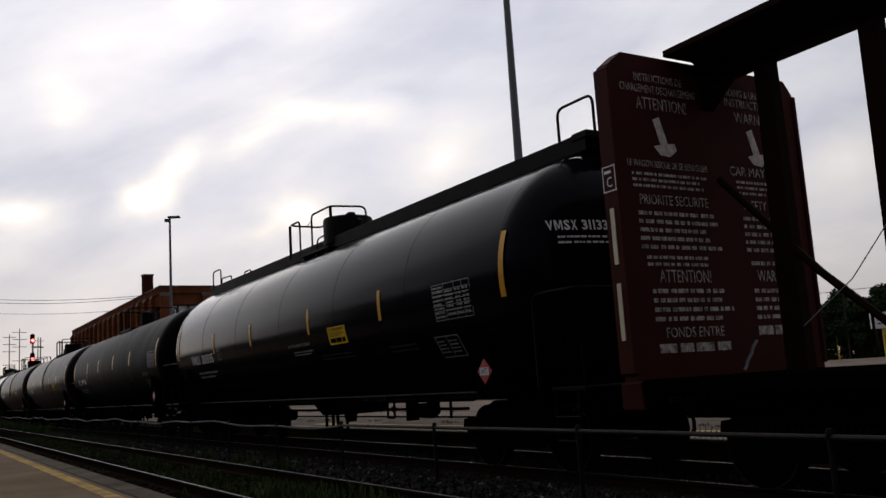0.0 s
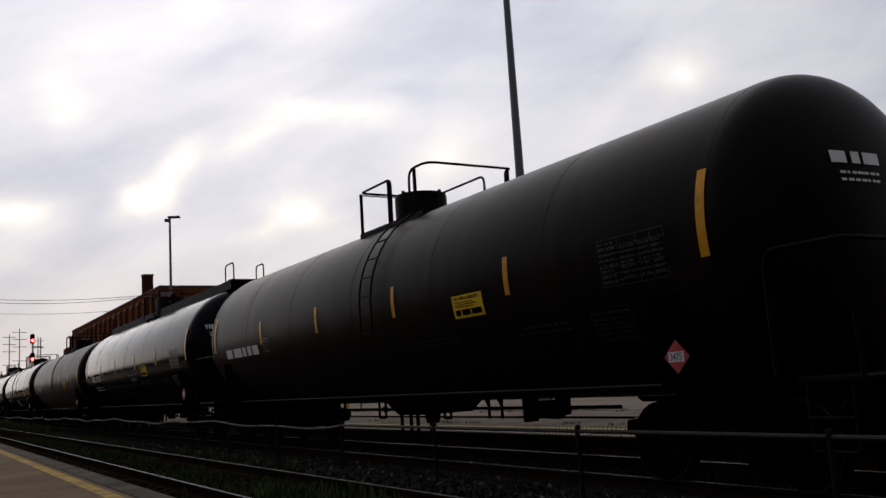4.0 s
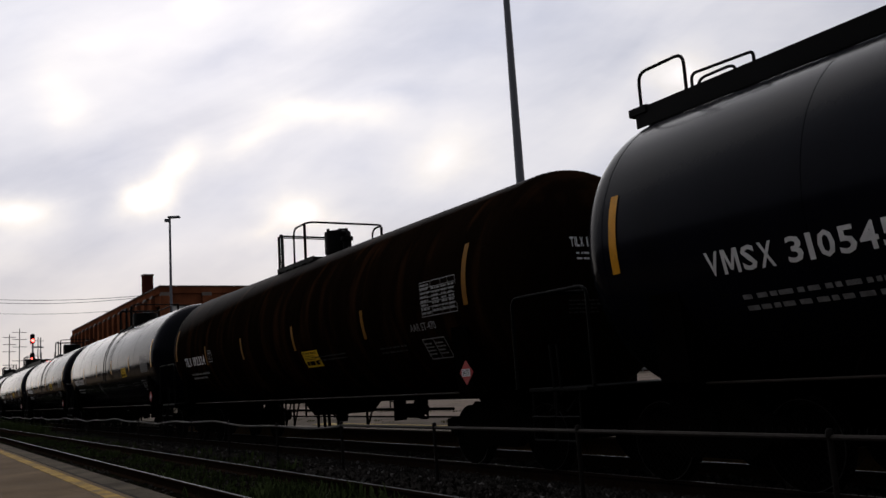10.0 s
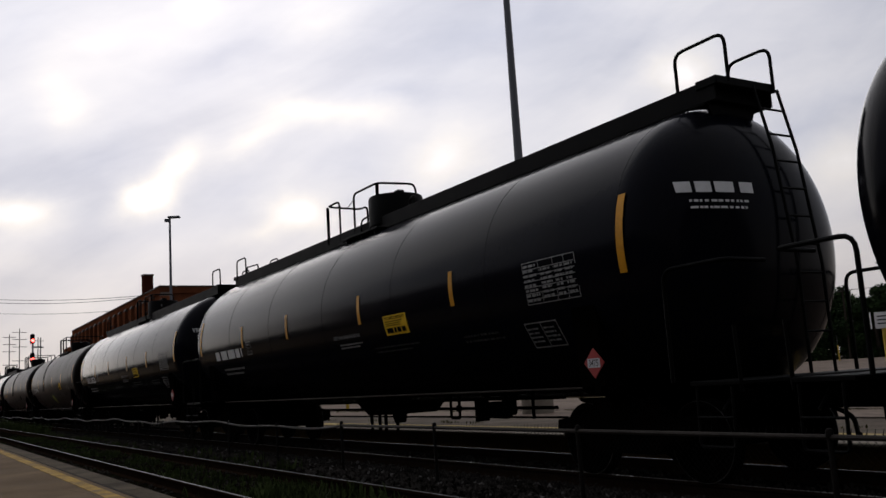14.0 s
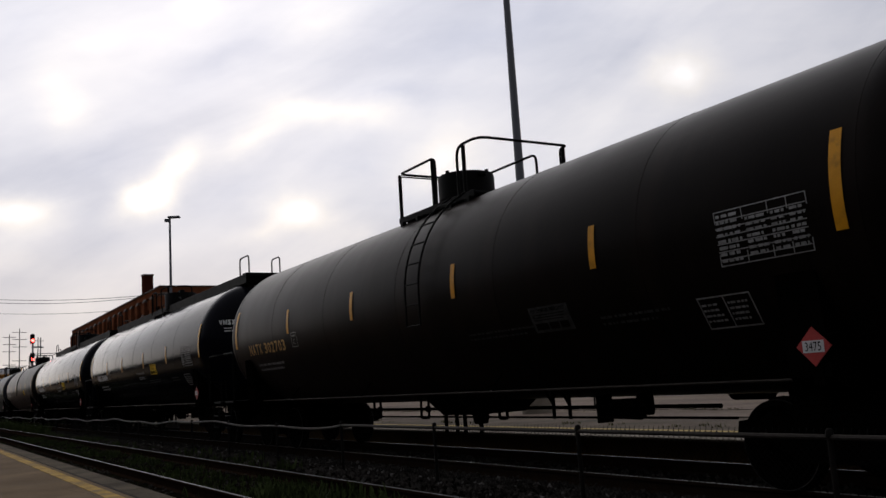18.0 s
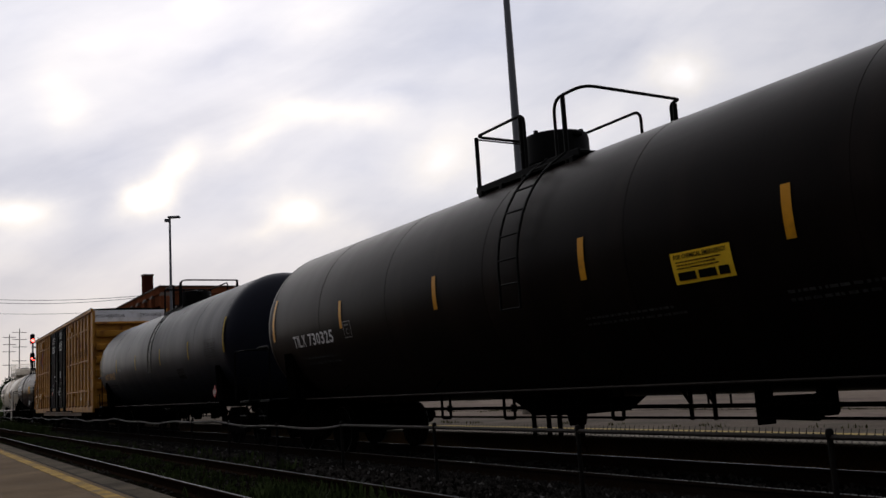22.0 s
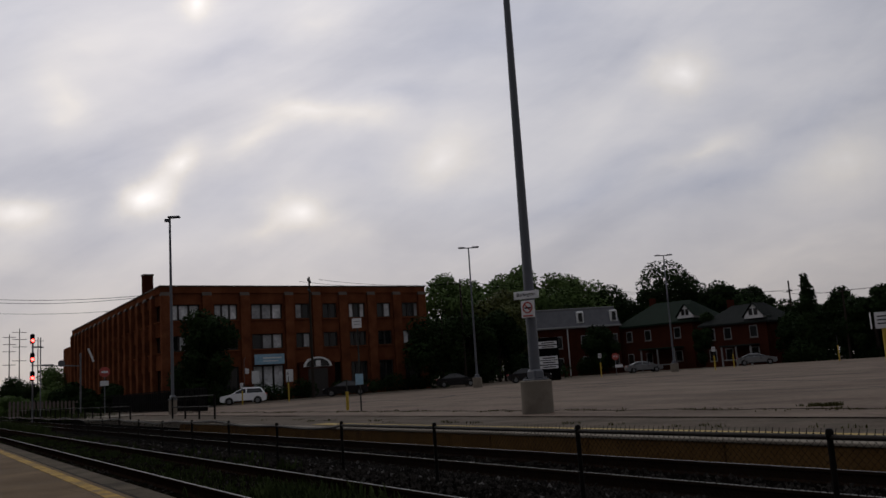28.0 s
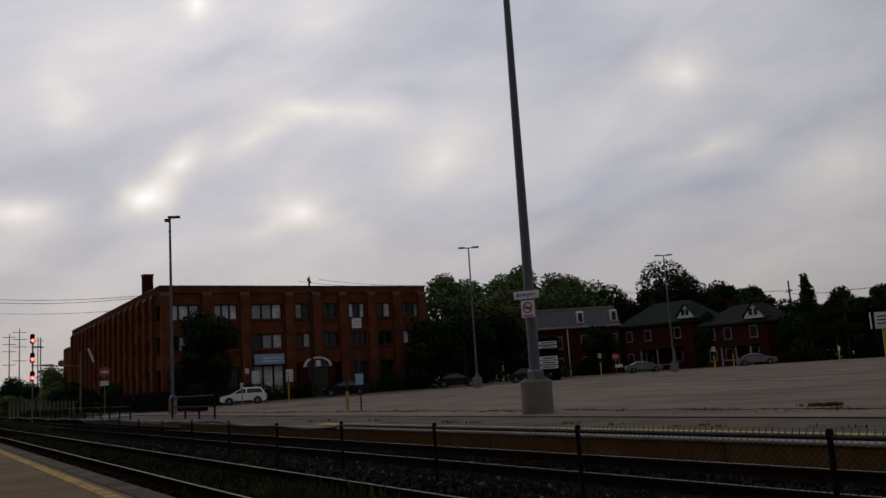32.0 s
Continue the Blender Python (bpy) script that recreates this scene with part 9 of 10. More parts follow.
    placard(car, 4.41 if white else 3.62, 1.46, -1.42, 0.19, True)
    return car


# ---- yellow boxcar ----
def boxcar():
    car = thing("boxcar", "tall yellow boxcar with black double plug doors", "boxcar", "cars of the train")
    L, W, ZB, ZT = 9.47, 1.42, 1.00, 4.96
    for s in (-1, 1):
        part("side_sheet", Geo().box((0, s * W, (ZB + ZT) / 2), (2 * L, 0.05, ZT - ZB), 0.0), BOX_YELLOW, car, "yellow painted steel side")
    part("roof", Geo().prism([(-1.47, 4.97), (1.47, 4.97), (1.46, 5.03), (0.7, 5.06), (0, 5.07), (-0.7, 5.06), (-1.46, 5.03)], -L - 0.02, L + 0.02, "x"), BLACK_STEEL, car, "dark galvanised roof")
    part("floor", Geo().box((0, 0, 0.98), (2 * L - 0.1, 2 * W - 0.06, 0.12)), GRIME_SHADE, car)
    part("centre_sill", Geo().box((0, 0, 0.80), (2 * L + 0.6, 0.50, 0.34), 0.02), GRIME_SHADE, car)
    for s in (-1, 1):
        part("underframe_beam", Geo().box((0, s * 0.85, 0.70), (11.2, 0.10, 0.42), 0.01), GRIME_SHADE, car, "near-black underframe beam")
    for x in (-3.6, -1.2, 1.3, 3.9):
        part("rod_hanger", Geo().box((x, -0.95, 0.52), (0.06, 0.05, 0.42), 0.008), GRIME_SHADE, car)
    for e in (-1, 1):
        part("end_wall", Geo().box((e * (L - 0.03), 0, (ZB + 4.48) / 2), (0.05, 2 * W - 0.05, 4.48 - ZB)), BOX_YELLOW, car)
        part("end_band", Geo().box((e * (L - 0.01), 0, 4.73), (0.07, 2.90, 0.50), 0.01), BOX_WHITE, car, "white band across the top of the end")
        # pressed ribs of the end
        for z0, z1 in ((4.38, 4.47), (3.87, 4.11), (3.34, 3.58), (2.81, 3.06), (2.29, 2.53), (1.77, 2.01), (1.22, 1.49)):
            g = Geo().prism([(e * (L - 0.03), z0), (e * (L + 0.15), z0 + 0.005), (e * (L + 0.165), z0 + 0.03), (e * (L + 0.155), z1 - 0.01), (e * (L + 0.13), z1), (e * (L - 0.03), z1 + 0.05)], -W + 0.06, W - 0.06, "y")
            part("end_rib", g, BOX_YELLOW, car)
        for s in (-1, 1):
            part("corner_post", Geo().box((e * (L - 0.05), s * (W + 0.03), (ZB + ZT) / 2), (0.26, 0.10, ZT - ZB - 0.02), 0.02), BOX_YELLOW, car)
    rgb = random.Random(4)
    posts_r = [2.52 + 0.86 * k for k in range(8)]
    posts_l = [-9.06] + [-7.94 + 0.878 * k for k in range(6)] + [-2.93]
    for s in (-1, 1):
        y = s * (W + 0.065)
        part("top_chord", Geo().box((0, s * (W + 0.06), 4.98), (2 * L, 0.14, 0.12), 0.015), BOX_YELLOW, car)
        part("top_rail", Geo().box((0, s * (W + 0.10), 5.05), (2 * L, 0.05, 0.05), 0.01), BLACK_STEEL, car)
        for x in posts_l + posts_r:
            part("side_post", Geo().box((x, s * (W + 0.05), 2.92), (0.13, 0.07, 3.95), 0.02), BOX_YELLOW, car)
        for z in (4.30, 3.00, 1.73):
            for xs_ in (posts_l, posts_r):
                for a_, b_ in zip(xs_, xs_[1:]):
                    part("side_rail", Geo().box(((a_ + b_) / 2, s * (W + 0.045), z), (b_ - a_ - 0.135, 0.055, 0.085), 0.015), BOX_YELLOW, car)
        part("side_sill", Geo().box((0, s * (W + 0.03), 0.965), (2 * L - 0.1, 0.09, 0.235), 0.015), BOX_YELLOW, car)
        outline = [(-6.95, 0.93), (-6.82, 0.69), (6.82, 0.69), (6.95, 0.93)]
        part("fish_belly_sill", Geo().prism(outline, s * (W - 0.06) - 0.02, s * (W - 0.06) + 0.02, "y"), BOX_BROWN, car, "rust-browned lower sill")
        part("door_track", Geo().box((-0.2, s * (W + 0.10), 0.855), (9.2, 0.10, 0.04), 0.01), BOX_BROWN, car)
        part("track_slot", Geo().box((-0.2, s * (W + 0.055), 0.90), (9.0, 0.07, 0.06), 0.0), GRIME_SHADE, car, "dark door track slot")
        # doors
        part("door_seam", Geo().box((-0.04, s * (W + 0.05), 2.98), (0.12, 0.06, 3.84), 0.01), BOX_BLACK, car, "black strip where the doors meet")
        for x0, x1 in ((-2.80, -0.06), (-0.02, 2.36)):
            d = part("door", Geo().box(((x0 + x1) / 2, s * (W + 0.055), 2.98), (x1 - x0, 0.07, 3.86), 0.03), BOX_BLACK, car, "black plug door")
            for k in (0.0, 1.0):
                xx = x0 + 0.12 + (x1 - x0 - 0.24) * k
                part("door_post", Geo().box((xx, s * (W + 0.11), 2.98), (0.10, 0.05, 3.78), 0.015), BOX_BLACK, d)
            for z in (1.15, 2.05, 3.40, 4.80):
                part("door_rail", Geo().box(((x0 + x1) / 2, s * (W + 0.105), z), (x1 - x0 - 0.06, 0.04, 0.10), 0.015), BOX_BLACK, d)
            wide = (x1 - x0 - 0.5) / 3
            for k in range(3):
                for z0, z1 in ((1.24, 1.98), (2.12, 3.32), (3.48, 4.72)):
                    part("door_panel", Geo().box((x0 + 0.25 + wide * (k + 0.5), s * (W + 0.092), (z0 + z1) / 2), (wide - 0.09, 0.012, z1 - z0), 0.005), DOOR_WORN, d, "scuffed greyish door panel")
            part("lock_rod", Geo().tube([(x0 + 0.27, s * (W + 0.16), 1.1), (x0 + 0.27, s * (W + 0.16), 4.85)], 0.025, 6), BOX_BLACK, d)
            part("lock_rod", Geo().tube([(x1 - 0.5, s * (W + 0.16), 1.1), (x1 - 0.5, s * (W + 0.16), 4.85)], 0.025, 6), BOX_BLACK, d)
            for xx in (x0 + 0.3, x1 - 0.3):
                part("door_hanger", Geo().box((xx, s * (W + 0.10), 0.99), (0.30, 0.14, 0.20), 0.03), BOX_BLACK, d)
        # ladder on the panel at each far corner
        for e in (-1, 1):
            xl = e * (L - 0.28)
            for k in range(4):
                z = 1.15 + 0.53 * k
                part("grab_iron", Geo().tube(fillet([(xl - 0.25, s * (W + 0.06), z), (xl - 0.25, s * (W + 0.15), z), (xl + 0.25, s * (W + 0.15), z), (xl + 0.25, s * (W + 0.06), z)], 0.04, 2), 0.014, 6), BOX_YELLOW, car)
            part("sill_step", Geo().tube(fillet([(xl - 0.2, s * W, 0.95), (xl - 0.2, s * (W + 0.03), 0.45), (xl + 0.2, s * (W + 0.03), 0.45), (xl + 0.2, s * W, 0.95)], 0.04, 2), 0.018, 6), BLACK_STEEL, car)
        for xx in (-9.74, -9.46):
            part("corner_ladder_rail", Geo().tube([(xx, s * (W + 0.10), 1.08), (xx, s * (W + 0.10), 2.60)], 0.016, 6), BOX_YELLOW, car)
        for k in range(4):
            part("corner_ladder_rung", Geo().tube([(-9.74, s * (W + 0.10), 1.10 + 0.49 * k), (-9.20, s * (W + 0.10), 1.10 + 0.49 * k)], 0.016, 6), BOX_YELLOW, car)
        for xb in (-8.1, 8.05):
            part("step_board", Geo().box((xb, s * (W + 0.02), 0.765), (2.7, 0.10, 0.15), 0.01), GRIME_SHADE, car, "black board under the corner")
        for x in [p for p in posts_l + posts_r if -9 < p < 9]:
            part("post_foot", Geo().box((x, s * (W + 0.075), 1.10), (0.17, 0.05, 0.06), 0.01), BOX_BROWN, car)
        for x, z, w_, h_ in ((-5.92, 1.73, 0.60, 0.26), (4.95, 1.62, 0.34, 0.16), (-5.87, 4.52, 0.58, 0.34), (4.6, 4.55, 0.34, 0.2)):
            part("placard_board", Geo().box((x, s * (W + 0.16), z), (w_, 0.12, h_), 0.02), BOX_YELLOW, car)
    for e in (-1, 1):
        sub("coupler", COUPLER_MESH, car, pose(e * (L + 0.46), 0, 0, 0, 0, 0 if e > 0 else 180))
        truck(car, e * 6.95)
        for z in (1.1, 1.55, 2.0):
            part("end_grab", Geo().tube(fillet([(e * (L + 0.1), -1.38, z), (e * (L + 0.17), -1.38, z), (e * (L + 0.17), -0.8, z), (e * (L + 0.1), -0.8, z)], 0.04, 2), 0.014, 6), BOX_YELLOW, car)
        part("end_ladder_rail", Geo().tube([(e * (L + 0.16), -1.38, 1.0), (e * (L + 0.16), -1.38, 2.05)], 0.02, 6).tube([(e * (L + 0.16), -0.8, 1.0), (e * (L + 0.16), -0.8, 2.05)], 0.02, 6), BOX_YELLOW, car)
        part("hand_bar", Geo().tube([(e * (L + 0.16), -1.35, 2.52), (e * (L + 0.16), 0.6, 2.52)], 0.016, 6), BOX_YELLOW, car)
        part("end_platform", Geo().box((e * (L + 0.28), 0, 1.02), (0.42, 1.6, 0.05), 0.01), GRIME_SHADE, car)
        part("hand_brake", Geo().lathe([(-0.02, 0.0), (-0.02, 0.22), (0.02, 0.23), (0.03, 0.0)], 20, "x", at=(e * (L + 0.22), 0.9, 1.75)), BOX_YELLOW, car)
    # lettering on the near side
    y = -(W + 0.028)
    put = lambda x0, z0: (lambda u, v: (x0 + u, y, z0 + v))
    # the slogan runs across sheets and posts: a letter that meets a post lies on the post's face
    for word, x0, w in (("RAILCAR", 3.46, 1.46), ("POOLING", 4.98, 1.46), ("EXPERTS", 6.62, 1.52)):
        step = w / len(word)
        for i, ch in enumerate(word):
            cw = step * (0.22 if ch == "I" else 0.80)
            xl = x0 + step * (i + 0.5) - cw / 2
            on_post = any(xl - 0.065 < p < xl + cw + 0.065 for p in posts_r)
            yl = -(W + 0.088) if on_post else y
            part("slogan_letter", lay(letters(ch, cw, 0.27, 0.03), lambda u, v: (xl + u, yl, 3.20 + v)), BOX_INK, car, "worn dark brown painted letter", None)
    fl = joined((([(0, 0.42), (0.62, 0.42), (0.62, 0.56), (0, 0.56)], [(0, 1, 2, 3)]), 0, 0), (([(0.22, 0), (0.42, 0), (0.42, 0.42), (0.22, 0.42)], [(0, 1, 2, 3)]), 0, 0),
                (([(0.72, 0.42), (1.14, 0.42), (1.14, 0.56), (0.72, 0.56)], [(0, 1, 2, 3)]), 0, 0), (([(0.86, 0.05), (1.05, 0.05), (1.05, 0.42), (0.86, 0.42)], [(0, 1, 2, 3)]), 0, 0),
                (([(1.20, 0.0), (1.42, 0.0), (1.62, 0.26), (1.80, 0.56), (1.58, 0.56), (1.45, 0.36)], [(0, 1, 2, 3, 4, 5)]), 0, 0), (([(1.66, 0.0), (1.86, 0.0), (1.68, 0.24), (1.60, 0.12)], [(0, 1, 2, 3)]), 0, 0))
    part("emblem", lay(fl, put(4.90, 3.62)), LOGO_BROWN, car, "faded red block emblem", None)
    for n_, text, x0, z0, w, h in (("marking", "TB", -8.73, 2.42, 0.50, 0.26), ("marking", "OX", -7.86, 2.42, 0.52, 0.26), ("car_number", "63", -8.66, 1.95, 0.48, 0.27),
                                   ("car_number", "90", -7.82, 1.95, 0.50, 0.27), ("car_number", "52", -6.88, 1.95, 0.44, 0.27), ("words", "next", -8.80, 3.66, 0.52, 0.15),
                                   ("words", "load", -8.78, 3.44, 0.48, 0.16), ("words", "any", -6.07, 3.70, 0.40, 0.18), ("words", "road", -6.06, 3.44, 0.46, 0.17)):
        part(n_, lay(letters(text, w, h, 0.02), put(x0, z0)), BOX_BROWN if text in ("next", "load") else STENCIL_BLACK, car, "painted lettering", None)
    for pts_, m_ in ((([(0.0, 0.98), (0.16, 1.02), (0.50, 0.66), (0.92, 1.10), (1.08, 1.02), (0.62, 0.52), (0.80, 0.25), (1.06, 0.12), (1.02, -0.10), (0.88, 0.06), (0.52, 0.40), (0.24, -0.14), (0.06, -0.02), (0.40, 0.54), (0.30, 0.70)], [tuple(range(15))]), LOGO_BLUE),
                      (([(0.0, 0.82), (0.10, 0.94), (0.34, 0.60), (0.14, 0.10), (-0.02, 0.14), (0.18, 0.58)], [tuple(range(6))]), LOGO_RED),
                      (([(1.08, 0.92), (0.98, 1.02), (0.70, 0.54), (0.98, 0.20), (1.10, 0.28), (0.84, 0.56)], [tuple(range(6))]), LOGO_RED)):
        g = lay(pts_, lambda u, v: (-7.67 + u, y - (0.001 if m_ is LOGO_RED else 0.0), 3.18 + v))
        part("emblem", g, m_, car, "blue and red crossed arrow emblem", None)
    part("emblem", Geo().box((-7.062, -(W + 0.087), 3.66), (0.125, 0.003, 0.42)), LOGO_BLUE, car, "", None)
    part("clearance_mark", lay(joined((frame_lines(0.34, 0.34, 0.02), 0, 0), (bars(0.2, 0.07, 1, rgb), 0.07, 0.22), (letters("F", 0.09, 0.12), 0.13, 0.06)), put(-6.85, 2.46)), STENCIL_BLACK, car, "", None)
    for x0, z0, w, h, n_ in ((-9.0, 1.50, 0.66, 0.12, 2), (-8.1, 1.42, 0.7, 0.22, 2), (-8.9, 1.12, 0.34, 0.22, 3), (4.02, 1.86, 0.62, 1.02, 7), (6.1, 1.86, 0.60, 0.96, 7), (6.85, 2.20, 0.66, 0.74, 5),
                             (5.2, 0.95, 0.7, 0.13, 1), (5.95, 1.1, 0.36, 0.26, 3), (7.0, 1.34, 0.34, 0.5, 5), (7.8, 0.98, 0.7, 0.12, 2), (-7.2, 0.98, 0.6, 0.12, 2), (-6.4, 1.06, 0.3, 0.2, 3)):
        part("small_lettering", lay(bars(w, h, n_, rgb, 0.45), put(x0, z0)), BOX_BROWN, car, "faint small lettering", None)
    for x0 in (8.12, -8.95):
        part("warning_sign", Geo().box((x0 + 0.3, y - 0.045, 1.18), (0.62, 0.01, 0.27), 0.0), BOX_BROWN, car)
        part("warning_face", Geo().box((x0 + 0.3, y - 0.055, 1.18), (0.585, 0.01, 0.235), 0.0), BOX_YELLOW, car, "yellow framed warning sign")
        part("warning_text", lay(bars(0.44, 0.10, 2, rgb, 0.6), lambda u, v: (x0 + 0.08 + u, y - 0.062, 1.13 + v)), BOX_BROWN, car, "", None)
    part("reflector", Geo().box((6.5, y - 0.005, 1.42), (0.5, 0.006, 0.14)), PALE_TAPE, car)
    yd = -(W + 0.138)
    for xc, zt, lines in ((-1.42, 4.545, ("CLOSE THIS DOOR", "BEFORE CLOSING", "MAIN DOOR", "", "CIERRE ESTA PUERTA", "ANTES DE CERRAR", "LA PUERTA PRINCIPAL")),
                          (0.98, 4.66, ("CLOSE AND LOCK", "BOTH DOORS BEFORE", "MOVING CAR", "", "CIERRE Y PONGA", "EL SEGURO EN AMBAS", "PUERTAS ANTES DE", "MOVER EL CARRO"))):
        part("notice_panel", Geo().box((xc, yd + 0.012, 4.20), (1.24, 0.02, 1.05), 0.006), BOX_BLACK, car)
        for i, line in enumerate(lines):
            if line:
                w = 0.0605 * len(line)
                part("notice_line", lay(letters(line, w, 0.078, 0.012), lambda u, v: (xc - w / 2 + u, yd - 0.002, zt - 0.115 * i + v)), STENCIL, car, "", None)
    for x0, z0, w, h, m_ in ((-1.06, 2.58, 0.13, 0.10, PLACARD_WHITE), (-0.66, 2.35, 0.14, 0.09, PLACARD_WHITE), (0.83, 2.52, 0.20, 0.32, PLACARD_WHITE), (-1.68, 1.84, 0.17, 0.22, PLACARD_WHITE), (-1.93, 1.74, 0.15, 0.15, ORANGE),
                             (0.40, 1.70, 0.24, 0.21, PLACARD_WHITE), (0.72, 1.84, 0.18, 0.22, PLACARD_WHITE)):
        part("sticker", Geo().box((x0 + w / 2, yd - 0.004, z0 + h / 2), (w, 0.008, h)), m_, car, "small sticker on the door", None)
        part("sticker_print", lay(bars(w * 0.8, h * 0.7, 3, rgb, 0.4), lambda u, v: (x0 + w * 0.1 + u, yd - 0.010, z0 + h * 0.15 + v)), STENCIL_BLACK if m_ is PLACARD_WHITE else PLACARD_RED, car, "", None)
    part("amber_strip", Geo().box((0.115, yd - 0.004, 1.755), (0.095, 0.008, 0.43)), AMBER, car, "amber reflective strip", None)
    rg_in = [(0.075 * math.cos(a * math.pi / 10), 0.10 * math.sin(a * math.pi / 10)) for a in range(20)]
    g = Geo().add([(0.52 + x, yd - 0.003, 2.21 + z) for x, z in rg_in] + [(0.52 + x * 0.72, yd - 0.003, 2.21 + z * 0.72) for x, z in rg_in], [(i, (i + 1) % 20, 20 + (i + 1) % 20, 20 + i) for i in range(20)])
    part("ring_mark", g, STENCIL_DIM, car, "", None)
    for x0, z0, w, n_, h in ((-2.40, 1.98, 0.16, 3, 0.16), (-2.16, 2.00, 0.18, 3, 0.12), (-2.38, 1.58, 0.16, 4, 0.22), (-0.02, 3.08, 0.16, 3, 0.20), (0.82, 1.55, 0.2, 3, 0.2), (-1.44, 1.42, 0.05, 1, 0.10), (-1.60, 2.08, 0.10, 1, 0.04)):
        part("scribble", lay(bars(w, h, n_, rgb, 0.45), lambda u, v: (x0 + u, yd - 0.003, z0 + v)), STENCIL_DIM, car, "", None)
    for x0, z0 in ((-1.66, 2.20), (-1.42, 2.20), (0.74, 2.22), (1.06, 2.24)):
        for k in range(3):
            part("scribble", lay(([(0, 0), (0.15, 0.10), (0.14, 0.125), (-0.01, 0.025)], [(0, 1, 2, 3)]), lambda u, v: (x0 + u, yd - 0.003, z0 + v - 0.045 * k)), STENCIL_DIM, car, "", None)
    # end lettering
    xe = L + 0.035
    pe = lambda y0, z0: (lambda u, v: (xe, y0 + u, z0 + v))
    part("end_words", lay(letters("EXCESS HEIGHT CAR", 1.2, 0.11), pe(-1.42, 4.68)), STENCIL_BLACK, car, "", None)
    part("end_number", lay(letters("TBOX 639052", 0.86, 0.13), pe(0.40, 4.70)), STENCIL_BLACK, car, "", None)
    for z0 in (3.91, 3.38, 2.85):
        part("end_lettering", lay(bars(0.6, 0.16, 3, rgb, 0.5), lambda u, v: (L + 0.168, 0.10 + u, z0 + v)), BOX_INK, car, "", None)
    return car


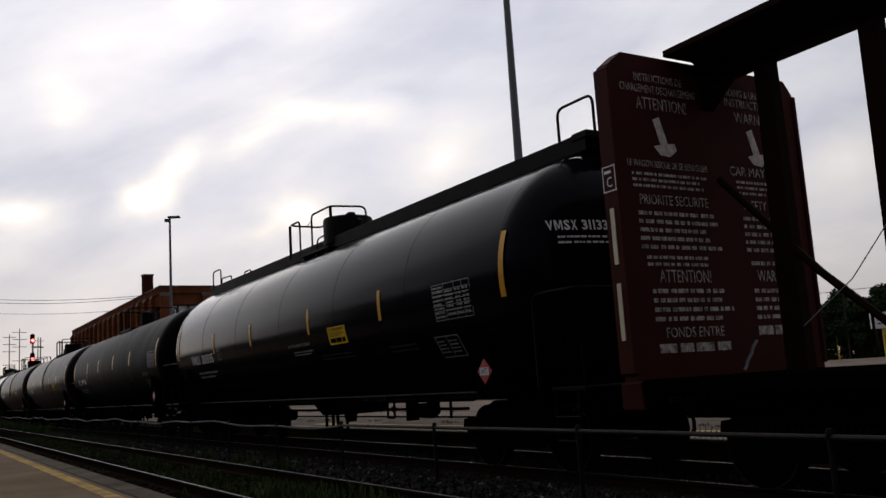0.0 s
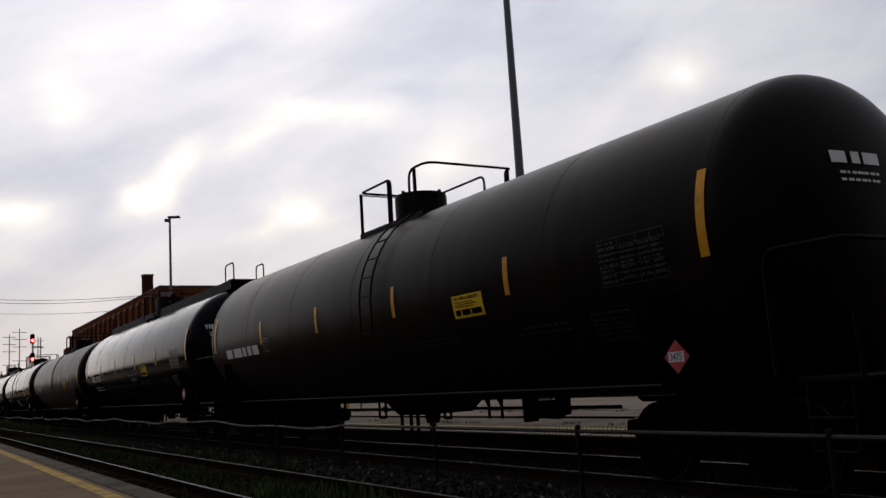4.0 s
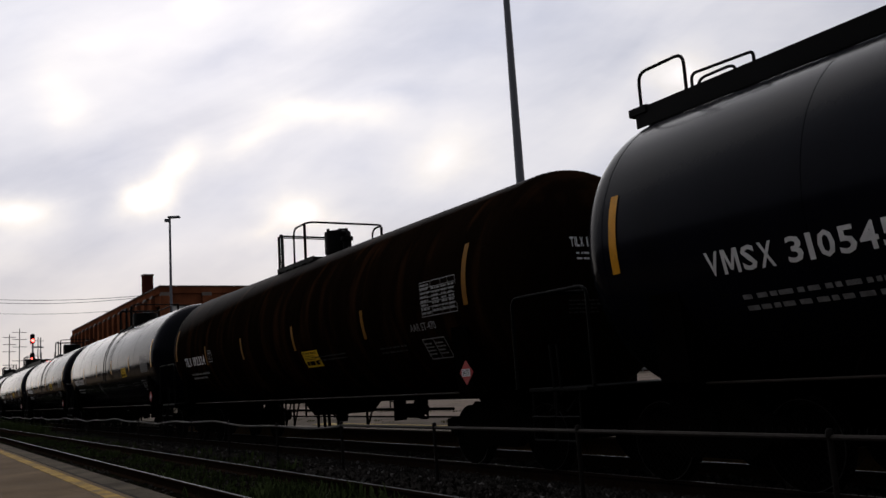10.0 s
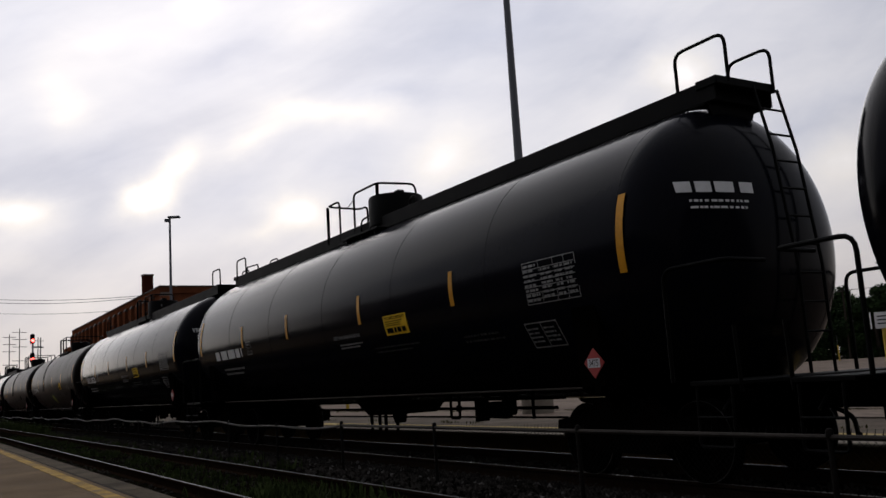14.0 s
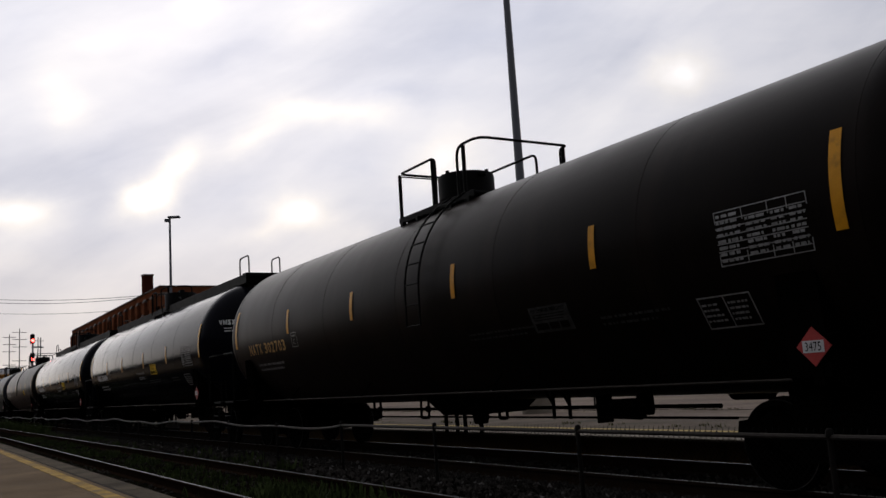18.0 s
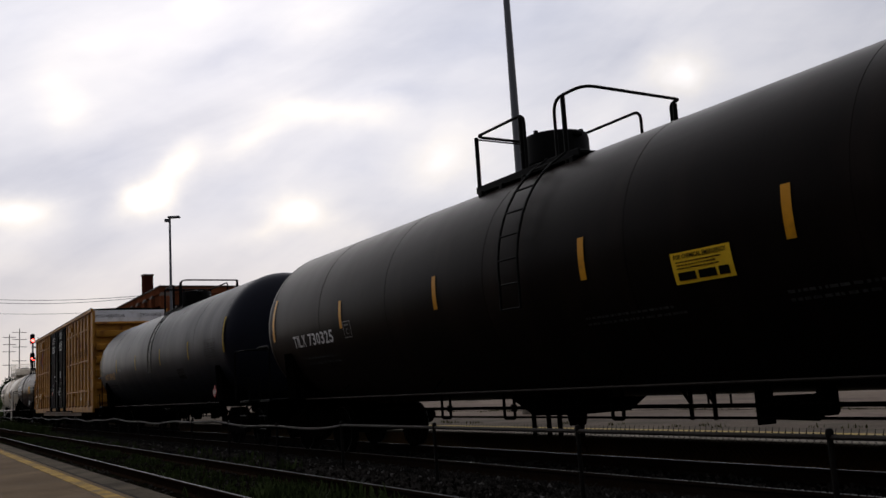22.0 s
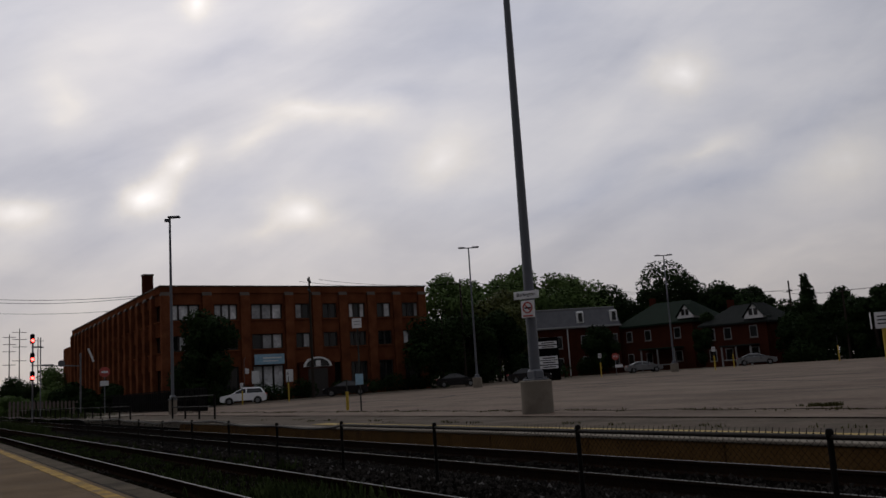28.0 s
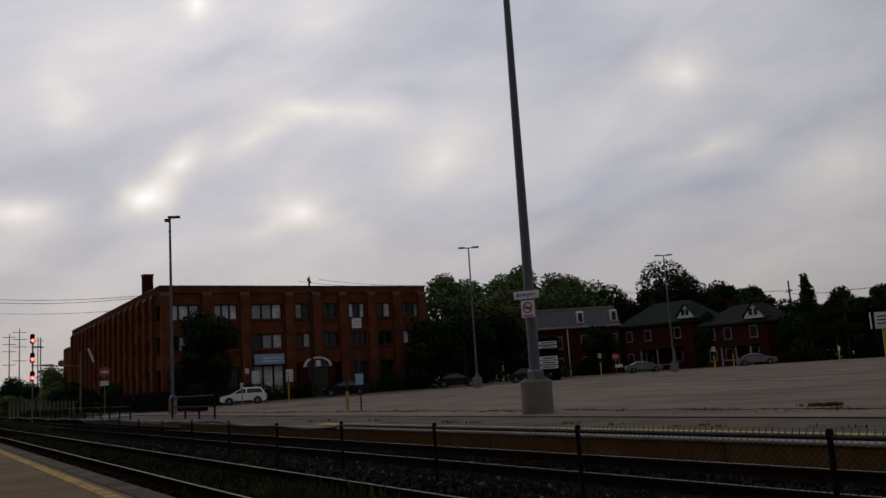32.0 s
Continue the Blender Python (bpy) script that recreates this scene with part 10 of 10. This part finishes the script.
# ---- brown centre-beam lumber car at the head of the view ----
def centerbeam_car():
    car = thing("centerbeam_car", "oxide-brown empty centre-beam lumber car", "flat car", "cars of the train")
    # middle of the car at x = 0, rear bulkhead at -10.8
    XB, ZD, ZT = -10.80, 1.08, 4.58
    for e in (-1, 1):
        out = [(-1.48, ZD), (1.55, ZD), (1.55, ZT - 0.10), (1.42, ZT + 0.06), (-1.28, ZT + 0.06), (-1.48, ZT - 0.10)]
        part("bulkhead", Geo().prism(out, e * 10.80 - 0.09, e * 10.80 + 0.09, "x"), OXIDE, car, "tall steel end bulkhead")
        for y in (-1.49, 1.56):
            part("bulkhead_edge", Geo().box((e * 10.80 - 0.0, y, 2.8), (0.24, 0.06, 3.3), 0.015), OXIDE, car)
        sub("coupler", COUPLER_MESH, car, pose(e * 11.35, 0, 0, 0, 0, 0 if e > 0 else 180))
        truck(car, e * 8.9)
        part("end_frame", Geo().box((e * 11.0, 0, 0.92), (0.35, 2.6, 0.3), 0.02), OXIDE, car)
    # deck and side sills are near black: their shade is put into the colour
    part("deck", Geo().box((0, 0, 1.02), (21.5, 2.75, 0.14), 0.01), GRIME_SHADE, car, "deck plate with shade put into its colour")
    part("centre_sill", Geo().box((0, 0, 0.80), (22.3, 0.6, 0.34), 0.02), OXIDE_SHADED, car)
    for s in (-1, 1):
        part("side_sill", Geo().prism([(-10.5, 0.95), (-8.0, 0.95), (-7.2, 0.60), (7.2, 0.60), (8.0, 0.95), (10.5, 0.95), (10.5, 1.09), (-10.5, 1.09)], s * 1.38 - 0.03, s * 1.38 + 0.03, "y"), GRIME_SHADE, car, "side sill with shade put into its colour")
    # beam and posts use the oxide colour darkened for shade
    part("top_flange", Geo().box((0, 0, 4.72), (21.5, 1.20, 0.08), 0.012), OXIDE_SHADED, car, "wide flange on top of the centre beam")
    part("top_beam", Geo().prism([(-0.60, 4.68), (0.60, 4.68), (0.22, 4.43), (-0.22, 4.43)], -10.5, 10.5, "x"), OXIDE_SHADED, car, "tapering centre beam")
    part("end_gusset", Geo().prism([(XB + 0.09, 4.10), (XB + 0.09, 4.43), (XB + 0.5, 4.43)], -0.10, 0.10, "y"), OXIDE_SHADED, car)
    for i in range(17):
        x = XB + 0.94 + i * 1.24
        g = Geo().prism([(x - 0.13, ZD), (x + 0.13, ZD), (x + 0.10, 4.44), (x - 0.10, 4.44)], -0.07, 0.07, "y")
        part("centre_post", g, OXIDE_SHADED, car, "upright truss post")
    for i in range(8):
        x = XB + 0.15 + i * 2.48
        for s in (-1, 1):
            part("tie_cable", Geo().tube([(x + 2.02, s * 0.10, 2.45), (x + 1.82, s * 0.5, 1.9), (x + 1.55, s * 0.9, 1.5)], 0.006, 5), GALV, car)
        part("diagonal", Geo().tube([(x, 0, 3.28), (x + 1.15, 0, 2.06), (x + 2.2, 0, ZD + 0.05)], 0.042, 6), OXIDE_SHADED, car)
    part("chain", Geo().tube([(XB + 0.22, -0.02 + 0.035 * k + 0.012 * math.sin(k * 2.0), 1.12 + 0.045 * k) for k in range(8)], 0.020, 5), GALV, car, "loose rusty tie-down chain")
    xf = XB + 0.094
    rgc = random.Random(21)
    def put(y0, z0):
        return lambda u, v: (xf, y0 + u, z0 + v)
    rows_ = ((-1.12, 4.34, 0.73, 0.09, "INSTRUCTIONS DE"), (-1.34, 4.21, 1.16, 0.09, "CHARGEMENT/DECHARGEMENT"), (-1.12, 4.02, 0.76, 0.14, "ATTENTION!"), (-1.33, 3.35, 1.22, 0.09, "LE WAGON RISQUE DE SE RENVERSER"), (-1.20, 2.95, 1.04, 0.11, "PRIORITE SECURITE"),
             (-1.02, 2.10, 0.78, 0.14, "ATTENTION!"), (-1.0, 1.51, 0.88, 0.11, "FONDS ENTRE"), (-1.12, 1.35, 1.14, 0.10, None),
             (0.20, 4.33, 1.10, 0.09, "LOADING & UNLOADING"), (0.30, 4.20, 0.85, 0.10, "INSTRUCTIONS"), (0.44, 4.01, 0.74, 0.13, "WARNING!"), (0.26, 3.36, 0.95, 0.11, "CAR MAY FALL"), (0.43, 2.96, 0.72, 0.11, "SAFETY FIRST"), (0.53, 2.12, 0.7, 0.13, "WARNING!"), (0.45, 1.50, 0.6, 0.11, None))
    for y0, z0, w, h, text in rows_:
        fl = letters(text, w, h) if text else bars(w, h, 1, rgc, 0.95, 0.1, 0)
        part("stencil_line", lay(fl, put(y0, z0)), STENCIL_FLAKED, car, "", None)
    for y0, z0, w, h, n_ in ((-1.28, 3.12, 1.2, 0.2, 3), (-1.24, 2.44, 1.25, 0.46, 5), (-1.18, 2.26, 1.1, 0.15, 2), (-1.14, 1.66, 1.22, 0.40, 4), (0.35, 3.12, 0.9, 0.2, 3), (0.40, 2.44, 0.8, 0.46, 5), (0.45, 2.28, 0.8, 0.1, 1), (0.45, 1.66, 0.75, 0.40, 4)):
        part("stencil_block", lay(bars(w, h, n_, rgc, 0.46, 0.16, 0.2), put(y0, z0)), STENCIL_FLAKED, car, "", None)
    for y0 in (-0.90, 0.62):
        fl = ([(0.0, 0.62), (0.14, 0.68), (0.28, 0.22), (0.42, 0.24), (0.46, 0.12), (0.30, 0.0), (0.10, 0.02), (-0.02, 0.16), (0.12, 0.2)], [tuple(range(9))])
        fl = ([(0.72 * a_, 0.66 * b_) for a_, b_ in fl[0]], fl[1])
        part("pictogram", lay(fl, put(y0, 3.50)), STENCIL_CREAM, car, "white tipping-car pictogram", None)
    part("red_tag", Geo().box((XB + 0.3, 0.15, 0.92), (0.02, 0.24, 0.3)), PLACARD_RED, car)
    part("sill_lettering", lay(bars(1.0, 0.24, 2, rgc, 0.5), lambda u, v: (XB + 0.32, -1.3 + u, 0.82 + v)), STENCIL_DIM, car, "", None)
    part("plate_mark", lay(joined((frame_lines(0.20, 0.28, 0.012), 0, 0), (bars(0.14, 0.05, 1, rgc), 0.03, 0.19), (letters("C", 0.08, 0.11), 0.06, 0.05)), lambda u, v: (XB - 0.10 + u, -1.526, 3.08 + v)), STENCIL, car, "", None)
    for z0 in (1.5, 2.3):
        part("edge_tape", Geo().box((XB + 0.0, -1.525, z0 + 0.3), (0.06, 0.01, 0.6)), PALE_TAPE, car)
    return car


CARS.append(["short", -382.75, "", None, None, None, "", short_tank_car(False, "black short tank car with white emblem blocks")])
CARS.append(["short", -396.05, "", None, None, None, "", short_tank_car(True, "rust-stained white short tank car, last of the train")])
CARS.append(["box", -365.72, "", None, None, None, "", boxcar()])
CARS.append(["flat", -6.88 + 10.80, "", None, None, None, "", centerbeam_car()])


# ---- keys ----
def motions():
    """The train runs past from left to right, slowing a little."""
    for kind, off, number, paint, ink, tape, label, car in CARS:
        walk(car, [(float(t), pose(off + train_x(t), TRACK_Y, 0)) for t in range(0, 33, 4)])


motions()
